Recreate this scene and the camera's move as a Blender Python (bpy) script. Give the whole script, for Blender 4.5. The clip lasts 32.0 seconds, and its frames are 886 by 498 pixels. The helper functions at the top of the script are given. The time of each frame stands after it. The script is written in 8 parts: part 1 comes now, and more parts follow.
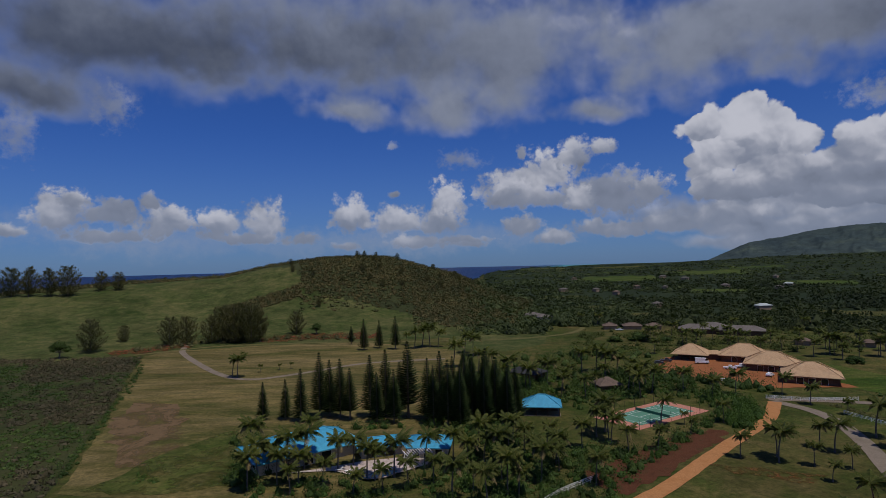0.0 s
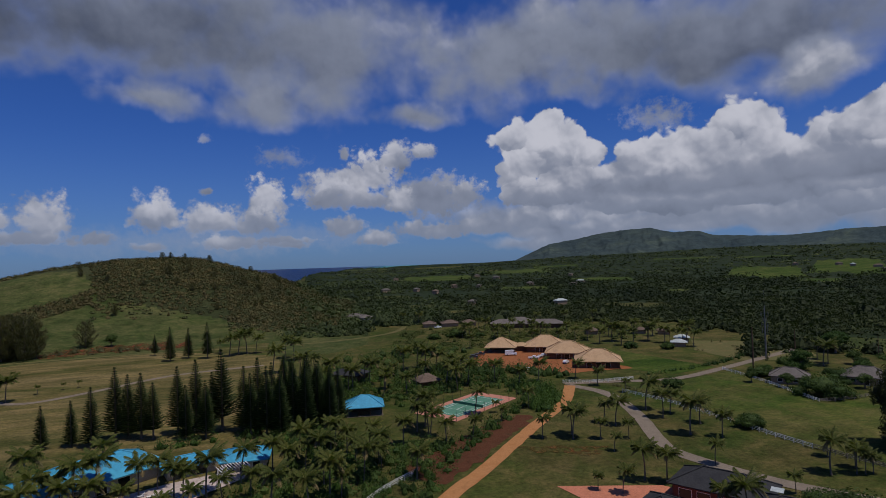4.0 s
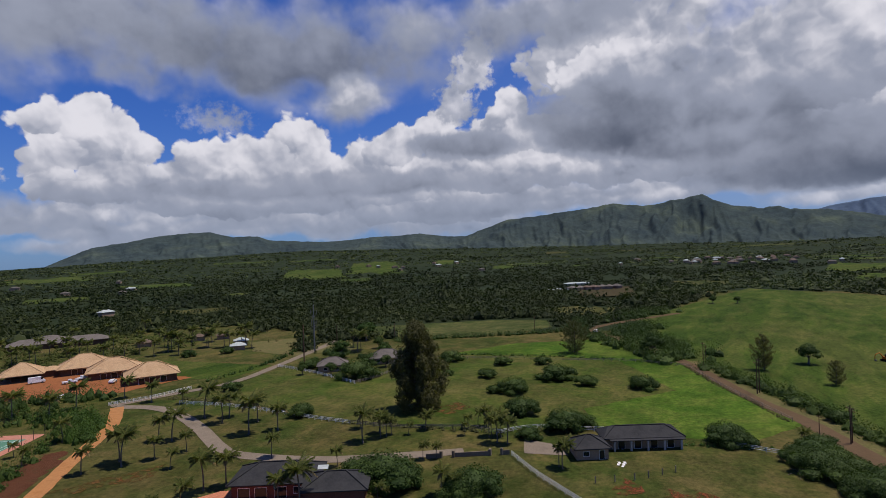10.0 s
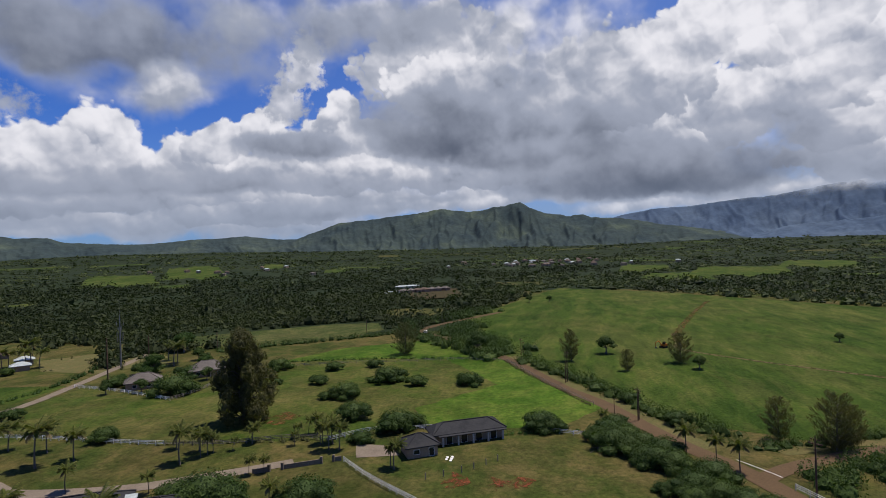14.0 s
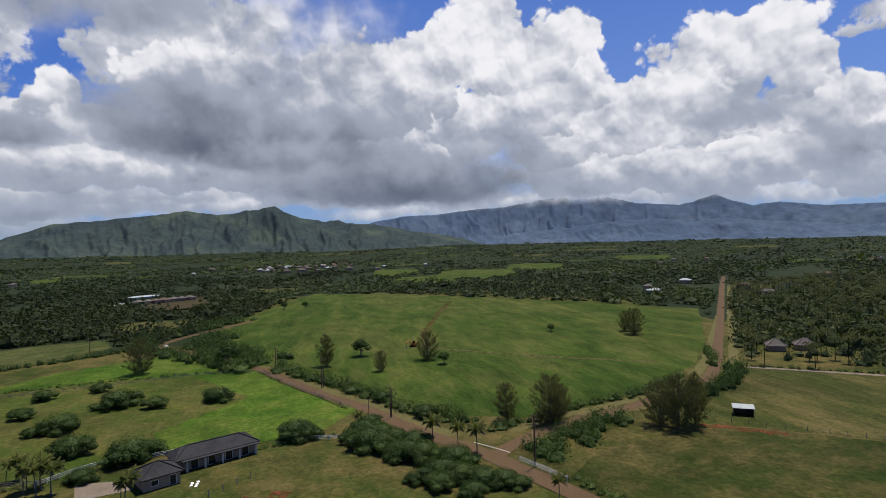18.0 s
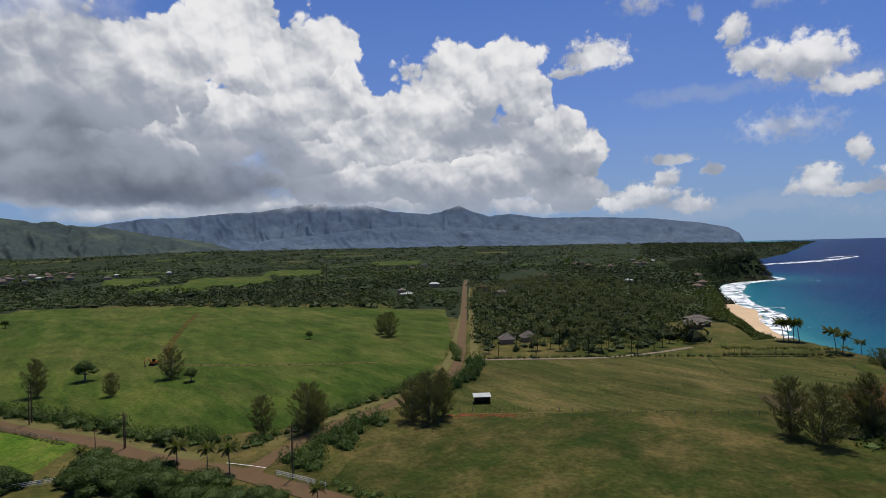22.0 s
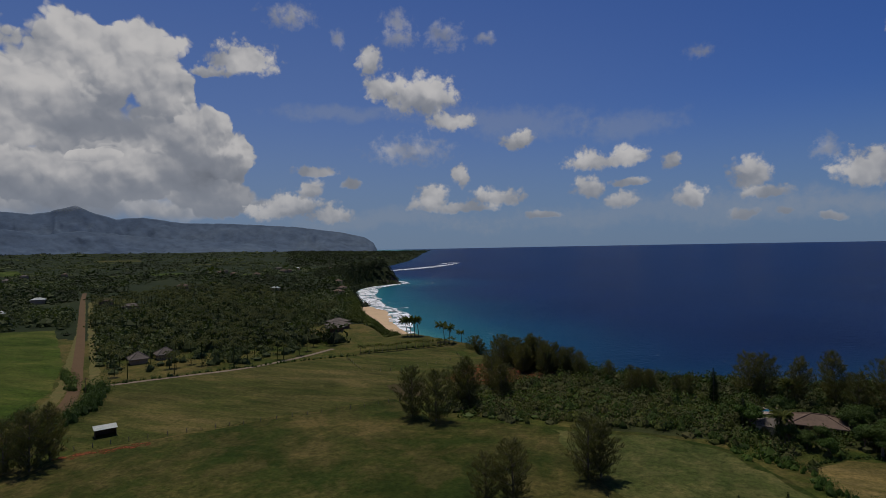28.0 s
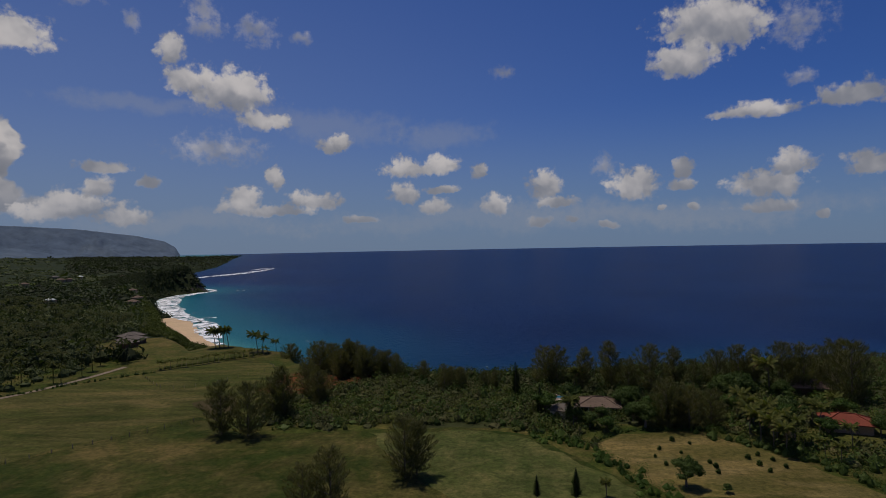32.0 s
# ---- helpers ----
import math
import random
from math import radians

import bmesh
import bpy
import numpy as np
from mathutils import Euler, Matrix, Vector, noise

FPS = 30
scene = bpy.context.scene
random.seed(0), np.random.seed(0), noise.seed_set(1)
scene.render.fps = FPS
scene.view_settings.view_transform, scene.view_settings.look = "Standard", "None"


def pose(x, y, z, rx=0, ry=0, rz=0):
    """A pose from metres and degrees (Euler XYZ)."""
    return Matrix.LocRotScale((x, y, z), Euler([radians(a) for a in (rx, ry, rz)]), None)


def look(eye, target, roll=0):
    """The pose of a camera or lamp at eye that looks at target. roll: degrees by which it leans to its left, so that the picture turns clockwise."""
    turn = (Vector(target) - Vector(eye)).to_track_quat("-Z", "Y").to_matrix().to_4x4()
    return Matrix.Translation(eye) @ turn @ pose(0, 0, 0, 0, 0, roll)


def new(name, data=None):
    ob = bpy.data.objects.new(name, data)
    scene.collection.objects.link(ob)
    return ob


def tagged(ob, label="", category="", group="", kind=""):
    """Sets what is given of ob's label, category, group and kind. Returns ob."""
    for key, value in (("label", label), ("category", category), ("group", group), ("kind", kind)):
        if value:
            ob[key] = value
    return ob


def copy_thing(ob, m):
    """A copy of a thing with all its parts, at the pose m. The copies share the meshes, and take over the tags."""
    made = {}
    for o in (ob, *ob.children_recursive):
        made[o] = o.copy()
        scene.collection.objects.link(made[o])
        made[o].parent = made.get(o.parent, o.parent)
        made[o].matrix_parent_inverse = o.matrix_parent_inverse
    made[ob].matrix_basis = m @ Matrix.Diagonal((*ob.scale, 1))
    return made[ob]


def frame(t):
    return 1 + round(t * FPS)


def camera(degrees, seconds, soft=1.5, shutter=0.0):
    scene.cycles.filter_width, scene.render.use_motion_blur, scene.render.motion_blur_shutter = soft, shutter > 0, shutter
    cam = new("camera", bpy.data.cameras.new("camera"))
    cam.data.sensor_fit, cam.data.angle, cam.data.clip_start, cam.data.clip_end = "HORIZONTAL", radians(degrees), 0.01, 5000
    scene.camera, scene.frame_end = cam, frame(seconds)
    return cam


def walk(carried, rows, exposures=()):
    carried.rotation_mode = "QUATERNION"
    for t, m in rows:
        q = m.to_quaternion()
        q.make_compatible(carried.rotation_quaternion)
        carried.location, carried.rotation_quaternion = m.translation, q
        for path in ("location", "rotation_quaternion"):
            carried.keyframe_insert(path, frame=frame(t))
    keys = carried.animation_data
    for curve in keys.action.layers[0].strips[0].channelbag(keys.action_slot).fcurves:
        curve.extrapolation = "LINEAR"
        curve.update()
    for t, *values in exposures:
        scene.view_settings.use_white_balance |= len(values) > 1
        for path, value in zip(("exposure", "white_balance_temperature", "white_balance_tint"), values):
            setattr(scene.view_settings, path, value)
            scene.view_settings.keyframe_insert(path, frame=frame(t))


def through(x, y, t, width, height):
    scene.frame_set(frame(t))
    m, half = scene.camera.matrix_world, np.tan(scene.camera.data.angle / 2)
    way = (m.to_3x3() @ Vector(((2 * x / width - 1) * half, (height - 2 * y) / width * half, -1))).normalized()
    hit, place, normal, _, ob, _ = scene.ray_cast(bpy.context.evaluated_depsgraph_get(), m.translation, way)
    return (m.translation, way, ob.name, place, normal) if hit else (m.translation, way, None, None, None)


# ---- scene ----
# The camera hovers 50 m over the plateau and turns to the right.
cam = camera(75.66, 32.0, 0.45)
PATH = [
    (0, pose(0, 0, 50, 91.44, 1.36, 0.00)),
    (0.5, pose(0, 0, 50, 91.40, 1.37, -1.51)),
    (1, pose(0, 0, 50, 91.35, 1.42, -3.81)),
    (1.5, pose(0, 0, 50, 91.29, 1.51, -7.07)),
    (2, pose(0, 0, 50, 91.23, 1.53, -10.30)),
    (2.5, pose(0, 0, 50, 91.19, 1.63, -13.01)),
    (4.5, pose(0, 0, 50, 91.03, 1.74, -19.48)),
    (5, pose(0, 0, 50, 90.96, 1.73, -22.09)),
    (5.5, pose(0, 0, 50, 90.87, 1.78, -25.40)),
    (6, pose(0, 0, 50, 90.78, 1.78, -29.27)),
    (6.5, pose(0, 0, 50, 90.71, 1.77, -32.42)),
    (7, pose(0, 0, 50, 90.66, 1.84, -35.15)),
    (7.5, pose(0, 0, 50, 90.57, 1.88, -38.54)),
    (8, pose(0, 0, 50, 90.50, 1.91, -43.34)),
    (8.5, pose(0, 0, 50, 90.39, 1.94, -47.56)),
    (9, pose(0, 0, 50, 90.30, 1.94, -51.86)),
    (9.5, pose(0, 0, 50, 90.19, 1.96, -56.21)),
    (10, pose(0, 0, 50, 90.13, 1.96, -59.86)),
    (10.5, pose(0, 0, 50, 90.10, 2.02, -62.21)),
    (11, pose(0, 0, 50, 90.08, 2.05, -63.87)),
    (11.5, pose(0, 0, 50, 90.07, 2.00, -65.38)),
    (12, pose(0, 0, 50, 90.05, 1.99, -67.29)),
    (12.5, pose(0, 0, 50, 90.01, 2.03, -69.59)),
    (13, pose(0, 0, 50, 89.99, 2.04, -71.90)),
    (13.5, pose(0, 0, 50, 89.96, 1.98, -74.20)),
    (15.5, pose(0, 0, 50, 89.86, 1.93, -84.87)),
    (16, pose(0, 0, 50, 89.82, 2.02, -87.99)),
    (16.5, pose(0, 0, 50, 89.78, 1.99, -90.94)),
    (17, pose(0, 0, 50, 89.75, 1.97, -94.35)),
    (17.5, pose(0, 0, 50, 89.73, 1.93, -97.70)),
    (18, pose(0, 0, 50, 89.68, 1.85, -100.75)),
    (18.5, pose(0, 0, 50, 89.65, 1.80, -103.56)),
    (19, pose(0, 0, 50, 89.62, 1.75, -106.93)),
    (19.5, pose(0, 0, 50, 89.57, 1.74, -111.52)),
    (20, pose(0, 0, 50, 89.55, 1.68, -115.01)),
    (20.5, pose(0, 0, 50, 89.58, 1.70, -117.68)),
    (21, pose(0, 0, 50, 89.57, 1.61, -120.20)),
    (21.5, pose(0, 0, 50, 89.59, 1.65, -122.48)),
    (22, pose(0, 0, 50, 89.58, 1.65, -124.65)),
    (22.5, pose(0, 0, 50, 89.57, 1.62, -127.10)),
    (23, pose(0, 0, 50, 89.55, 1.57, -130.18)),
    (23.5, pose(0, 0, 50, 89.54, 1.54, -132.98)),
    (24, pose(0, 0, 50, 89.51, 1.51, -135.94)),
    (24.5, pose(0, 0, 50, 89.52, 1.50, -139.10)),
    (25, pose(0, 0, 50, 89.52, 1.47, -142.76)),
    (25.5, pose(0, 0, 50, 89.50, 1.36, -146.45)),
    (27.5, pose(0, 0, 50, 89.49, 1.20, -156.94)),
    (28, pose(0, 0, 50, 89.52, 1.14, -159.08)),
    (28.5, pose(0, 0, 50, 89.53, 1.21, -161.73)),
    (29, pose(0, 0, 50, 89.54, 1.23, -164.83)),
    (29.5, pose(0, 0, 50, 89.55, 1.22, -167.33)),
    (30, pose(0, 0, 50, 89.56, 1.25, -169.50)),
    (30.5, pose(0, 0, 50, 89.59, 1.19, -171.32)),
    (31, pose(0, 0, 50, 89.61, 1.15, -173.42)),
    (31.5, pose(0, 0, 50, 89.62, 1.19, -175.39)),
    (32, pose(0, 0, 50, 89.65, 1.11, -177.25)),
]
EXPOSURES = [(0.0, -0.78, 5900, 15), (2.0, -0.75, 5900, 15), (6.0, -0.7, 6000, 16), (9.0, -0.31, 6150, 16), (13.0, -0.1, 6250, 14), (16.0, 0.06, 6250, 13), (20.0, 0.0, 6350, 11),
             (23.0, -0.1, 6450, 10), (25.5, -0.32, 6500, 10), (28.0, -0.88, 6550, 11), (32.0, -0.9, 6700, 14)]
walk(cam, PATH, EXPOSURES)


# ---- sky, clouds and sun ----
SUN_AZ, SUN_EL = 138.0, 70.0
world = bpy.data.worlds.new("world")
scene.world = world
world.use_nodes = True
wt = world.node_tree
wt.nodes.clear()


def wn(kind, operation="", data_type="", blend_type=""):
    n = wt.nodes.new(kind)
    if operation:
        n.operation = operation
    if data_type:
        n.data_type = data_type
    if blend_type:
        n.blend_type = blend_type
    return n


def put(node, *values):
    for sock, value in zip(node.inputs, values):
        if isinstance(value, bpy.types.NodeSocket):
            wt.links.new(value, sock)
        elif value is not None:
            sock.default_value = value
    return node.outputs[0] if node.outputs else None


def calc(op, *values):
    return put(wn("ShaderNodeMath", operation=op), *values)


def vec(op, *values):
    n = wn("ShaderNodeVectorMath", operation=op)
    put(n, *values)
    return n.outputs["Value"] if op in ("LENGTH", "DOT_PRODUCT") else n.outputs[0]


def smooth(x, low, high):
    n = wn("ShaderNodeMapRange")
    n.interpolation_type = "SMOOTHSTEP"
    put(n, x, low, high, 0.0, 1.0)
    return n.outputs[0]


def cloud_noise(p, scale, detail, rough=0.55, colour=False):
    n = wn("ShaderNodeTexNoise")
    wt.links.new(p, n.inputs["Vector"])
    n.inputs["Scale"].default_value, n.inputs["Detail"].default_value, n.inputs["Roughness"].default_value = scale, detail, rough
    return n.outputs["Color" if colour else "Fac"]


def tint(fac, a, b):
    n = wn("ShaderNodeMix", data_type="RGBA")
    for sock, value in ((n.inputs[0], fac), (n.inputs[6], a), (n.inputs[7], b)):
        if isinstance(value, bpy.types.NodeSocket):
            wt.links.new(value, sock)
        else:
            sock.default_value = (*value, 1) if isinstance(value, tuple) else value
    return n.outputs[2]


# Clouds, far to near: kind, bearing, height over the horizon, half width and half height in degrees, tone of foot and top.
CLOUDS = []
CLOUDS += [("streak", *c) for c in ((33.1, 4.6, 9.2, 1, 0.45, 0.75), (30.6, 3.1, 6.4, 0.7, 0.4, 0.6), (44.1, 3.2, 10, 0.6, 0.4, 0.6), (42.2, 5.1, 7.3, 0.9, 0.35, 0.6), (55.9, 4.1, 9.9, 0.8, 0.45, 0.65), (65, 5.2, 9, 1.1, 0.4, 0.7), (59.3, 6.5, 10.6, 1.2, 0.4, 0.7), (73.4, 4.8, 8.2, 0.7, 0.4, 0.65), (61.1, 3.5, 7.1, 0.7, 0.45, 0.65), (67.1, 4.8, 8.9, 0.8, 0.4, 0.65), (59.6, 5.4, 5.8, 1, 0.4, 0.7), (74.7, 5.5, 9, 1.1, 0.45, 0.75), (85.3, 5.2, 8.2, 1.1, 0.5, 0.75), (82, 4.4, 8.6, 0.6, 0.5, 0.75),)]
CLOUDS += [("streak", *c) for c in ((96.5, 4.5, 9, 0.8, 0.5, 0.75), (103.9, 4.8, 8.2, 1, 0.45, 0.65), (96.9, 3.4, 6.4, 0.8, 0.55, 0.8), (107, 4.2, 7.6, 1, 0.5, 0.75), (117.8, 4.4, 7.5, 1.3, 0.45, 0.75), (126.7, 3.9, 7.9, 1.1, 0.45, 0.75), (136.8, 3.4, 5.6, 0.8, 0.5, 0.75), (28.3, 1.8, 5.3, 0.9, 0.4, 0.6), (36, 2.2, 8.9, 0.8, 0.42, 0.62), (47.2, 2.1, 10.3, 0.9, 0.42, 0.62), (30.7, 5.7, 6, 1.2, 0.42, 0.66), (38.4, 3.8, 10.1, 1.1, 0.42, 0.66), (51.5, 3.1, 11.8, 1, 0.42, 0.62), (51.5, 5.5, 10.7, 1.3, 0.42, 0.66),)]
CLOUDS += [("streak", *c) for c in ((66, 3.7, 10.1, 0.9, 0.42, 0.62), (24.6, 4.1, 6.7, 1.5, 0.4, 0.64), (35.9, 2.9, 8.9, 0.8, 0.42, 0.62), (49.3, 3.1, 10, 1.3, 0.4, 0.64), (61.6, 2.4, 7.3, 1.2, 0.4, 0.64), (71.2, 4, 7.2, 0.6, 0.42, 0.62),)]
CLOUDS += [("heap", *c) for c in ((131, 17.6, 4.4, 2.2, 0.75, 1), (128.1, 15.7, 5.6, 3.1, 0.62, 0.98), (125.8, 13.6, 5.6, 3.2, 0.58, 0.95), (133.2, 14.2, 3.1, 3.4, 0.6, 0.92), (120.8, 12.3, 4.7, 2.9, 0.55, 0.95), (136.4, 10, 3.5, 3.3, 0.55, 0.92), (138.9, 8, 2.1, 3, 0.5, 0.92), (117.9, 9.6, 5.4, 3, 0.5, 0.92), (130.8, 8.6, 8.4, 3.3, 0.42, 0.8), (125.6, 6.5, 10, 2.8, 0.45, 0.8), (136.9, 4.8, 4.5, 2, 0.42, 0.8), (114.7, 6.6, 7.3, 2.4, 0.45, 0.85), (127.6, 8, 2.3, 0.8, 0.6, 1), (105, 20.5, 4.6, 3.4, 0.8, 1),)]
CLOUDS += [("heap", *c) for c in ((112.8, 18.2, 4.7, 3.6, 0.75, 1), (115.7, 14.9, 2.7, 3.2, 0.7, 1), (97.6, 17.5, 4.1, 3.2, 0.7, 1), (101.6, 18.8, 3.5, 2.8, 0.75, 1), (108.1, 17, 6.9, 5.5, 0.65, 0.98), (94.7, 15.3, 3.5, 3.2, 0.6, 0.95), (106.4, 15.9, 2.3, 1.7, 0.62, 1), (111.1, 12.1, 5.7, 3.6, 0.5, 0.85), (126.1, 14.4, 6.1, 5.4, 0.55, 0.9), (129, 16, 4.4, 3.2, 0.68, 0.97), (123.5, 11.8, 5.2, 4.2, 0.55, 0.92), (119.4, 9.9, 5.6, 3.5, 0.5, 0.88), (129.9, 6.1, 4.9, 2.3, 0.48, 0.78), (121.6, 6.5, 6.7, 2.2, 0.5, 0.82),)]
CLOUDS += [("heap", *c) for c in ((114, 6.3, 5.5, 2.2, 0.45, 0.78), (101.6, 11.5, 6.6, 4.4, 0.36, 0.98), (94.2, 11.6, 5.1, 3.4, 0.42, 0.8), (88.8, 8.4, 6.7, 2.2, 0.45, 0.8), (127.6, 8.1, 1.9, 0.6, 0.7, 1), (28.3, 12.7, 2, 1.8, 0.75, 1), (27.9, 10.2, 4.8, 3.6, 0.52, 1), (25.6, 8.8, 2.6, 2.4, 0.5, 1), (32.3, 9.5, 1.9, 2, 0.6, 0.96), (24.9, 11.7, 1.7, 1.2, 0.7, 1), (37.8, 9, 3.1, 2.2, 0.5, 0.97), (46, 10.8, 3.6, 2.9, 0.52, 1), (41.6, 8.2, 4.3, 3.2, 0.46, 0.92), (52.5, 8.8, 2.8, 2.3, 0.5, 0.96),)]
CLOUDS += [("heap", *c) for c in ((55.8, 10, 3.2, 2.7, 0.5, 0.96), (59.8, 11.4, 2.3, 2.4, 0.52, 0.96), (62.2, 8.7, 3.6, 3.3, 0.46, 0.92), (65, 10.6, 2.7, 2.8, 0.55, 1), (66.7, 12.9, 1.8, 2.7, 0.5, 0.92), (47.9, 7.6, 4.6, 3.1, 0.42, 0.85), (57.9, 6.7, 4.8, 2.8, 0.42, 0.82), (36, 6.8, 5.3, 2.3, 0.4, 0.8), (31, 6.9, 6.8, 2.1, 0.4, 0.78), (64, 5.4, 4.2, 2.2, 0.38, 0.75), (53.3, 5.5, 6.2, 1.7, 0.4, 0.75), (41.5, 5.1, 10.2, 1.4, 0.36, 0.65), (58.7, 3.8, 9.5, 1.2, 0.36, 0.62), (28.1, 5.9, 5.1, 1.2, 0.36, 0.65),)]
CLOUDS += [("heap", *c) for c in ((66.4, 12.8, 2.4, 1.7, 0.55, 1), (70.8, 10.5, 6.1, 2.7, 0.5, 0.92), (76.8, 8.7, 4.8, 2, 0.45, 0.9), (83.1, 7.5, 6.1, 1.7, 0.42, 0.82), (93.6, 14.6, 7.7, 5.7, 0.42, 0.78), (97.8, 16, 5.5, 4.8, 0.5, 0.96), (76.6, 18.2, 8.6, 5.5, 0.45, 0.82), (77.1, 15.6, 6.4, 3.6, 0.5, 0.96), (98.4, 9.2, 4.2, 2.4, 0.36, 0.85), (91.2, 8.6, 4.5, 2, 0.5, 0.88), (69, 7.7, 7.9, 1.8, 0.45, 0.76), (64.5, 6.7, 6.4, 1.3, 0.42, 0.7), (76.8, 7, 6.7, 1.4, 0.45, 0.75), (111.5, 8.8, 4.1, 1.9, 0.5, 0.82),)]
CLOUDS += [("puff", *c) for c in ((61.6, 14.1, 2, 2.7, 0.6, 0.85), (63.1, 17, 2.3, 2.3, 0.6, 0.86), (64.1, 19, 1.6, 1.7, 0.55, 0.8), (-33.7, 4.9, 2.3, 2.1, 0.36, 0.92), (-33.1, 6.3, 1.4, 0.9, 0.6, 0.98), (-29.8, 5.1, 2.5, 1.5, 0.3, 0.6), (-25.6, 4.3, 2.5, 1.8, 0.4, 0.86), (-27.1, 6.1, 0.9, 0.8, 0.4, 0.7), (-21.5, 4.2, 2, 1.4, 0.4, 0.86), (-17.3, 4.3, 2, 1.9, 0.4, 0.9), (-8.9, 4.8, 2.1, 2, 0.4, 0.9), (-4.4, 4.1, 2.6, 1.5, 0.42, 0.88), (0.6, 5.9, 1.9, 2.5, 0.4, 0.92), (-0.7, 4.1, 2.8, 1.5, 0.4, 0.8),)]
CLOUDS += [("puff", *c) for c in ((-13.5, 2.5, 1.7, 0.7, 0.4, 0.66), (-2.4, 2.1, 2.9, 0.7, 0.4, 0.66), (2.4, 2, 1.7, 0.6, 0.4, 0.62), (-9.7, 1.9, 1.4, 0.5, 0.4, 0.62), (7.8, 3.3, 1.4, 1.1, 0.4, 0.72), (11.3, 2.3, 1.7, 0.8, 0.4, 0.68), (-4.8, 6.8, 0.7, 0.5, 0.4, 0.6), (-36.9, 3.4, 1.1, 0.6, 0.45, 0.85), (-19.3, 2.9, 4, 0.6, 0.35, 0.55), (-30, 3, 3.8, 0.7, 0.3, 0.5), (7.2, 7.1, 3.5, 2.1, 0.45, 0.92), (10.7, 8.6, 3.2, 2.4, 0.5, 0.97), (13.4, 10.2, 2, 1.6, 0.5, 0.95), (15.7, 10.7, 1.3, 0.9, 0.5, 0.85),)]
CLOUDS += [("puff", *c) for c in ((8.6, 6.1, 5.2, 1.2, 0.34, 0.62), (8, 10.5, 0.6, 0.9, 0.35, 0.6), (16.4, 6.1, 4.7, 2.5, 0.3, 0.55), (13.7, 5.8, 1.4, 1.6, 0.4, 0.78), (20.3, 6.4, 2, 1.3, 0.4, 0.7), (8, 3.5, 2, 1, 0.42, 0.78), (11, 2.1, 1.8, 0.6, 0.4, 0.65), (15.2, 3.2, 2.7, 0.9, 0.38, 0.65), (18.2, 2.8, 2.3, 0.7, 0.38, 0.62), (21.8, 3.3, 3.3, 1, 0.4, 0.62), (2, 2.4, 2.7, 0.5, 0.38, 0.6), (26.9, 3.5, 3.4, 1.2, 0.42, 0.7), (144.5, 3.8, 3.6, 1.3, 0.6, 1), (148.1, 2.9, 2.1, 0.9, 0.6, 0.92),)]
CLOUDS += [("puff", *c) for c in ((146.1, 5.4, 1.3, 1, 0.5, 0.82), (142.1, 3.4, 2.2, 1, 0.6, 0.95), (146.7, 7.2, 2.1, 0.6, 0.5, 0.62), (150.2, 6, 1, 0.6, 0.45, 0.6), (140.2, 17.1, 3, 1.7, 0.6, 0.92), (137.3, 15.9, 1.8, 0.6, 0.5, 0.7), (157.1, 14.2, 3.9, 2.3, 0.62, 0.96), (152.1, 17.5, 1.2, 1.4, 0.6, 0.95), (153.3, 15, 2, 1.5, 0.6, 0.92), (160.2, 12.1, 2.5, 1, 0.6, 0.86), (158, 4.4, 2.1, 1.5, 0.6, 0.96), (160.9, 6.5, 0.9, 1.5, 0.6, 0.96), (164.8, 4.4, 2.8, 1.1, 0.58, 0.88), (161.2, 3.4, 3.3, 0.6, 0.5, 0.72),)]
CLOUDS += [("puff", *c) for c in ((167.2, 10, 1.4, 1.1, 0.5, 0.7), (166.7, 9.9, 1.5, 1.1, 0.6, 0.88), (173.4, 7.7, 2.3, 1.2, 0.6, 0.92), (177.2, 8, 2, 1.2, 0.6, 0.92), (173.4, 5.2, 1.7, 1.1, 0.6, 0.88), (176.5, 3.9, 1.8, 0.8, 0.6, 0.86), (177.2, 5.6, 1.9, 0.5, 0.5, 0.7), (181.2, 7.1, 0.9, 0.9, 0.6, 0.85), (182.6, 3.9, 1.3, 1.1, 0.6, 0.92), (187.4, 5.4, 1.6, 1.9, 0.52, 0.84), (188.5, 3.9, 2.1, 0.7, 0.5, 0.8), (196, 5.3, 2.4, 1.7, 0.6, 0.97), (200.3, 5.1, 1.5, 0.6, 0.5, 0.7), (200.2, 6.6, 0.8, 1.1, 0.4, 0.66),)]
CLOUDS += [("puff", *c) for c in ((202.8, 18.5, 4.5, 2.7, 0.5, 0.84), (200.4, 16, 3, 1.7, 0.5, 0.76), (206, 11.2, 3.3, 0.8, 0.52, 0.8), (213.1, 11.5, 2.7, 1.1, 0.5, 0.72), (207, 4.7, 3.2, 1.3, 0.52, 0.8), (208.9, 6.3, 1.6, 1.3, 0.5, 0.76), (207, 3, 2.7, 0.6, 0.5, 0.76), (214.1, 5.7, 1.7, 1.2, 0.5, 0.78), (210.9, 2.1, 0.6, 0.4, 0.5, 0.7), (186.9, 2.2, 1.5, 0.5, 0.42, 0.62), (190.2, 2.1, 0.6, 0.4, 0.42, 0.62), (198.8, 3.2, 0.4, 0.3, 0.45, 0.66), (201.2, 3.1, 0.6, 0.4, 0.45, 0.66), (193.4, 1.7, 1, 0.4, 0.42, 0.6),)]
CLOUDS += [("puff", *c) for c in ((169.3, 2.7, 1.5, 0.4, 0.42, 0.6),)]
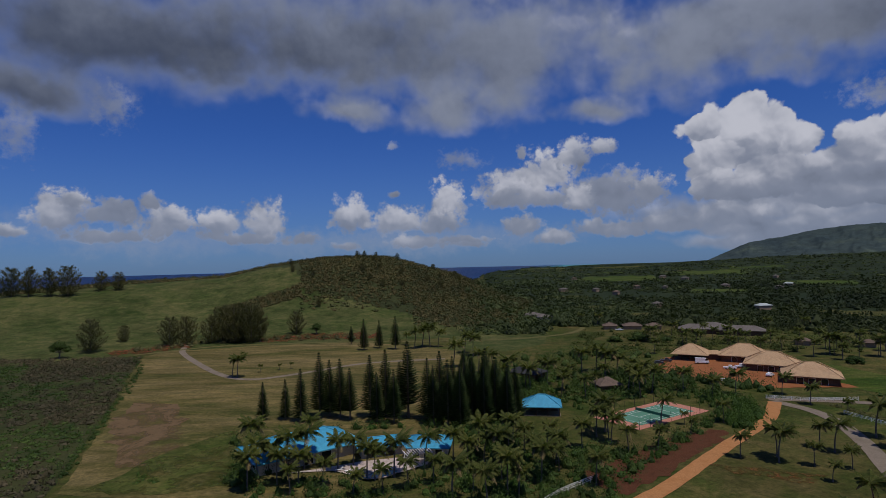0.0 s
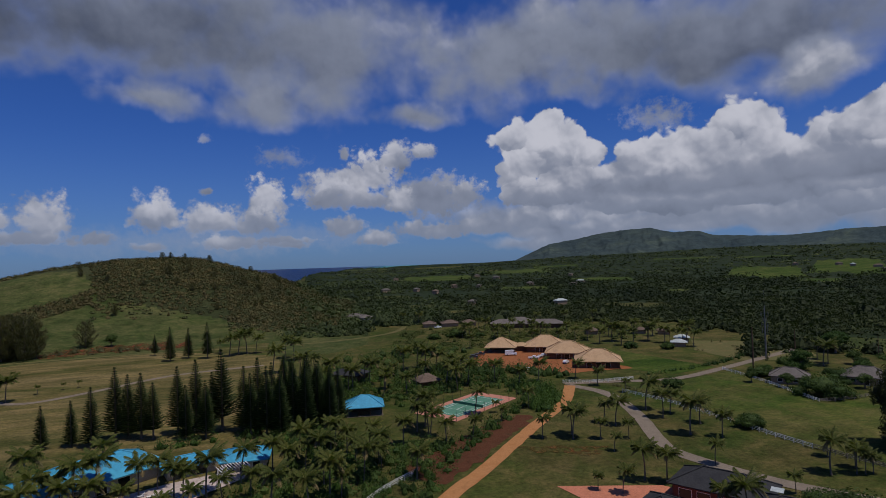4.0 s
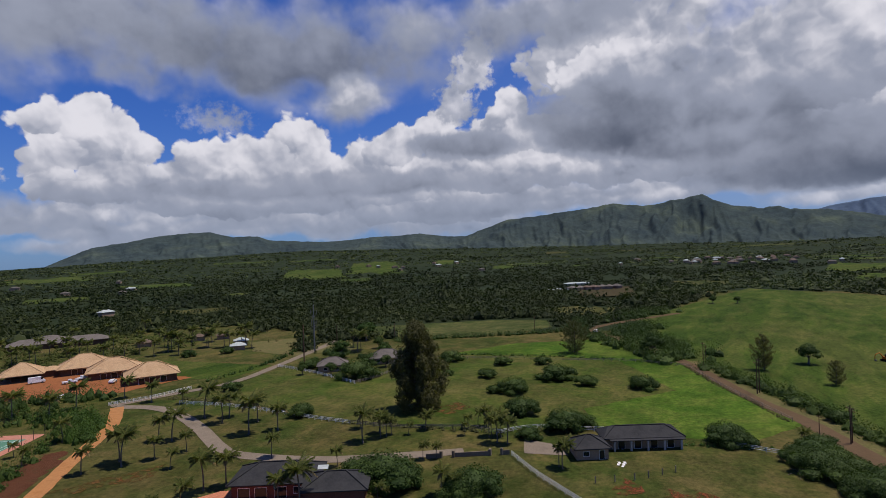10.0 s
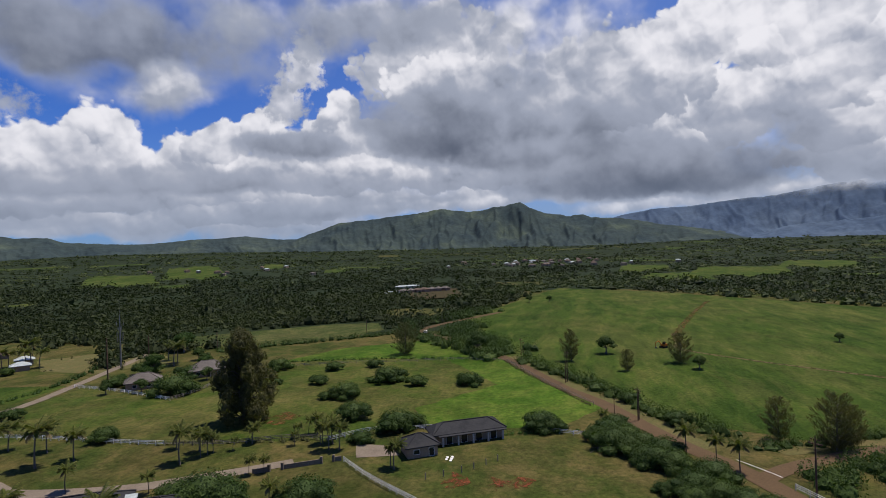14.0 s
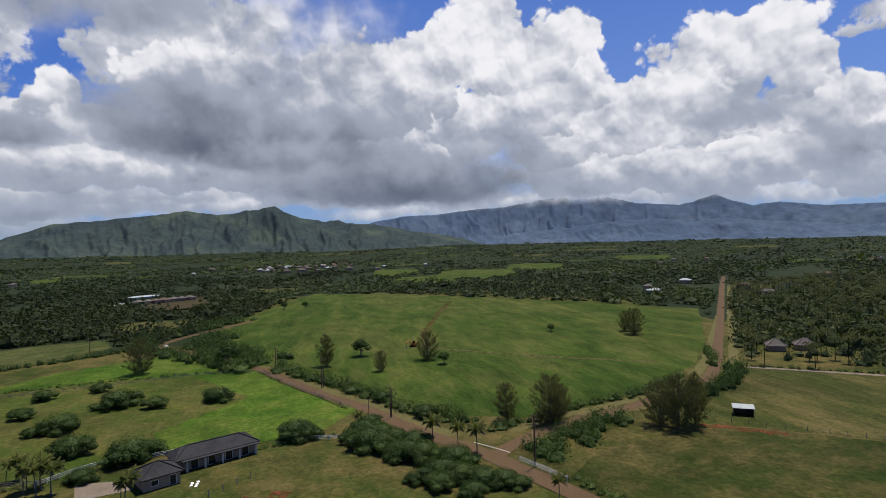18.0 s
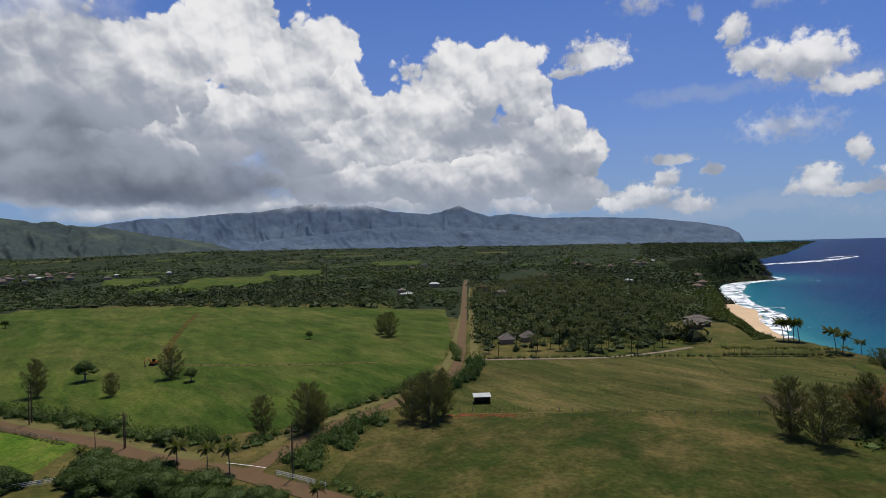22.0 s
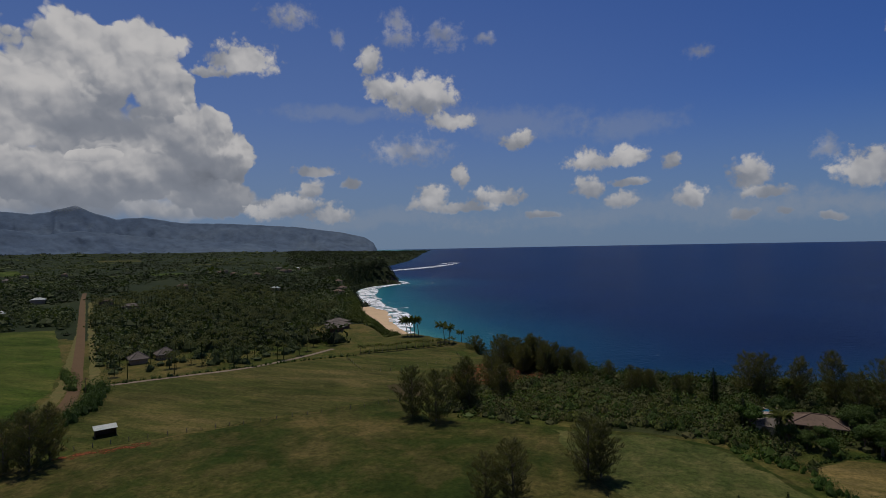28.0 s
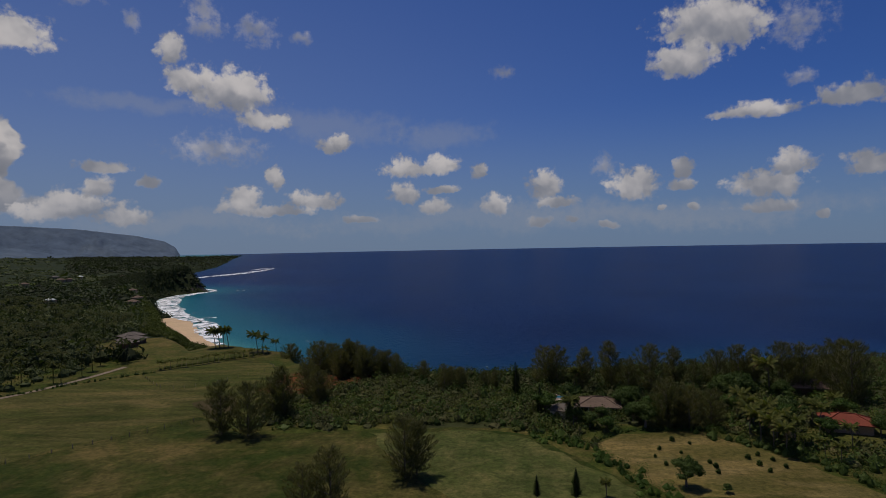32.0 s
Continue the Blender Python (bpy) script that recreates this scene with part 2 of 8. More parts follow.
CLOUDS += [("wisp", *c) for c in ((-29.9, 14.3, 1.9, 2, 0.4, 0.62), (-36.7, 11.7, 1.5, 2.6, 0.3, 0.45), (2, 10.3, 2.6, 0.9, 0.36, 0.52), (-4.7, 11.7, 0.7, 0.4, 0.4, 0.5), (38.6, 13, 3.1, 1.5, 0.36, 0.5), (156.1, 9.5, 4.2, 1.5, 0.5, 0.74), (154.9, 19.7, 2, 0.9, 0.4, 0.5), (144.4, 21.6, 2.7, 0.8, 0.5, 0.74), (149.1, 19.5, 0.7, 1, 0.45, 0.6), (193.2, 7.5, 1.2, 1, 0.4, 0.56), (209.3, 17.9, 2.5, 1.7, 0.45, 0.65), (209.4, 13.7, 1.2, 0.8, 0.5, 0.7), (183.5, 16.8, 1.2, 0.7, 0.4, 0.5), (159.6, 19.9, 2.2, 1.2, 0.42, 0.6),)]
CLOUDS += [("wisp", *c) for c in ((163.8, 19.6, 1.1, 0.6, 0.42, 0.58), (154.8, 21.1, 1.5, 1.2, 0.42, 0.6), (144.4, 21, 2.3, 0.9, 0.42, 0.6), (39.1, 12.9, 2.3, 1.3, 0.45, 0.6),)]
CLOUDS += [("base", *c) for c in ((79.6, 12.8, 11.2, 3.2, 0.1, 0.36), (84.7, 10.1, 10.8, 2.1, 0.12, 0.32), (95.4, 5.2, 8.7, 1.2, 0.18, 0.34), (82.2, 11.4, 9.9, 3.2, 0.08, 0.34), (87.6, 8.7, 8.3, 1.9, 0.18, 0.38), (101.1, 6.8, 10.5, 2.4, 0.14, 0.4), (90.9, 6.2, 8.4, 1.7, 0.2, 0.4), (53.4, 7, 9.4, 1.2, 0.28, 0.48), (62.5, 10.4, 5.3, 1.2, 0.22, 0.42), (96.2, 6.6, 7.4, 2.2, 0.1, 0.36), (62.8, 4.2, 5.9, 1.1, 0.28, 0.46), (41.6, 6.5, 8.6, 1, 0.32, 0.5), (128.1, 11, 3.9, 1.4, 0.45, 0.6), (108.7, 10.2, 2.4, 3.2, 0.34, 0.58),)]
CLOUDS += [("base", *c) for c in ((135.2, 7.3, 2.5, 2.5, 0.38, 0.58),)]
CLOUDS += [("deck", *c) for c in ((86.9, 17.5, 9.4, 6.6, 0.5, 0.78), (24.5, 19.3, 8, 4.7, 0.3, 0.52), (35.2, 17.7, 6.5, 3.2, 0.3, 0.52), (15.7, 14.3, 5, 1.3, 0.36, 0.52), (6, 20.4, 12.3, 5.8, 0.26, 0.5), (-9.5, 14.8, 4.3, 1.5, 0.36, 0.6), (0.7, 15.4, 5.1, 2.8, 0.34, 0.55), (-9.9, 21.5, 18.8, 5.2, 0.12, 0.32), (-29.9, 20, 18.5, 4.7, 0.03, 0.14), (-36.3, 15, 7.1, 2, 0.08, 0.2), (30.8, 19.9, 12.3, 4.3, 0.32, 0.52), (46.3, 19.4, 16.8, 5.1, 0.08, 0.36), (51.7, 15, 3.9, 2.4, 0.42, 0.62), (49.7, 14.2, 5.3, 2.1, 0.5, 0.76),)]
CLOUDS += [("deck", *c) for c in ((67.9, 21.6, 14.4, 2.9, 0.3, 0.55),)]

sky = wn("ShaderNodeTexSky")
sky.sky_type, sky.sun_disc = "NISHITA", False
sky.sun_elevation, sky.sun_rotation = radians(SUN_EL), radians(SUN_AZ)
sky.air_density, sky.dust_density, sky.ozone_density, sky.altitude = 1.0, 0.25, 3.0, 100
way = wn("ShaderNodeTexCoord").outputs["Generated"]
apart = wn("ShaderNodeSeparateXYZ")
wt.links.new(way, apart.inputs[0])
bearing = calc("MULTIPLY", calc("ARCTAN2", apart.outputs[0], apart.outputs[1]), 180 / math.pi)
bearing = calc("ADD", bearing, calc("MULTIPLY", calc("LESS_THAN", bearing, -90.0), 360.0))
over = calc("MULTIPLY", calc("ARCSINE", apart.outputs[2]), 180 / math.pi)
place = wn("ShaderNodeCombineXYZ")
put(place, bearing, over, 0.0)
place = place.outputs[0]


def bent(p, *swings):
    """Places pushed about by noise: (scale, how far in degrees)."""
    for scale, far in swings:
        p = vec("MULTIPLY_ADD", vec("SUBTRACT", cloud_noise(p, scale, 2.0, 0.5, True), (0.5, 0.5, 0.5)), (far * 1.3, far, 0.0), p)
    return p


def billows(p, scale, detail):
    """Rounded heads on rounded heads, about -0.4 in the creases to 0.4 on top."""
    n = wn("ShaderNodeTexVoronoi")
    n.feature, n.voronoi_dimensions, n.normalize = "F1", "2D", True
    wt.links.new(p, n.inputs["Vector"])
    n.inputs["Scale"].default_value, n.inputs["Detail"].default_value = scale, detail
    n.inputs["Roughness"].default_value, n.inputs["Lacunarity"].default_value = 0.55, 2.3
    return calc("MULTIPLY", calc("SUBTRACT", 0.3, n.outputs["Distance"]), 1.5)


def lit_side(p, scale, detail):
    """Lit tops and shaded undersides of the heads, for light from above."""
    return calc("SUBTRACT", billows(p, scale, detail), billows(vec("ADD", p, (0.1 / scale, 0.26 / scale, 0.0)), scale, detail))


curled = bent(place, (0.16, 1.3), (0.55, 0.7), (1.8, 0.3))
drifting = bent(place, (0.1, 4.0), (0.35, 1.6), (1.1, 0.5))
fine = calc("SUBTRACT", cloud_noise(place, 1.1, 6.0, 0.6), 0.5)
drift = calc("SUBTRACT", cloud_noise(place, 0.2, 3.5, 0.5), 0.5)
broad = calc("SUBTRACT", cloud_noise(place, 0.25, 6.0, 0.55), 0.5)
rim = {"heap": calc("ADD", 1.03, calc("ADD", calc("MULTIPLY", billows(curled, 0.3, 2.0), 0.8), calc("MULTIPLY", fine, 0.1))),
       "puff": calc("ADD", 1.24, calc("ADD", calc("MULTIPLY", billows(curled, 0.6, 2.0), 0.9), calc("MULTIPLY", fine, 1.3))),
       "wisp": calc("ADD", 1.2, calc("MULTIPLY", fine, 2.6)),
       "base": calc("ADD", 1.4, calc("MULTIPLY", drift, 0.9)),
       "streak": calc("ADD", 1.5, calc("MULTIPLY", broad, 1.2)),
       "deck": calc("ADD", 1.28, calc("MULTIPLY", drift, 1.5))}
SOFT = {"heap": 0.16, "puff": 0.62, "wisp": 1.3, "base": 0.8, "streak": 0.9, "deck": 1.0}
THICK = {"heap": 1.0, "puff": 0.97, "wisp": 0.66, "base": 0.94, "streak": 0.9, "deck": 0.96}
FLAT = {"heap": 1.0, "puff": 1.45, "wisp": 1.0, "base": 1.0, "streak": 1.3, "deck": 1.0}
inner = {k: calc("SUBTRACT", v, SOFT[k]) for k, v in rim.items()}

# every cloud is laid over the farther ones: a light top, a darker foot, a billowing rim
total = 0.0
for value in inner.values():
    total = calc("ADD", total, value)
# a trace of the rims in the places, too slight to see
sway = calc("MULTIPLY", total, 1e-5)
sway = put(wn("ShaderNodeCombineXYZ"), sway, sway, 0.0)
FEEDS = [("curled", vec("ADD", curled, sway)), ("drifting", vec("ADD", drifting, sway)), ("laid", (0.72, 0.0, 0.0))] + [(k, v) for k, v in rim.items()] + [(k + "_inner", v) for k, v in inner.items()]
whole = wt
for first in range(0, len(CLOUDS), 24):
    wt = bpy.data.node_groups.new("cloud_layer", "ShaderNodeTree")
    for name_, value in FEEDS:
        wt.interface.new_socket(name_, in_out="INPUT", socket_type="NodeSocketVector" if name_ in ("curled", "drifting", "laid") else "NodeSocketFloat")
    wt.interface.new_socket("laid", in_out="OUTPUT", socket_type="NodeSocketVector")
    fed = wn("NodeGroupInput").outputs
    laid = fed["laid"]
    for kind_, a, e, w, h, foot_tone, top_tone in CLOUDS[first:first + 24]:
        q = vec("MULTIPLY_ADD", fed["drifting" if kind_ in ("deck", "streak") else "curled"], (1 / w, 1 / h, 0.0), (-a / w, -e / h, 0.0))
        rise_ = vec("DOT_PRODUCT", q, (0.0, 1.0, 0.0))
        if FLAT[kind_] > 1:
            flipped = vec("MULTIPLY", q, (1.0, -FLAT[kind_], 1.0))
            q = vec("MAXIMUM", q, flipped)
        out_ = vec("LENGTH", q)
        shade_, there = wn("ShaderNodeMapRange"), wn("ShaderNodeMapRange")
        shade_.interpolation_type = there.interpolation_type = "SMOOTHSTEP"
        shade_.clamp = there.clamp = False
        put(shade_, rise_, -1.0, 0.85, foot_tone, top_tone)
        put(there, out_, fed[kind_], fed[kind_ + "_inner"], 0.0, THICK[kind_])
        own = put(wn("ShaderNodeCombineXYZ"), shade_.outputs[0], 1.0, 0.0)
        # laid + there * (own - laid)
        laid = vec("ADD", vec("SCALE", vec("SUBTRACT", own, laid), None, None, there.outputs[0]), laid)
    put(wn("NodeGroupOutput"), laid)
    layer, wt = wt, whole
    laid = wn("ShaderNodeGroup")
    laid.node_tree = layer
    put(laid, *(value for _, value in FEEDS))
    FEEDS[2] = ("laid", laid.outputs[0])
tone, cover = vec("DOT_PRODUCT", laid.outputs[0], (1.0, 0.0, 0.0)), vec("DOT_PRODUCT", laid.outputs[0], (0.0, 1.0, 0.0))

relief = calc("ADD", calc("MULTIPLY", lit_side(curled, 0.2, 1.0), 0.7), calc("MULTIPLY", lit_side(curled, 0.65, 1.0), 0.2))
crisp_part = smooth(tone, 0.3, 0.7)
tone = calc("ADD", tone, calc("MULTIPLY", relief, calc("MULTIPLY_ADD", crisp_part, 0.75, 0.15)))
tone = calc("ADD", tone, calc("ADD", calc("MULTIPLY", drift, 0.42), calc("MULTIPLY", fine, 0.06)))

grade = wn("ShaderNodeMix", data_type="RGBA", blend_type="MULTIPLY")
grade.inputs[0].default_value = 1.0
wt.links.new(sky.outputs[0], grade.inputs[6])
grade.inputs[7].default_value = (0.028, 0.05, 0.1, 1)
colour = grade.outputs[2]
# pale air towards the horizon, paler to the south where the light is
colour = tint(calc("MULTIPLY", smooth(over, 14.0, -1.0), calc("MULTIPLY_ADD", smooth(bearing, 10.0, 110.0), 0.5, 0.3)), colour, (0.225, 0.345, 0.54))
colour = tint(calc("MULTIPLY", calc("MULTIPLY", smooth(over, 40.0, 2.0), calc("MULTIPLY", smooth(bearing, 40.0, 110.0), smooth(bearing, 215.0, 140.0))), 0.42), colour, (0.3, 0.39, 0.53))
VEILS = [(165.9, 11.9, 9.4, 1.9), (149.0, 12.2, 6.6, 0.8), (177.2, 10.9, 5.1, 1.6), (-15.7, 2.4, 21.3, 1.6), (1.4, 2.6, 14.6, 1.6), (152.6, 2.4, 12.0, 1.2), (183.8, 2.4, 26.1, 1.6), (-30.0, 3.4, 12.8, 1.5), (200.0, 3.0, 18.0, 1.4)]
for a, e, w, h in VEILS:
    q = vec("LENGTH", vec("MULTIPLY_ADD", drifting, (1 / w, 1 / h, 0.0), (-a / w, -e / h, 0.0)))
    colour = tint(calc("MULTIPLY", smooth(calc("ADD", q, calc("MULTIPLY", fine, 1.2)), 1.2, 0.2), 0.3), colour, (0.42, 0.47, 0.55))
ashen = tint(smooth(tone, 0.0, 0.5), (0.095, 0.114, 0.155), (0.345, 0.378, 0.445))
white = tint(smooth(tone, 0.45, 1.12), ashen, (0.86, 0.85, 0.85))
white = tint(calc("MULTIPLY", smooth(over, 8.0, 0.0), 0.35), white, (0.3, 0.38, 0.5))
colour = tint(cover, colour, white)

bg = wn("ShaderNodeBackground")
wt.links.new(colour, bg.inputs["Color"])
bg.inputs["Strength"].default_value = 1.0
wt.links.new(bg.outputs[0], wn("ShaderNodeOutputWorld").inputs["Surface"])
world.cycles.sampling_method, world.cycles.sample_map_resolution = "MANUAL", 512

lamp = bpy.data.lights.new("sun", "SUN")
lamp.energy, lamp.angle, lamp.color = 4.4, radians(0.55), (1.0, 0.93, 0.8)
sun = new("sun", lamp)
up = Vector((math.sin(radians(SUN_AZ)) * math.cos(radians(SUN_EL)), math.cos(radians(SUN_AZ)) * math.cos(radians(SUN_EL)), math.sin(radians(SUN_EL))))
sun.matrix_world = look(up * 1000, (0, 0, 0))


# ---- materials ----
def shader(name, rough=0.8, metal=0.0, spec=0.3):
    m = bpy.data.materials.new(name)
    m.use_nodes = True
    b = m.node_tree.nodes["Principled BSDF"]
    b.inputs["Roughness"].default_value = rough
    b.inputs["Metallic"].default_value = metal
    b.inputs["Specular IOR Level"].default_value = spec
    return m, m.node_tree, b


def add(tree, kind, data_type="", blend_type="", attribute_name=""):
    n = tree.nodes.new(kind)
    if data_type:
        n.data_type = data_type
    if blend_type:
        n.blend_type = blend_type
    if attribute_name:
        n.attribute_name = attribute_name
    return n


def ramp(tree, source, stops):
    n = tree.nodes.new("ShaderNodeValToRGB")
    els = n.color_ramp.elements
    while len(els) < len(stops):
        els.new(0.5)
    for e, (p, c) in zip(els, stops):
        e.position, e.color = p, (*c, 1)
    tree.links.new(source, n.inputs[0])
    return n.outputs[0]


def noise_at(tree, coord, scale, detail=4.0, rough=0.6, warp=0.0):
    n = add(tree, "ShaderNodeTexNoise")
    n.inputs["Scale"].default_value = scale
    n.inputs["Detail"].default_value = detail
    n.inputs["Roughness"].default_value = rough
    n.inputs["Distortion"].default_value = warp
    tree.links.new(coord, n.inputs["Vector"])
    return n.outputs["Fac"]


def blend(tree, fac, a, b, mode="MIX"):
    n = add(tree, "ShaderNodeMix", data_type="RGBA", blend_type=mode)
    for sock, value in ((n.inputs[0], fac), (n.inputs[6], a), (n.inputs[7], b)):
        if isinstance(value, (int, float)):
            sock.default_value = value
        elif isinstance(value, tuple):
            sock.default_value = (*value, 1)
        else:
            tree.links.new(value, sock)
    return n.outputs[2]


def bumped(tree, bsdf, height, strength=0.4, distance=0.1):
    n = add(tree, "ShaderNodeBump")
    n.inputs["Strength"].default_value, n.inputs["Distance"].default_value = strength, distance
    tree.links.new(height, n.inputs["Height"])
    tree.links.new(n.outputs[0], bsdf.inputs["Normal"])


def surface(name, c1, c2, c3=None, scale=0.3, fine=4.0, rough=0.85, bump=0.3, dist=0.05, spec=0.08, metal=0.0):
    """A surface with colour patches at one scale, grain at another, and relief."""
    m, t, b = shader(name, rough, metal, spec)
    co = add(t, "ShaderNodeTexCoord").outputs["Object"]
    big, small = noise_at(t, co, scale, 5, 0.6, 0.3), noise_at(t, co, fine, 4, 0.7)
    stops = [(0.3, c1), (0.55, c2), (0.75, c3 or c2)]
    col = ramp(t, big, stops)
    grain = ramp(t, small, [(0.25, (0.7, 0.7, 0.7)), (0.75, (1.25, 1.25, 1.25))])
    t.links.new(blend(t, 1.0, col, grain, "MULTIPLY"), b.inputs["Base Color"])
    bumped(t, b, small, bump, dist)
    return m


def foliage(name, dark, mid, light, rough=0.6, spec=0.12, through=0.25):
    """Leaves: hue and lightness vary from leaf to leaf and from plant to plant, and some light comes through."""
    m, t, b = shader(name, rough, 0.0, spec)
    geo, info = add(t, "ShaderNodeNewGeometry"), add(t, "ShaderNodeObjectInfo")
    co = add(t, "ShaderNodeTexCoord").outputs["Object"]
    leaf = ramp(t, geo.outputs["Random Per Island"], [(p, tuple(1.3 * k for k in c)) for p, c in ((0.0, dark), (0.5, mid), (1.0, light))])
    patch = ramp(t, noise_at(t, co, 0.06, 3), [(0.3, (0.72, 0.75, 0.7)), (0.7, (1.2, 1.15, 1.05))])
    patch = blend(t, 1.0, patch, ramp(t, noise_at(t, co, 0.006, 3), [(0.35, (0.72, 0.75, 0.72)), (0.65, (1.3, 1.22, 1.1))]), "MULTIPLY")
    one = ramp(t, info.outputs["Random"], [(0.0, (0.8, 0.85, 0.8)), (1.0, (1.15, 1.1, 1.0))])
    col = blend(t, 1.0, blend(t, 1.0, leaf, patch, "MULTIPLY"), one, "MULTIPLY")
    t.links.new(col, b.inputs["Base Color"])
    if through:
        tr = add(t, "ShaderNodeBsdfTranslucent")
        t.links.new(blend(t, 1.0, col, (1.1, 1.3, 0.6), "MULTIPLY"), tr.inputs["Color"])
        mix = add(t, "ShaderNodeMixShader")
        mix.inputs[0].default_value = through
        t.links.new(b.outputs[0], mix.inputs[1])
        t.links.new(tr.outputs[0], mix.inputs[2])
        t.links.new(mix.outputs[0], t.nodes["Material Output"].inputs["Surface"])
    return m


def grass(name, base, dry, lush, scale=0.02, streak=0.0):
    """Pasture: broad drifts of dry and lush grass, tufts and fine grain; streak stretches it along mowing lines."""
    m, t, b = shader(name, 0.95, 0.0, 0.05)
    co = add(t, "ShaderNodeTexCoord").outputs["Object"]
    if streak:
        mp = add(t, "ShaderNodeMapping")
        mp.inputs["Rotation"].default_value = (0, 0, radians(streak))
        mp.inputs["Scale"].default_value = (0.4, 1.5, 1)
        t.links.new(co, mp.inputs["Vector"])
        lines = mp.outputs[0]
    else:
        lines = co
    broad = noise_at(t, lines, scale, 6, 0.66, 0.6)
    drift = noise_at(t, lines, scale * 5, 6, 0.7, 0.4)
    tuft = noise_at(t, co, 0.7, 6, 0.8)
    clump = ramp(t, noise_at(t, lines, 0.13, 4, 0.65, 0.5), [(0.38, (0.8, 0.84, 0.78)), (0.5, (1.0, 1.0, 1.0)), (0.62, (1.16, 1.13, 1.1))])
    col = ramp(t, broad, [(0.4, lush), (0.5, base), (0.6, dry)])
    col = blend(t, 0.5, col, ramp(t, drift, [(0.42, lush), (0.5, base), (0.58, dry)]))
    col = blend(t, 1.0, col, ramp(t, tuft, [(0.32, (0.5, 0.55, 0.5)), (0.68, (1.5, 1.42, 1.4))]), "MULTIPLY")
    col = blend(t, 1.0, col, clump, "MULTIPLY")
    col = blend(t, 1.0, col, ramp(t, noise_at(t, co, 0.028, 4, 0.6, 0.8), [(0.36, (0.8, 0.82, 0.78)), (0.5, (1.0, 1.0, 1.0)), (0.64, (1.16, 1.13, 1.1))]), "MULTIPLY")
    t.links.new(col, b.inputs["Base Color"])
    bumped(t, b, tuft, 0.6, 0.4)
    return m


GROUND = grass("ground_grass", (0.066, 0.068, 0.018), (0.11, 0.088, 0.032), (0.038, 0.056, 0.011))
LUSH = grass("lush_pasture", (0.049, 0.077, 0.012), (0.084, 0.092, 0.023), (0.026, 0.051, 0.007), 0.012, 8)
BRIGHTGRASS = grass("watered_paddock", (0.06, 0.108, 0.012), (0.095, 0.12, 0.022), (0.036, 0.08, 0.008), 0.02)
LAWN = grass("dry_lawn", (0.122, 0.098, 0.034), (0.185, 0.14, 0.06), (0.066, 0.07, 0.019), 0.018, 35)
PADDOCK = grass("paddock_grass", (0.07, 0.08, 0.018), (0.104, 0.095, 0.03), (0.044, 0.072, 0.011), 0.02)
DRYFIELD = grass("hay_field", (0.058, 0.062, 0.017), (0.104, 0.088, 0.033), (0.032, 0.046, 0.010), 0.016, 20)
BROWNFIELD = grass("grazed_field", (0.043, 0.050, 0.012), (0.094, 0.077, 0.028), (0.023, 0.039, 0.008), 0.018)
REDSOIL = surface("red_soil", (0.235, 0.082, 0.03), (0.285, 0.108, 0.04), (0.2, 0.08, 0.03), 0.12, 2.0, 0.95, 0.4, 0.1)
WORNSOIL = surface("worn_red_soil", (0.07, 0.065, 0.014), (0.105, 0.06, 0.018), (0.2, 0.062, 0.022), 0.22, 2.0, 0.95, 0.6, 0.2)
BANKSOIL = surface("dark_red_bank", (0.075, 0.03, 0.014), (0.105, 0.042, 0.02), (0.06, 0.04, 0.016), 0.3, 2.5, 0.95, 0.8, 0.3)
ORANGE = surface("orange_dirt", (0.35, 0.152, 0.05), (0.41, 0.192, 0.07), (0.3, 0.138, 0.05), 0.25, 3.0, 0.95, 0.3)
PATIO = surface("terracotta_paving", (0.44, 0.16, 0.085), (0.5, 0.19, 0.105), (0.4, 0.15, 0.08), 0.3, 3.0, 0.9, 0.2)
RUST = surface("rusty_soil", (0.13, 0.042, 0.018), (0.17, 0.055, 0.022), (0.1, 0.05, 0.02), 0.4, 2.0, 0.95, 0.6, 0.2)
HILLGRASS = grass("hill_grass", (0.064, 0.076, 0.023), (0.096, 0.094, 0.034), (0.038, 0.056, 0.014), 0.03)
ASPHALT = surface("reddish_asphalt", (0.104, 0.066, 0.034), (0.12, 0.077, 0.04), (0.085, 0.057, 0.032), 0.1, 3.0, 0.9, 0.2)
VERGE = surface("dry_verge", (0.15, 0.115, 0.045), (0.11, 0.105, 0.034), (0.2, 0.14, 0.065), 0.12, 1.5, 0.95, 0.5, 0.15)
CONCRETE = surface("pale_drive", (0.17, 0.135, 0.095), (0.22, 0.175, 0.125), (0.14, 0.112, 0.08), 0.15, 3.0, 0.9, 0.2)
SCRUBSOIL = surface("scrub_soil", (0.036, 0.046, 0.013), (0.052, 0.054, 0.018), (0.042, 0.052, 0.015), 0.06, 1.0, 0.95, 0.6, 0.3)
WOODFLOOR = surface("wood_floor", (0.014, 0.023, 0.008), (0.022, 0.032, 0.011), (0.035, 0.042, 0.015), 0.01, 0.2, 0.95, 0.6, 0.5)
BRUSHFLOOR = surface("brush_floor", (0.03, 0.036, 0.012), (0.043, 0.05, 0.017), (0.06, 0.06, 0.024), 0.03, 0.4, 0.95, 0.8, 0.8)
SAND = surface("beach_sand", (0.5, 0.36, 0.22), (0.58, 0.42, 0.26), None, 0.05, 1.0, 0.9, 0.2)
LAVA = surface("dark_sea_rock", (0.03, 0.028, 0.025), (0.055, 0.045, 0.04), None, 0.1, 0.8, 0.8, 0.8, 0.6)
TRACK = surface("worn_track", (0.085, 0.075, 0.025), (0.11, 0.085, 0.034), (0.07, 0.075, 0.02), 0.3, 2.0, 0.95, 0.4, 0.1)

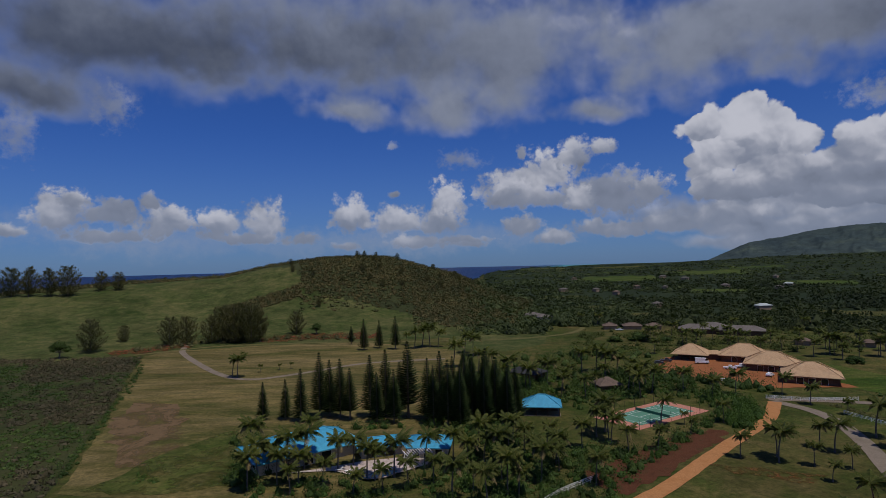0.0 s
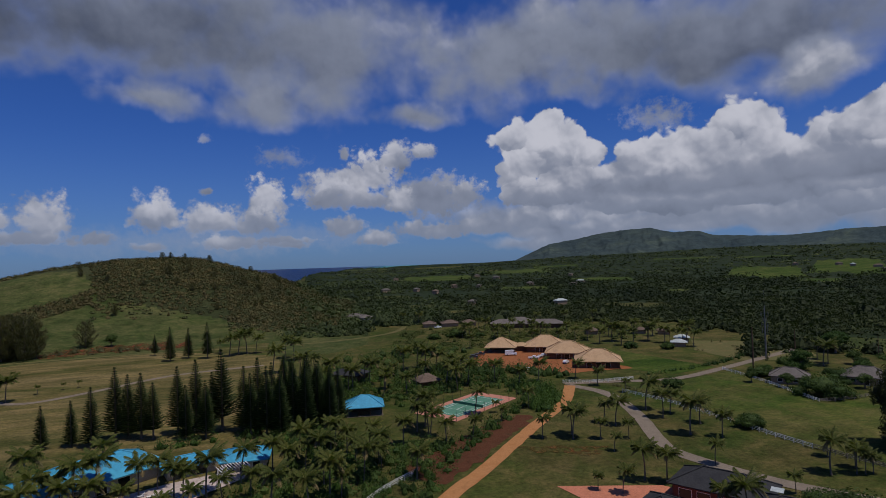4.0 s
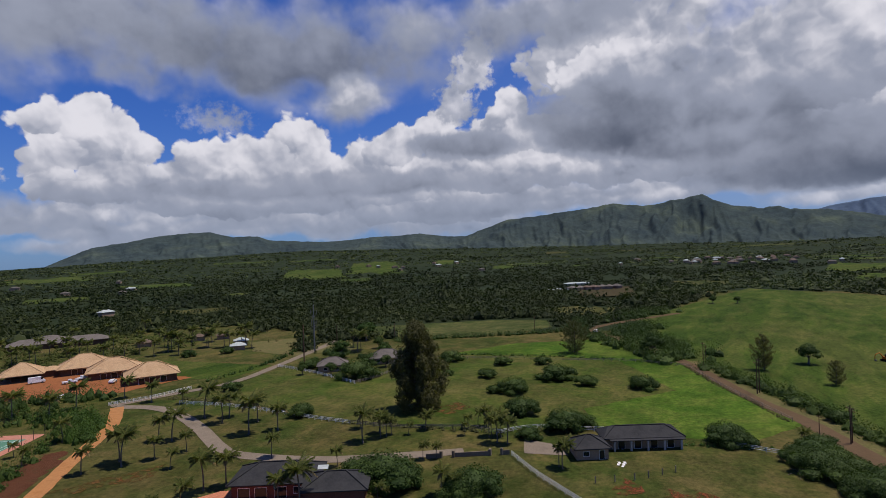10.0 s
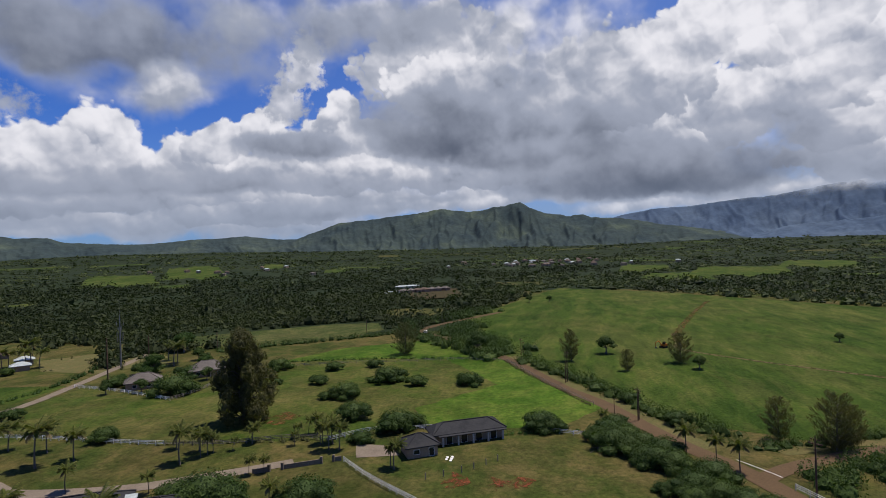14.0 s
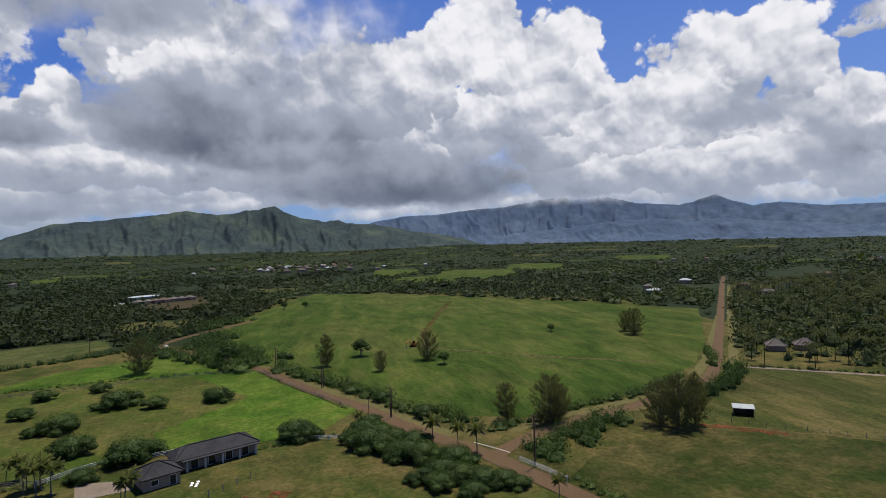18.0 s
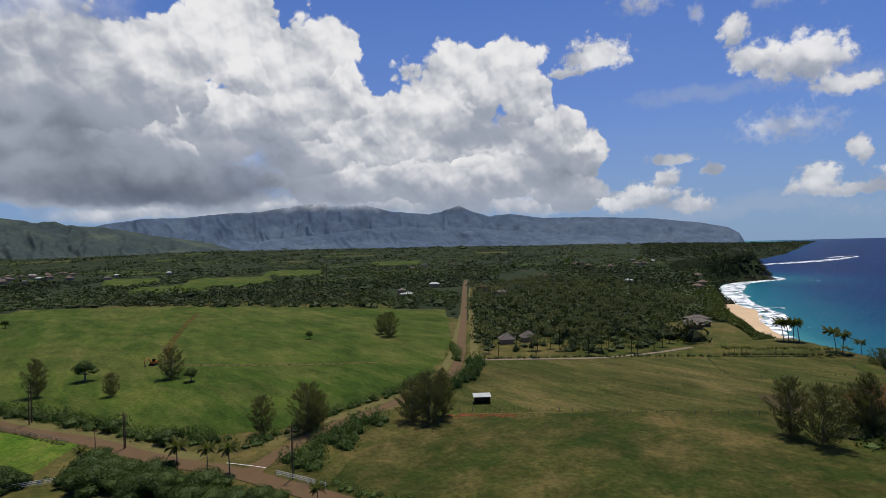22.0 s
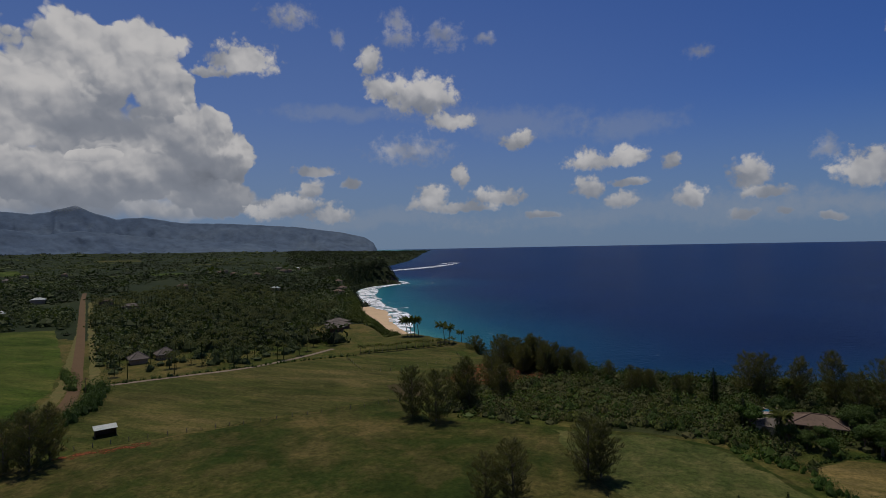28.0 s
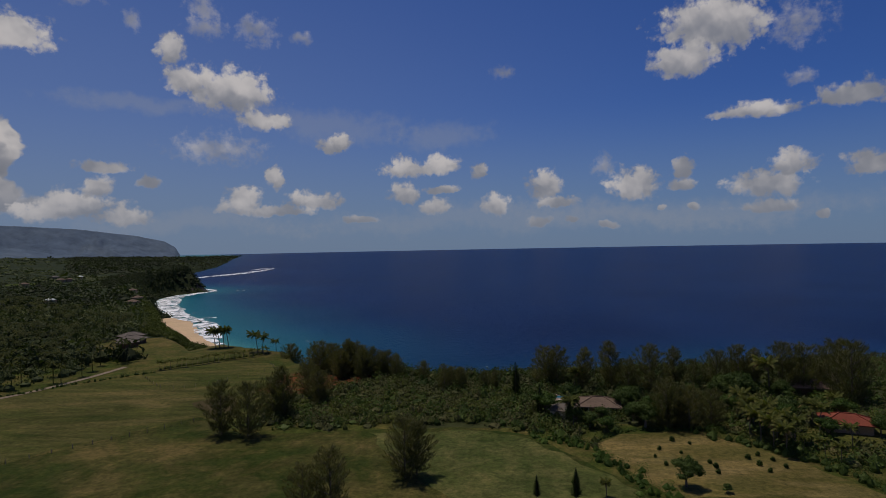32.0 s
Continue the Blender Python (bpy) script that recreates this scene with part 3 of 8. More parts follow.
PLOUGHED = surface("dark_ploughed_soil", (0.045, 0.036, 0.014), (0.06, 0.046, 0.02), (0.04, 0.044, 0.014), 0.3, 2.0, 0.95, 0.6, 0.2)


def thin(m, scale=0.45, low=0.44, high=0.58):
    """Lets a ground patch break up raggedly into the grass under it."""
    t = m.node_tree
    co = add(t, "ShaderNodeTexCoord").outputs["Object"]
    t.links.new(ramp(t, noise_at(t, co, scale, 6, 0.7, 0.6), [(low, (0, 0, 0)), (high, (1, 1, 1))]), t.nodes["Principled BSDF"].inputs["Alpha"])
    return m


thin(RUST)
thin(WORNSOIL)
thin(TRACK, 0.5, 0.36, 0.5)
WORNLAWN = thin(surface("worn_lawn", (0.13, 0.085, 0.04), (0.155, 0.1, 0.048), (0.11, 0.08, 0.035), 0.2, 2.0, 0.95, 0.5, 0.1), 0.06, 0.4, 0.56)
GREENLAWN = thin(grass("green_lawn", (0.066, 0.076, 0.018), (0.095, 0.088, 0.028), (0.042, 0.062, 0.012), 0.03), 0.08, 0.36, 0.52)


# ---- the lie of the land ----
def step(a, b, x):
    t = np.clip((x - a) / (b - a), 0, 1)
    return t * t * (3 - 2 * t)


def sea_level(r):
    return -45 + 56.5 * step(1300, 4850, r)


COAST = [(900, 4930), (560, 3900), (130, 2600), (60, 1250), (-150, 1100), (-400, 900), (-560, 600), (-500, 400), (-480, 50), (-430, -150), (-300, -275), (-170, -300),
         (-80, -288), (0, -278), (60, -300), (120, -335), (165, -400), (205, -470), (247, -548), (265, -568), (308, -630), (340, -686), (374, -742), (414, -779), (463, -837), (522, -926), (590, -1039),
         (616, -1111), (622, -1180), (600, -1272), (640, -1345), (720, -1400), (850, -1570), (955, -1725), (985, -1830), (1003, -1974), (1100, -2450), (1560, -3850), (1500, -4100), (2200, -4400), (0, -6500), (-6500, -6500), (-6500, 6500), (900, 6500)]


def to_coast(x, y):
    """Metres to the coast, negative at sea."""
    p, far, inside = np.stack([x, y], -1), np.full(np.shape(x), 1e9), np.zeros(np.shape(x), bool)
    for a, b in zip(COAST, COAST[1:] + COAST[:1]):
        a, b = np.array(a, float), np.array(b, float)
        t = np.clip(((p - a) @ (b - a)) / ((b - a) @ (b - a)), 0, 1)
        far = np.minimum(far, np.linalg.norm(p - a - t[..., None] * (b - a), axis=-1))
        cross = (a[1] > y) != (b[1] > y)
        inside ^= cross & (x < (b[0] - a[0]) * (y - a[1]) / (b[1] - a[1] + 1e-9) + a[0])
    return np.where(inside, -far, far)


def wobble(x, y, s):
    """Smooth unevenness from -1 to 1, at about s metres."""
    a, b = x / s, y / s
    return (np.sin(a * 1.1 + 1.7 * np.sin(b * 0.7)) + np.sin(b * 1.3 + 1.3 * np.sin(a * 0.9 + 2)) + np.sin((a + b) * 0.8 + 4)) / 3


def ground_z(x, y):
    x, y = np.asarray(x, float), np.asarray(y, float)
    r, az = np.hypot(x, y), np.degrees(np.arctan2(x, y))
    az = np.where(az < -90, az + 360, az)
    far = np.interp(az, [-60, 12, 22, 30, 47, 64, 87, 102, 119, 142, 158, 200], [0, 8, 16, 45, 78, 60, 40, 50, 40, 22, 0, 0])
    z = far * step(1200, 4300, r)
    z = z + 4 * wobble(x, y, 210) * step(900, 1600, r)
    # the hill, its long west shoulder and its steep wooded end
    crest = np.interp(az, [-60, -37, -29, -21, -17, -12, -8, -5, -1.4, 1, 3.7, 6.4, 9], [14, 31, 37, 41, 51, 57, 58, 56, 44, 37, 22, 8, 0])
    rise = 0.62 * step(385, 640, r) + 0.38 * step(500, 660, r)
    hill = crest * rise + 1.6 * wobble(x, y, 45) * rise * (crest > 5)
    hill = np.where(r > 690, hill * (1 - step(690, 1000, r)), hill)
    z = z + hill
    d = to_coast(x, y) + 6 * wobble(x, y, 60) * step(250, 400, r) * (1 - 0.8 * step(560, 640, r) * step(1400, 1300, r) * (az > 140))
    # the land falls to the bay, with a flat of sand at its foot
    foot = np.interp(az, [148, 149.5, 150.7, 151.4, 152.3, 153.1, 155, 157, 159], [4000, 1500, 903, 832, 766, 701, 740, 760, 2000])
    z = np.where((r > 250) & (r < 1000) & (az > 148) & (az < 159), np.minimum(z, np.maximum(41 - 95 * r / foot, -44)), z)
    d = np.where((az > 146) & (r > 600) & (r < 1000), d - 22 * step(600, 700, r) * step(1000, 900, r), d)
    low = sea_level(r) - 1.2
    d0 = to_coast(x, y)
    sand = np.where((az > 146) & (r > 590) & (r < 1000) & (d0 > -4) & (d0 < 34), low + 1.3 + 0.07 * d0, -99)
    return np.maximum(sand, low + (np.maximum(z, low) - low) * step(0, np.where((r > 700) & ((az < 140) | (r > 1500)), 90, np.where(az > 162, 60, 42)), d) + np.where(d < 0, np.maximum(d, -60) * 0.05, 0))


def height(x, y):
    return float(ground_z(np.array([x]), np.array([y]))[0])


def mesh_of(name, verts, quads, tris=None, smooth=True):
    """A mesh from arrays of vertices, quads and triangles."""
    me = bpy.data.meshes.new(name)
    quads = np.zeros((0, 4), int) if quads is None else np.asarray(quads, int)
    tris = np.zeros((0, 3), int) if tris is None else np.asarray(tris, int)
    me.vertices.add(len(verts))
    me.vertices.foreach_set("co", np.asarray(verts, np.float32).ravel())
    me.loops.add(quads.size + tris.size)
    me.loops.foreach_set("vertex_index", np.concatenate([quads.ravel(), tris.ravel()]).astype(np.int32))
    me.polygons.add(len(quads) + len(tris))
    starts = np.concatenate([np.arange(len(quads)) * 4, quads.size + np.arange(len(tris)) * 3])
    me.polygons.foreach_set("loop_start", starts.astype(np.int32))
    me.polygons.foreach_set("loop_total", np.concatenate([np.full(len(quads), 4), np.full(len(tris), 3)]).astype(np.int32))
    me.polygons.foreach_set("use_smooth", np.full(len(quads) + len(tris), smooth))
    me.update(calc_edges=True)
    me.validate()
    return me


def linked(name, me, material, parent=None, label="", kind="", category="", group=""):
    if material and not me.materials:
        me.materials.append(material)
    ob = new(name, me)
    ob.parent = parent
    return tagged(ob, label, category, group, kind)


def polar_sheet(name, radii, around, level):
    a = np.radians(np.linspace(0, 360, around, endpoint=False))
    x, y = np.outer(radii, np.sin(a)).ravel(), np.outer(radii, np.cos(a)).ravel()
    i = np.arange(len(radii) - 1)[:, None] * around
    j, k = np.arange(around)[None], (np.arange(around)[None] + 1) % around
    quads = np.stack([i + j, i + k, i + around + k, i + around + j], -1).reshape(-1, 4)[:, ::-1]
    verts = np.stack([x, y, level(x, y)], -1)
    centre = np.array([[0, 0, level(np.array([0.0]), np.array([0.0]))[0]]])
    tris = np.stack([np.full(around, len(verts)), k[0], j[0]], -1)
    return mesh_of(name, np.vstack([verts, centre]), quads, tris)


RADII = np.concatenate([np.linspace(30, 400, 48), np.geomspace(408, 4900, 190)])
ground = linked("ground", polar_sheet("ground", RADII, 800, ground_z), GROUND, kind="structure", label="green and dry grass plateau, hill and coastal bluff")

mid = np.empty(len(ground.data.polygons) * 3, np.float32)
ground.data.polygons.foreach_get("center", mid)
mx, my = mid.reshape(-1, 3)[:, :2].astype(float).T
mr, ma = np.hypot(mx, my), np.degrees(np.arctan2(mx, my))
edge = 18 * wobble(mx, my, 30)
brush = (ma > -40) & (ma < 9) & (mr < 760) & (mr > np.interp(ma, [-40, -22, -15, -12, -4, 0, 4, 9], [655, 650, 610, 520, 480, 440, 425, 420]) + edge)
brush |= (my < -155) & (mx < 62) & (mx > -250) & (my > -300) & (my < -158 - 0.12 * np.maximum(mx, 0) + 0.3 * edge) & ~((mx > -120) & (mx < -84) & (my > -166))
# where woods shade the ground, a dark floor colour closes gaps between crowns
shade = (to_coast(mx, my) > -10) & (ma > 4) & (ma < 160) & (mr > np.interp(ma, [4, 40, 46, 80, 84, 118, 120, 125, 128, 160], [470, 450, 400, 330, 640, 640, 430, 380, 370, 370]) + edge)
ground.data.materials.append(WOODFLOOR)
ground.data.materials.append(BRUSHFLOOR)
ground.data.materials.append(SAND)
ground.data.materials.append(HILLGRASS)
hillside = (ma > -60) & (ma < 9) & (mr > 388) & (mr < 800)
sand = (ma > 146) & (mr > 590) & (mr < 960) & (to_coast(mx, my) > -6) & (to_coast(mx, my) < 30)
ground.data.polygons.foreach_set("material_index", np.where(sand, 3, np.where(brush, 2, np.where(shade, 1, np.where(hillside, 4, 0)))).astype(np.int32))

m, t, b = shader("sea_water", 0.3, 0.0, 0.06)
co = add(t, "ShaderNodeTexCoord").outputs["Object"]
depth = add(t, "ShaderNodeAttribute", attribute_name="depth").outputs["Fac"]
col = ramp(t, depth, [(0.0, (0.05, 0.22, 0.23)), (0.12, (0.012, 0.115, 0.16)), (0.4, (0.005, 0.05, 0.115)), (0.75, (0.005, 0.027, 0.092)), (1.0, (0.005, 0.02, 0.078))])
patches = ramp(t, noise_at(t, co, 0.004, 4, 0.6, 0.5), [(0.3, (0.7, 0.75, 0.8)), (0.7, (1.25, 1.2, 1.15))])
col = blend(t, 1.0, col, patches, "MULTIPLY")
crests = ramp(t, noise_at(t, co, 0.05, 5, 0.7, 0.8), [(0.69, (0, 0, 0)), (0.72, (1, 1, 1))])
t.links.new(blend(t, crests, col, (0.55, 0.6, 0.62)), b.inputs["Base Color"])
b.inputs["IOR"].default_value = 1.15
bumped(t, b, noise_at(t, co, 0.16, 6, 0.7), 0.9, 1.6)
SEA = m
me = polar_sheet("sea", np.concatenate([np.linspace(150, 400, 20), np.geomspace(420, 4940, 110)]), 540, lambda x, y: sea_level(np.hypot(x, y)))
xyz = np.empty(len(me.vertices) * 3, np.float32)
me.vertices.foreach_get("co", xyz)
xyz = xyz.reshape(-1, 3).astype(float)
far_off = np.hypot(xyz[:, 0], xyz[:, 1])
away = -to_coast(xyz[:, 0], xyz[:, 1]) + 190 * step(1350, 2000, far_off)
me.attributes.new("depth", "FLOAT", "POINT").data.foreach_set("value", np.clip((away + 25 * wobble(xyz[:, 0], xyz[:, 1], 90)) / 300, 0, 1).astype(np.float32))
linked("water", me, SEA, kind="structure", label="deep blue sea, turquoise along the shore, with small whitecaps")


def catmull(points, gap):
    """A smooth line through the points, with a point every gap metres."""
    p = [np.array(q, float) for q in points]
    p = [2 * p[0] - p[1]] + p + [2 * p[-1] - p[-2]]
    out = []
    for a, b, c, d in zip(p, p[1:], p[2:], p[3:]):
        n = max(1, int(np.linalg.norm(c - b) / gap))
        for t in np.arange(n) / n:
            out.append(0.5 * (2 * b + (c - a) * t + (2 * a - 5 * b + 4 * c - d) * t * t + (3 * b - a - 3 * c + d) * t ** 3))
    return np.array(out + [p[-2]])


def ribbon(name, points, width, material, lift=0.1, label="", ragged=0.12, kind="structure", gap=3.0):
    """A strip of that width along a smooth line on the ground, with slightly ragged edges."""
    line = catmull(points, gap)
    way = np.gradient(line, axis=0)
    side = np.stack([way[:, 1], -way[:, 0]], -1) / (np.linalg.norm(way, axis=1, keepdims=True) + 1e-9)
    rng = np.random.default_rng(len(points) * 7 + int(abs(points[0][0])))
    across = np.linspace(-0.5, 0.5, 5)
    rows = []
    for k in across:
        w = width * k * (1 + (ragged * rng.uniform(-1, 1, len(line)) if abs(k) > 0.4 else 0))
        q = line + side * np.reshape(w, (-1, 1))
        rows.append(np.column_stack([q, ground_z(q[:, 0], q[:, 1]) + lift]))
    n, v = len(line), np.vstack(rows)
    i, j = np.arange(len(across) - 1)[:, None] * n, np.arange(n - 1)[None]
    quads = np.stack([i + j, i + j + 1, i + n + j + 1, i + n + j], -1).reshape(-1, 4)
    return linked(name, mesh_of(name, v, quads), material, kind=kind, label=label)


def patch(name, corners, material, lift=0.05, label="", ragged=0.6, gap=4.0, kind="structure"):
    """A flat piece of ground inside the corners, with an uneven edge."""
    rng, pts = np.random.default_rng(int(abs(corners[0][0]) * 3 + abs(corners[0][1]))), []
    for a, b in zip(corners, corners[1:] + corners[:1]):
        a, b = np.array(a, float), np.array(b, float)
        n = max(1, int(np.linalg.norm(b - a) / gap))
        for t in np.arange(n) / n:
            pts.append(a + (b - a) * t + rng.uniform(-ragged, ragged, 2) * (0 if t == 0 else 1))
    bm = bmesh.new()
    f = bm.faces.new([bm.verts.new((*p, lift)) for p in pts])
    if f.normal.z < 0 or f.calc_area() and sum(a[0] * b[1] - b[0] * a[1] for a, b in zip(pts, pts[1:] + pts[:1])) < 0:
        f.normal_flip()
    me = bpy.data.meshes.new(name)
    bm.to_mesh(me)
    bm.free()
    return linked(name, me, material, kind=kind, label=label)


# ---- fields, yards, roads ----
patch("field", [(-174, 330), (-102, 165), (-88, 130), (-30, 120), (0, 160), (20, 230), (5, 330), (-50, 372), (-115, 368), (-172, 350)], LAWN, 0.05, "mown dry lawn with yellow stripes")
patch("field", [(-176, 332), (-104, 165), (-90, 128), (-180, 110), (-340, 200), (-330, 320)], SCRUBSOIL, 0.04, "brown and dark green scrub land")
patch("field", [(384, 80), (574, 45), (666, 24), (600, -68), (513, -141), (448, -193), (361, -250), (248, -175), (205, -140), (172, -98), (156, -52), (166, -30), (189, -12), (231, 15), (280, 48)], LUSH, 0.05, "large bright green pasture")
patch("field", [(258, 31), (228, 15), (201, 1), (185, -9), (160, 6), (152, 42), (172, 52), (205, 30), (250, 60), (250, 95), (237, 137), (275, 120), (300, 85)], BRIGHTGRASS, 0.06, "bright green paddock beside the road")
patch("field", [(284, 250), (312, 234), (340, 198), (364, 168), (372, 136), (340, 121), (312, 132), (288, 162), (276, 212)], HILLGRASS, 0.05, "yellow-green field before the wood")
patch("field", [(131, 151), (130, 114), (134, 93), (139, 70), (152, 45), (172, 52), (205, 30), (250, 60), (250, 95), (237, 137), (196, 138), (180, 139), (172, 139), (186, 190), (154, 186)], PADDOCK, 0.05, "olive green paddock with bushes")
patch("field", [(196, -148), (164, -190), (131, -226), (132, -264), (90, -246), (67, -221), (82, -169), (108, -137), (123, -117), (136, -99), (150, -103)], DRYFIELD, 0.05, "yellow-green hay field")
patch("field", [(136, -97), (123, -115), (108, -135), (82, -167), (60, -150), (25, -155), (2, -156), (-15, -149), (-36, -113), (-30, -70), (60, -40), (112, -46), (128, -62)], BROWNFIELD, 0.05, "grazed olive green field with dry drifts")
patch("field", [(140, 268), (175, 262), (186, 200), (160, 196), (150, 214)], LUSH, 0.06, "green field beside the new houses")
patch("field", [(-38, -113), (-28, -141), (-38, -150), (-56, -152), (-72, -134), (-80, -112)], LAWN, 0.06, "dry grass plot with dark shrubs")
patch("yard", [(92, 252), (110, 288), (128, 292), (150, 262), (154, 214), (124, 217)], REDSOIL, 0.08, "bare red earth building yard")
patch("yard", [(38, 122), (52, 134), (80, 163), (76, 168), (50, 150), (30, 135)], BANKSOIL, 0.08, "bare red soil bank under the trees", 1.3, 1.8)
patch("patio", [(81, 104), (60, 112), (66, 84), (88, 82), (86, 96)], PATIO, 0.1, "terracotta coloured patio", 0.05)
ribbon("road", [(430, 60), (358, 92), (330, 92), (300, 66), (258, 36), (228, 20), (201, 6), (183, -6), (162, -16), (147, -24), (135, -32), (118, -40), (90, -52)], 5.2, ASPHALT, 0.12, "reddish worn asphalt country road", 0.03)
ribbon("road", [(130, -36), (136, -42), (143, -52), (151, -66), (157, -85), (170, -110), (187, -134), (244, -179), (340, -252), (526, -392), (640, -480)], 4.3, ASPHALT, 0.13, "straight reddish asphalt road", 0.03)
ribbon("path", [(30, 108), (38, 117), (48, 126), (62, 140), (79, 157), (97, 174), (107, 188), (112, 196)], 4.0, ORANGE, 0.12, "orange dirt track", 0.08)
ribbon("driveway", [(112, 197), (117, 184), (116, 170), (109, 149), (100, 129), (98, 119), (104, 98), (114, 82), (124, 68)], 4.4, CONCRETE, 0.11, "pale concrete driveway", 0.04)
ribbon("driveway", [(112, 200), (131, 195), (154, 189), (186, 197), (240, 215), (300, 235)], 4.0, CONCRETE, 0.12, "pale lane along the hedge", 0.04)
ribbon("driveway", [(-168, 372), (-158, 345), (-130, 302), (-104, 268), (-86, 257), (-66, 270), (-40, 292), (0, 300)], 3.6, CONCRETE, 0.11, "curving pale drive across the lawn", 0.05)
ribbon("road", [(-184, 338), (-142, 368), (-70, 374), (27, 368), (83, 390), (106, 440), (100, 490)], 4.0, VERGE, 0.13, "pale road at the foot of the hill", 0.05)
patch("field", [(3, 410), (44, 400), (74, 432), (62, 348), (34, 320), (2, 330)], HILLGRASS, 0.06, "green field below the house on the rise", 1.5)
PLOT = [(231, 267), (257, 247), (268, 225), (232, 191), (208, 208), (209, 238)]
patch("field", PLOT, VERGE, 0.07, "dry yellow plot of young trees", 1.2)
patch("field", [(640, 200), (676, 146), (556, 112), (535, 162)], PLOUGHED, 1.2, "bare red-brown ploughed field by the wood", 2.0)
# a sunlit stretch of the grazed field, laid in as lighter grass
patch("field", [(28, -152), (2, -154), (-14, -147), (-34, -112), (-30, -84), (0, -104), (16, -128)], HILLGRASS, 0.08, "strip of lighter green grass for a sunlit area below the bluff", 1.5)


patch("lawn_patch", [(-109, 184), (-120, 222), (-100, 214), (-81, 180), (-72, 148), (-84, 146), (-92, 160)], WORNLAWN, 0.09, "worn brown stretch of the dry lawn", 2.0)
patch("lawn_patch", [(-64, 178), (-46, 134), (-66, 128), (-84, 131), (-76, 158)], GREENLAWN, 0.13, "greener watered corner of the lawn", 2.0)


# ---- mountains ----
def mountains(name, profile, dist, depth, material, label, rough=1.0, foot=-10.0, seed=1):
    """A range: its crest rises over the plain by degrees along the bearings given, with spurs and gullies down its face."""
    bear, rise = zip(*profile)
    a = np.arange(bear[0], bear[-1], 0.1)
    rng = np.random.default_rng(seed)
    jag = np.convolve(rng.normal(0, 1, len(a) + 8), np.ones(5) / 5, "same")[4:-4] * 0.05 + np.convolve(rng.normal(0, 1, len(a) + 40), np.ones(21) / 21, "same")[20:-20] * 0.09
    top = np.interp(a, bear, rise) + jag * rough
    rows, n = [], 48
    base = np.interp(a, bear, rise)
    for i in range(n):
        s = i / (n - 1)
        r = dist - depth * (1 - s)
        x, y = r * np.sin(np.radians(a)), r * np.cos(np.radians(a))
        bend = np.array([noise.fractal((p * 0.5 + seed, s * 1.6, 3.3), 1.0, 2.0, 3) for p in a])
        spur = np.array([1.6 - 2.2 * abs(noise.noise((p * 0.42 + 0.9 * q + seed * 9.1, s * 1.1, seed))) - 1.1 * abs(noise.noise((p * 1.1 + 1.6 * q + seed * 3.3, s * 2.3, seed + 4.0))) for p, q in zip(a, bend)])
        fine = np.array([noise.fractal((p * 3.0, s * 9, seed + 7.7), 0.8, 2.1, 4) for p in a])
        crest = 50 + dist * np.tan(np.radians(base + jag * rough * s ** 8))
        lift = crest - foot
        slope = s * (0.55 + 0.45 * s)
        cut = np.sin(np.pi * min(1, s * 0.93 + 0.03)) ** 0.8
        z = foot + lift * np.clip(slope + 0.11 * (spur - 0.95) * cut * (0.4 + 0.6 * rough) + 0.09 * bend * cut + 0.02 * fine * cut, -0.1, 1.0)
        z = np.minimum(z, foot + lift * (0.45 + 0.55 * s))
        rows.append(np.column_stack([x, y, z]))
    back = rows[-1] * [1.03, 1.03, 0]
    v, m = np.vstack(rows + [back - [0, 0, 60]]), len(a)
    i, j = np.arange(n)[:, None] * m, np.arange(m - 1)[None]
    quads = np.stack([i + j, i + j + 1, i + m + j + 1, i + m + j], -1).reshape(-1, 4)[:, ::-1]
    return linked(name, mesh_of(name, v, quads), material, kind="structure", label=label)


# colours carry bluish haze and cloud shade, with lighter green for sunlit patches
RANGE_NEAR = surface("hazy_green_ridge", (0.034, 0.05, 0.052), (0.052, 0.07, 0.062), (0.092, 0.115, 0.074), 0.004, 0.02, 0.95, 0.5, 14.0, 0.05)
# the bluish haze of distance is mixed into this base colour
RANGE_FAR = surface("haze_blue_ridge", (0.075, 0.108, 0.155), (0.09, 0.125, 0.17), (0.11, 0.145, 0.182), 0.003, 0.012, 0.95, 0.3, 10.0, 0.05)
# the highest tops of the far range fade out for the cloud around them
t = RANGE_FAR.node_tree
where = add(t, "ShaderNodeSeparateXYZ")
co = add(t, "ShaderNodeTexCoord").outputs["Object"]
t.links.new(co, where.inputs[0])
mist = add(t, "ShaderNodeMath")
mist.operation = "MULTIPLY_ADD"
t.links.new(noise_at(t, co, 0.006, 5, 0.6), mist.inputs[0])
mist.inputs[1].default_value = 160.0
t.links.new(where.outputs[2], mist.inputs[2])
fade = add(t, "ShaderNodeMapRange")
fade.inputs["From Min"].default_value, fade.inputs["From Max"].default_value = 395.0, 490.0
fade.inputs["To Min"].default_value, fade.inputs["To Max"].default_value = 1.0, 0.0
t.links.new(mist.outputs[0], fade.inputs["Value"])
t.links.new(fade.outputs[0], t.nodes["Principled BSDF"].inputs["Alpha"])
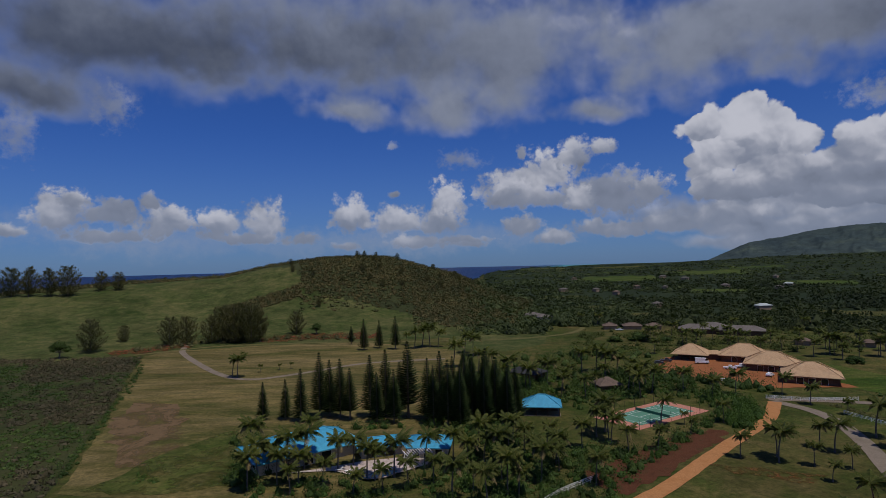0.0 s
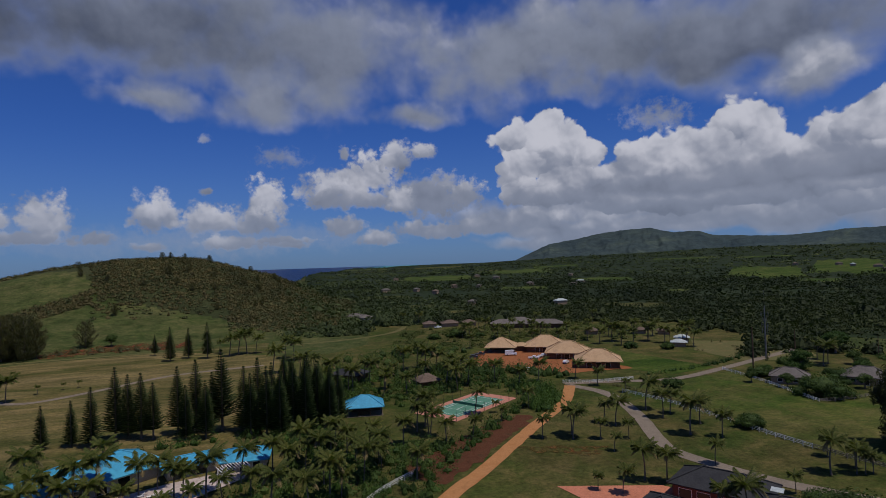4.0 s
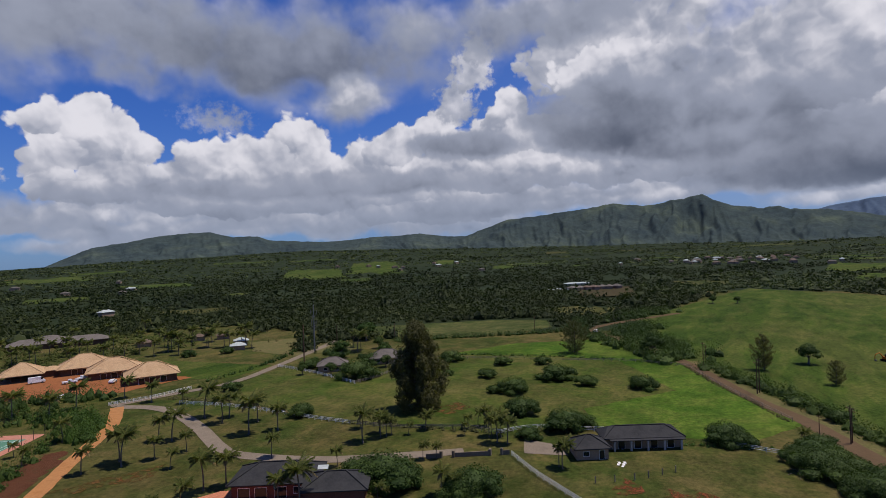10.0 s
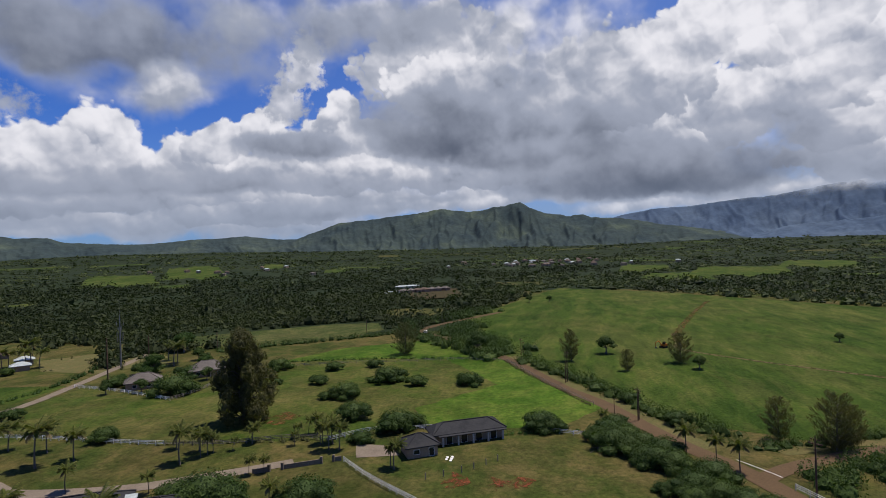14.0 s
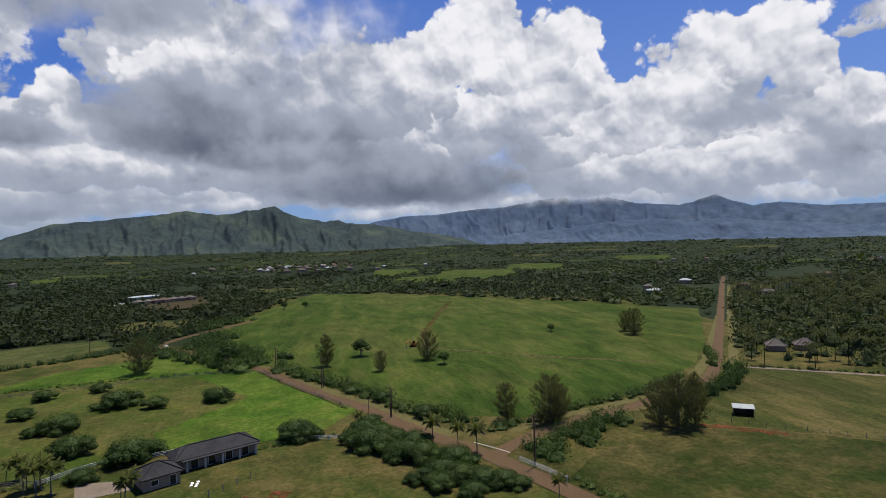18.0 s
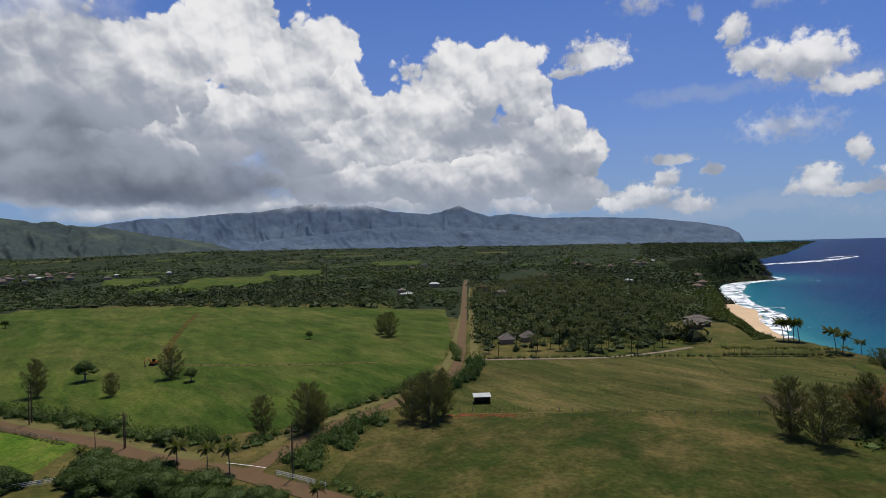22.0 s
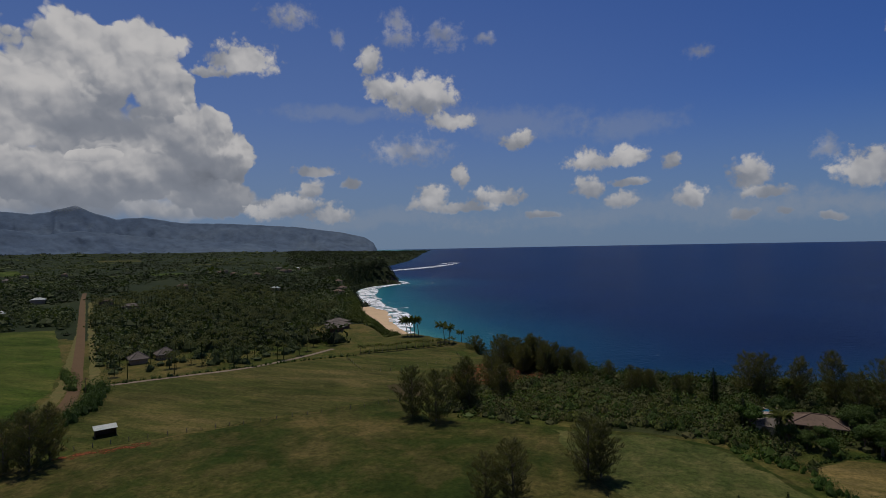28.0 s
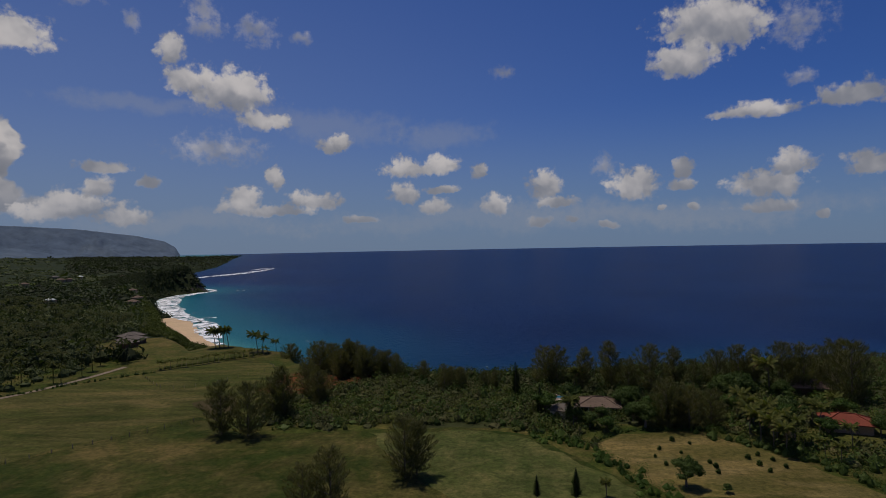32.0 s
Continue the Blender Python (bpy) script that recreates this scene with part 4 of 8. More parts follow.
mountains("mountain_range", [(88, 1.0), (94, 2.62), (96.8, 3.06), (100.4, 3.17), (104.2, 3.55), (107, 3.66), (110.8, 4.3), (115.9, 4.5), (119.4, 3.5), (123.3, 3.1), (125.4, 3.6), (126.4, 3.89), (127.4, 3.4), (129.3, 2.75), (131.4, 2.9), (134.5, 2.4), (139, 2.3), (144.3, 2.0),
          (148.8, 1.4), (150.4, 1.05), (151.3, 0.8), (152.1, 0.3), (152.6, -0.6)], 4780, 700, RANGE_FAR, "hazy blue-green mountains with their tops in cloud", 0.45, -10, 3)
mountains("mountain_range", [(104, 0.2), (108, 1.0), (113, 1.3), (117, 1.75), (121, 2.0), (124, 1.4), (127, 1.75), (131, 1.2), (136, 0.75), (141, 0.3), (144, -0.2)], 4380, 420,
          RANGE_FAR, "lower hazy blue-green spurs before the mountains", 0.8, 20, 12)
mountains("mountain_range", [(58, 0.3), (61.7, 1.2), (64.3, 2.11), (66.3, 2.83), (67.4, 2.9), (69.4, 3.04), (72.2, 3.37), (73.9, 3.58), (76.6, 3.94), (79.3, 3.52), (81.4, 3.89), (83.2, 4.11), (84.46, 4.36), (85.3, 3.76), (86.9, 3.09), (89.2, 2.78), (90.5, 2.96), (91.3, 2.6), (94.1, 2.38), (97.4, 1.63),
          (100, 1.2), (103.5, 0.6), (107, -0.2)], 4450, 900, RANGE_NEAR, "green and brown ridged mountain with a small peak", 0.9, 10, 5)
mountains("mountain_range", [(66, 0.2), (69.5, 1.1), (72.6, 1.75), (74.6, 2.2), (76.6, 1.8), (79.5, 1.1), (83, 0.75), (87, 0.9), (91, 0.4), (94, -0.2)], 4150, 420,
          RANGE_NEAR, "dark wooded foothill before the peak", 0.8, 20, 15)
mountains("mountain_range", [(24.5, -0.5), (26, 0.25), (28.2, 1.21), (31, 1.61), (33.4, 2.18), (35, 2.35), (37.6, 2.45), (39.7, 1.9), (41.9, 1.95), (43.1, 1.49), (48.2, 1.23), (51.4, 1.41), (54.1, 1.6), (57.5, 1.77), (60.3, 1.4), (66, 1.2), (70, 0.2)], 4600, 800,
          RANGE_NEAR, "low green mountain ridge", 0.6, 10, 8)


# ---- plants ----
LEAF_BUSH = foliage("bush_leaves", (0.026, 0.046, 0.012), (0.042, 0.071, 0.017), (0.066, 0.1, 0.028))
LEAF_BRIGHT = foliage("bright_leaves", (0.026, 0.052, 0.011), (0.042, 0.08, 0.016), (0.066, 0.11, 0.025))
LEAF_PALM = foliage("palm_fronds", (0.036, 0.05, 0.011), (0.062, 0.078, 0.017), (0.12, 0.115, 0.036), 0.6, 0.1, 0.3)
LEAF_PINE = foliage("conifer_needles", (0.018, 0.031, 0.011), (0.028, 0.045, 0.015), (0.045, 0.062, 0.022), 0.6, 0.1, 0.2)
LEAF_CASU = foliage("grey_green_needles", (0.059, 0.059, 0.027), (0.089, 0.087, 0.040), (0.131, 0.119, 0.060), 0.7, 0.2, 0.35)
LEAF_DARKCASU = foliage("dark_needles", (0.06, 0.06, 0.027), (0.09, 0.086, 0.04), (0.13, 0.118, 0.06), 0.7, 0.2, 0.45)
LEAF_SCRUB = foliage("bluff_leaves", (0.046, 0.06, 0.02), (0.055, 0.07, 0.024), (0.067, 0.082, 0.029), 0.8, 0.06, 0.25)
# canopy green lowered further, to hold the cloud shade over the far woods
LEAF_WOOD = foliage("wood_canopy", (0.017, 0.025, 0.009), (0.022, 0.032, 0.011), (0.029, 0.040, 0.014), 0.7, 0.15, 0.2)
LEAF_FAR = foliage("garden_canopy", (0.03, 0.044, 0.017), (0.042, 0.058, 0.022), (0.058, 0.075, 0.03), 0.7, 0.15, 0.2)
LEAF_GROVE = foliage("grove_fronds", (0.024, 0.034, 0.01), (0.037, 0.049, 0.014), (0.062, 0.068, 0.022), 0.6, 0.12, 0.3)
LEAF_BROWN = foliage("dry_brush", (0.068, 0.06, 0.029), (0.08, 0.07, 0.035), (0.094, 0.082, 0.042), 0.8, 0.1, 0.2)
LEAF_MAUVE = foliage("mauve_dry_brush", (0.058, 0.052, 0.032), (0.078, 0.066, 0.042), (0.105, 0.086, 0.06), 0.8, 0.1, 0.2)
LEAF_OLIVE = foliage("olive_brush", (0.046, 0.051, 0.021), (0.066, 0.071, 0.030), (0.097, 0.091, 0.041), 0.8, 0.15, 0.1)
LEAF_DRYPALM = foliage("old_fronds", (0.1, 0.08, 0.04), (0.15, 0.115, 0.06), (0.2, 0.15, 0.08), 0.8, 0.15, 0.1)
BARK = surface("grey_bark", (0.11, 0.09, 0.07), (0.17, 0.145, 0.115), (0.08, 0.07, 0.055), 0.8, 6.0, 0.9, 0.6, 0.05)

ICO_V, ICO_F = None, None
bm = bmesh.new()
bmesh.ops.create_icosphere(bm, subdivisions=1, radius=1)
ICO_V = np.array([v.co[:] for v in bm.verts])
ICO_F = np.array([[v.index for v in f.verts] for f in bm.faces])
bm.free()


def quads_at(centre, normal, size, rng, long=1.0):
    """Small leaf-like quads at the centres, facing the normals, turned at random."""
    n = normal / (np.linalg.norm(normal, axis=1, keepdims=True) + 1e-9)
    u = np.cross(n, rng.normal(size=n.shape))
    u /= np.linalg.norm(u, axis=1, keepdims=True) + 1e-9
    w = np.cross(n, u)
    s = np.reshape(size, (-1, 1)) * 0.5
    u, w = u * s * long, w * s
    v = np.stack([centre - u * 0.9, centre - w * 0.75 + u * 0.1, centre + u * 1.1, centre + w * 0.75], 1).reshape(-1, 3)
    return v, np.arange(len(v)).reshape(-1, 4)


def blob_crown(name, blobs, count, size, seed, core=0.78, long=1.2, up=0.35):
    """A crown of many small leaves over a few overlapping masses, each (x, y, z, width, height)."""
    rng = np.random.default_rng(seed)
    b = np.array(blobs, float)
    pick = rng.choice(len(b), count, p=(b[:, 3] * b[:, 4]) / (b[:, 3] * b[:, 4]).sum())
    d = rng.normal(size=(count, 3))
    d[:, 2] = np.where(d[:, 2] < -0.3, -d[:, 2] * up * 2, d[:, 2])
    d /= np.linalg.norm(d, axis=1, keepdims=True)
    radii = np.column_stack([b[pick, 3], b[pick, 3], b[pick, 4]])
    c = b[pick, :3] + d * radii * rng.uniform(0.78, 1.12, (count, 1))
    v, q = quads_at(c, d + rng.normal(0, 0.55, d.shape) + [0, 0, up], rng.uniform(0.6, 1.5, count) * size, rng, long)
    cores, tris = [], []
    for x, y, z, w, h in b:
        tris.append(ICO_F + len(v) + len(cores) * len(ICO_V))
        cores.append(ICO_V * [w * core, w * core, h * core] * rng.uniform(0.85, 1.1, (len(ICO_V), 1)) + [x, y, z])
    return mesh_of(name, np.vstack([v] + cores), q, np.vstack(tris), False)


def tube(points, radii, sides=7):
    """Vertices and quads of a tapering tube along the points."""
    p, r = np.array(points, float), np.array(radii, float)
    way = np.gradient(p, axis=0)
    side = np.cross(way, [0.3, 0.9, 0.1])
    side /= np.linalg.norm(side, axis=1, keepdims=True)
    other = np.cross(way, side)
    other /= np.linalg.norm(other, axis=1, keepdims=True)
    a = np.linspace(0, 2 * np.pi, sides, endpoint=False)
    v = (p[:, None] + r[:, None, None] * (np.cos(a)[None, :, None] * side[:, None] + np.sin(a)[None, :, None] * other[:, None])).reshape(-1, 3)
    i, j = np.arange(len(p) - 1)[:, None] * sides, np.arange(sides)[None]
    k = (j + 1) % sides
    return v, np.stack([i + j, i + k, i + sides + k, i + sides + j], -1).reshape(-1, 4)


def joined(name, bits, smooth=True):
    vs, qs, n = [], [], 0
    for v, q in bits:
        vs.append(v)
        qs.append(q + n)
        n += len(v)
    return mesh_of(name, np.vstack(vs), np.vstack(qs), None, smooth)


def thing(name, label, category, group="", kind=""):
    return tagged(new(name), label, category, group, kind)


def stand(ob, x, y, turn=0.0, size=1.0, z=None):
    """Copies a thing to a place on the ground, turned and scaled."""
    return copy_thing(ob, Matrix.Translation((x, y, height(x, y) - 0.05 if z is None else z)) @ Matrix.Rotation(turn, 4, "Z") @ Matrix.Diagonal((size, size, size, 1)))


def drop(ob):
    """Removes a pattern thing once its copies stand."""
    for o in (*ob.children_recursive, ob):
        bpy.data.objects.remove(o)


def make_palm(seed, lean, fronds, wind):
    """A coconut palm 10 m high with a ringed, slightly curved trunk."""
    rng = np.random.default_rng(seed)
    palm = thing("palm_tree", "tall coconut palm with feathery green fronds", "palm tree", "coconut palms")
    zs = np.linspace(0, 8.2, 12)
    line = np.column_stack([lean * (zs / 8.2) ** 1.8, 0.3 * lean * np.sin(zs * 0.4), zs])
    v, q = tube(line, 0.2 - 0.08 * zs / 8.2 + 0.025 * (np.arange(12) % 2) + 0.12 * (zs == 0), 8)
    linked("trunk", mesh_of("trunk", v, q), BARK, palm)
    top, bits, dead = line[-1], [], []
    for k in range(fronds):
        a, old = k * 2.399 + rng.uniform(-0.3, 0.3), k / fronds
        length, rise = rng.uniform(3.9, 5.1), 1.65 - 1.35 * old + rng.uniform(-0.15, 0.15)
        s = np.linspace(0, 1, 8)
        out = np.array([np.cos(a), np.sin(a), 0]) + np.array(wind) * 0.3
        droop = 0.62 + 0.5 * old
        rib = top + out * (s * length * (0.95 - 0.2 * s))[:, None] * np.array([1, 1, 0]) + np.column_stack([0 * s, 0 * s, length * (rise * s * 0.55 - droop * 0.55 * s ** 2)])
        way = np.gradient(rib, axis=0)
        way /= np.linalg.norm(way, axis=1, keepdims=True)
        side = np.cross(way, [0, 0, 1])
        side /= np.linalg.norm(side, axis=1, keepdims=True)
        up = np.cross(side, way)
        many = 22
        ss = np.linspace(0.1, 0.99, many)
        base = np.column_stack([np.interp(ss, s, rib[:, i]) for i in range(3)])
        w, sd, u = (np.column_stack([np.interp(ss, s, m[:, i]) for i in range(3)]) for m in (way, side, up))
        reach = (0.95 * np.sin(np.pi * (0.12 + 0.83 * ss)) + 0.12)[:, None] * rng.uniform(0.8, 1.1, (many, 1))
        quads = []
        for hand in (-1, 1):
            tip = base + (sd * hand * 0.72 + w * 0.5 - u * 0.32 - np.array([0, 0, 0.25])) * reach
            wide = w * 0.095
            quads.append(np.stack([base - wide, base + wide, tip + wide * 0.5, tip - wide * 0.3], 1).reshape(-1, 3))
        quads.append(np.concatenate([rib[:-1] - side[:-1] * 0.05, rib[:-1] + side[:-1] * 0.05, rib[1:] + side[1:] * 0.04, rib[1:] - side[1:] * 0.04], 1).reshape(-1, 3))
        v = np.vstack(quads)
        (dead if old > 0.88 else bits).append((v, np.arange(len(v)).reshape(-1, 4)))
    linked("crown", joined("crown", bits, False), LEAF_PALM, palm)
    if dead:
        linked("dead_fronds", joined("dead_fronds", dead, False), LEAF_DRYPALM, palm, "brown hanging fronds")
    return palm


def make_pine(seed, bare=0.06):
    """A Norfolk pine 20 m high: a straight stem and level whorls of branches that shorten to the top."""
    rng = np.random.default_rng(seed)
    pine = thing("norfolk_pine", "tall dark green Norfolk pine of even tiers", "pine tree", "Norfolk pines")
    v, q = tube([(0, 0, 0), (0.05, 0, 8), (0, 0.05, 15), (0, 0, 20)], [0.34, 0.24, 0.13, 0.03], 7)
    linked("trunk", mesh_of("trunk", v, q), BARK, pine)
    bits = []
    for z in np.concatenate([np.arange(20 * bare + 0.6, 19.3, 0.62), [19.5, 19.8]]):
        s = (z - 20 * bare) / (20 - 20 * bare)
        reach = (4.3 * (1 - s) ** 0.8 + 0.2) * rng.uniform(0.82, 1.1)
        n = 7 if s < 0.7 else 5
        for a in np.arange(n) * 2 * np.pi / n + rng.uniform(0, 1):
            d = np.array([np.cos(a), np.sin(a), 0])
            k = max(3, int(reach * 3.2))
            t = np.linspace(0.12, 1, k)
            c = d * (t * reach)[:, None] * rng.uniform(0.85, 1.05) + np.column_stack([0 * t, 0 * t, z + reach * (0.12 * t + 0.16 * t ** 2) - 0.15])
            side = np.array([-d[1], d[0], 0])
            wide = (0.5 * np.sin(np.pi * (0.2 + 0.75 * t)) + 0.1)[:, None] * rng.uniform(0.8, 1.2, (k, 1))
            half = reach / k * 0.62
            for lift in (0.0, 1.0):
                sd = side * (1 - 0.55 * lift) + np.array([0, 0, 0.75 * lift])
                v = np.stack([c - d * half, c + sd * wide, c + d * half + [0, 0, 0.06], c - sd * wide * (1 - 0.7 * lift)], 1).reshape(-1, 3)
                bits.append((v, np.arange(len(v)).reshape(-1, 4)))
    linked("crown", joined("crown", bits, False), LEAF_PINE, pine)
    return pine


def make_casuarina(seed, wide=0.38, material=None, many=95, low=0.12, droop=0.0, top=1.0, full=1.0, form=(0.55, 0.85, 1.0, 0.95, 0.72, 0.3)):
    """A feathery ironwood 12 m high: limbs that sweep up and out to an uneven crown, tufted with thin needles."""
    rng = np.random.default_rng(seed)
    tree = thing("ironwood_tree", "wispy olive-green ironwood with feathery needles", "tree", "ironwood trees")
    lean = rng.normal(0, 0.35, 2)
    stems = [tube([(0, 0, 0), (lean[0] * 0.3, lean[1] * 0.3, 5), (lean[0], lean[1], 11.2)], [0.22, 0.14, 0.03], 6)]
    lumps_ = rng.uniform(0.72, 1.12, 9)
    bits = []
    for k in range(many):
        a, s = k * 2.399 + rng.uniform(-0.4, 0.4), (k + 0.5) / many
        tz = 12 * (low + 0.05 + (0.96 - low) * s ** 0.9)
        shape = np.interp(s, [0, 0.15, 0.35, 0.6, 0.82, 1], form) * (top if s > 0.7 else 1)
        reach = 12 * wide * shape * np.interp(a % 6.283, np.linspace(0, 6.283, 10), np.append(lumps_, lumps_[0])) * rng.uniform(0.6, 1.08)
        tip = np.array([np.cos(a) * reach + lean[0] * s, np.sin(a) * reach + lean[1] * s, tz + rng.normal(0, 0.3)])
        root = np.array([lean[0] * s * 0.6, lean[1] * s * 0.6, max(0.5, tz - reach * rng.uniform(0.55, 0.95))])
        mid = root * 0.45 + tip * 0.55 + [0, 0, droop * reach * 0.35 - 0.08 * reach]
        u = np.linspace(0, 1, 7)[:, None]
        line = root * (1 - u) ** 2 + 2 * mid * u * (1 - u) + tip * u ** 2
        if k % 3 == 0:
            stems.append(tube(line[[0, 3, 6]], [0.08, 0.05, 0.015], 4))
        n = int((30 + 27 * reach / (12 * wide)) * full)
        q = 1 - rng.uniform(0, 1, n) ** 1.5 * 0.85
        p = np.column_stack([np.interp(q, u[:, 0], line[:, i]) for i in range(3)]) + rng.normal(0, 1, (n, 3)) * [0.42, 0.42, 0.36] * (0.5 + 0.9 * (1 - q[:, None]))
        way = (tip - mid) / np.linalg.norm(tip - mid) * 0.9 + rng.normal(0, 0.55, (n, 3)) + [0, 0, 0.35 - 1.3 * droop]
        way /= np.linalg.norm(way, axis=1, keepdims=True)
        side = np.cross(way, rng.normal(size=(n, 3)))
        side /= np.linalg.norm(side, axis=1, keepdims=True)
        ln, wd = rng.uniform(0.3, 0.75, (n, 1)), rng.uniform(0.035, 0.07, (n, 1))
        v = np.stack([p - way * ln, p - side * wd, p + way * ln, p + side * wd], 1).reshape(-1, 3)
        bits.append((v, np.arange(len(v)).reshape(-1, 4)))
    linked("trunk", joined("trunk", stems), BARK, tree)
    linked("crown", joined("crown", bits, False), material or LEAF_CASU, tree)
    return tree


def make_weeping(seed):
    """A huge ironwood 12 m high: drooping lobes of dark needles on an irregular, many-headed crown."""
    rng = np.random.default_rng(seed)
    tree = thing("ironwood_tree", "huge dark weeping ironwood in the paddock", "tree", "ironwood trees")
    stems, blobs = [tube([(0, 0, 0), (0.15, 0.05, 4), (0.1, 0, 10.5)], [0.4, 0.28, 0.06], 7)], []
    for k in range(84):
        s = (k + 0.5) / 84
        z = 0.9 + 10.4 * s
        out = np.interp(s, [0, 0.15, 0.4, 0.65, 0.85, 1], [3.3, 3.9, 3.6, 2.7, 1.7, 0.3]) * rng.uniform(0.3, 1.05)
        a = k * 2.399 + rng.uniform(-0.5, 0.5)
        c = np.array([out * np.cos(a), out * np.sin(a), z + rng.normal(0, 0.3)])
        blobs.append((*c, rng.uniform(0.6, 1.15), rng.uniform(0.8, 1.5)))
        stems.append(tube([(0.1, 0, max(0.6, z - 1.2)), c * [0.5, 0.5, 1.0], c], [0.1, 0.07, 0.02], 5))
    linked("trunk", joined("trunk", stems), BARK, tree)
    linked("crown", blob_crown("crown", blobs, 17000, 0.14, seed, 0.6, 3.2, -0.15), LEAF_DARKCASU, tree)
    return tree


def make_bush(seed, material, name="bush", label="rounded dark green shrub on the pasture", category="bush", group="pasture bushes", count=4200, size=0.2, slim=1.0):
    """A dense shrub 5 m high and 7 m wide, its outline uneven."""
    rng = np.random.default_rng(seed)
    bush = thing(name, label, category, group)
    blobs = [(0, 0, 1.7, 3.0, 2.1)]
    for k in range(14):
        a, r = k * 0.9 + rng.uniform(-0.3, 0.3), rng.uniform(1.6, 3.6)
        blobs.append((r * np.cos(a), r * np.sin(a), rng.uniform(0.5, 2.7) * (1.25 - 0.16 * r), rng.uniform(0.9, 1.7), rng.uniform(0.8, 1.3)))
    blobs = [(x * slim, y * slim, z, w * slim, h) for x, y, z, w, h in blobs]
    linked("crown", blob_crown("crown", blobs, count, size, seed), material, bush)
    v, q = tube([(0, 0, 0), (0.1, 0, 0.8), (0.15, 0.1, 1.6)], [0.25, 0.2, 0.12], 6)
    linked("trunk", mesh_of("trunk", v, q), BARK, bush)
    return bush


def make_tree(seed, material, label="broad round-crowned green tree", group="broadleaf trees", crown=0.62):
    """A broadleaf tree 8 m high, with limbs under a lumpy crown."""
    rng = np.random.default_rng(seed)
    tree = thing("broadleaf_tree", label, "tree", group)
    stems, blobs = [tube([(0, 0, 0), (0.1, 0.05, 1.2), (0.1, 0.1, 2.8)], [0.36, 0.27, 0.2], 7)], [(0, 0, 4.7, 2.5, 2.4)]
    for k in range(8):
        a, r = k * 0.785 + rng.uniform(-0.3, 0.3), rng.uniform(1.6, 2.9)
        c = np.array([r * np.cos(a), r * np.sin(a), rng.uniform(2.6, 6.2)])
        blobs.append((*c, rng.uniform(1.1, 1.7), rng.uniform(0.9, 1.4)))
        stems.append(tube([(0.1, 0.1, 2.2), c * [0.5, 0.5, 0.75], c], [0.15, 0.1, 0.04], 5))
    linked("trunk", joined("trunk", stems), BARK, tree)
    linked("crown", blob_crown("crown", blobs, 3000, 0.26, seed, 0.7), material, tree)
    return tree


PINES = []
PINES += [(-60.2, 188.4, 12.5), (-52.8, 188.4, 13.2), (-47.1, 185.7, 17.0), (-41.9, 190.1, 21.5), (-38.9, 191.7, 18.8), (-34.8, 188.4, 19.5), (-31.2, 185.9, 16.8), (-25.0, 188.9, 20.5), (-19.8, 188.4, 22.2), (-15.3, 188.9, 18.0), (-12.4, 187.0, 25.0), (-6.0, 184.2, 19.8), (-2.0, 185.3, 21.8), (2.1, 185.3, 20.0), (5.7, 182.2, 22.0), (8.5, 185.2, 19.0)]
PINES += [(12.0, 182.9, 21.0), (16.0, 182.6, 19.8), (19.7, 182.2, 18.2), (8.1, 196.5, 18.8), (-47.8, 338.0, 18.5), (-39.4, 344.2, 16.8), (-29.2, 338.1, 19.8), (-59.4, 363.8, 12.2), (-14.0, -187.9, 11.5), (-26.5, -160.2, 8.5), (-12.0, -111.6, 5.0), (-19.6, -111.6, 6.5), (-52.0, -243.5, 7.5), (-52.8, -155.8, 10.5), (-55.7, -155.9, 9.8), (-19.1, -165.5, 9.8)]
PINES += [(0.5, 176, 20.5), (4.2, 173.5, 19.5), (8, 177, 22), (11.5, 174, 20), (15, 176.5, 21), (18.5, 174.5, 19), (21.5, 178, 18), (-4, 178, 18.5), (-16.5, 181, 17), (-22, 182, 16), (13, 188, 22), (6, 190, 21)]
PALMS = []
PALMS += [(-39.0, 139.1, 11.2), (-35.5, 142.3, 11.2), (-26.9, 141.0, 9.2), (-23.5, 143.6, 8.5), (-19.1, 135.8, 9.2), (-12.6, 135.4, 10.5), (-5.7, 141.3, 9.5), (1.4, 144.5, 9.2), (-45.0, 136.2, 10.2), (-45.2, 129.5, 9.8), (-34.9, 127.1, 6.8), (-20.7, 124.8, 6.0), (-112.6, 316.9, 3.8), (-97.4, 262.0, 10.0), (-95.1, 261.8, 10.8), (-80.9, 279.2, 3.2)]
PALMS += [(-75.8, 280.7, 3.5), (-88.2, 273.8, 4.0), (-17.0, 133.9, 8.5), (-18.1, 339.9, 12.8), (-13.5, 343.1, 13.8), (-8.9, 344.3, 14.5), (-4.1, 343.3, 11.0), (-24.3, 354.7, 8.2), (10.8, 317.9, 12.5), (15.0, 307.6, 12.0), (3.8, 276.5, 13.5), (15.0, 259.8, 11.5), (21.9, 265.4, 9.2), (22.5, 288.8, 6.2), (21.0, 141.9, 7.8), (20.1, 150.6, 8.2)]
PALMS += [(19.2, 155.0, 3.8), (32.8, 127.6, 8.2), (55.1, 150.5, 6.8), (45.9, 166.7, 11.5), (42.2, 162.3, 9.8), (64.4, 172.7, 9.5), (69.1, 163.0, 5.0), (71.3, 172.2, 4.2), (83.6, 173.5, 7.0), (72.7, 142.9, 7.0), (81.7, 142.8, 8.8), (105.3, 208.7, 9.5), (120.7, 206.1, 8.0), (66.2, 237.9, 14.2), (59.7, 251.2, 12.0), (72.4, 242.5, 11.0)]
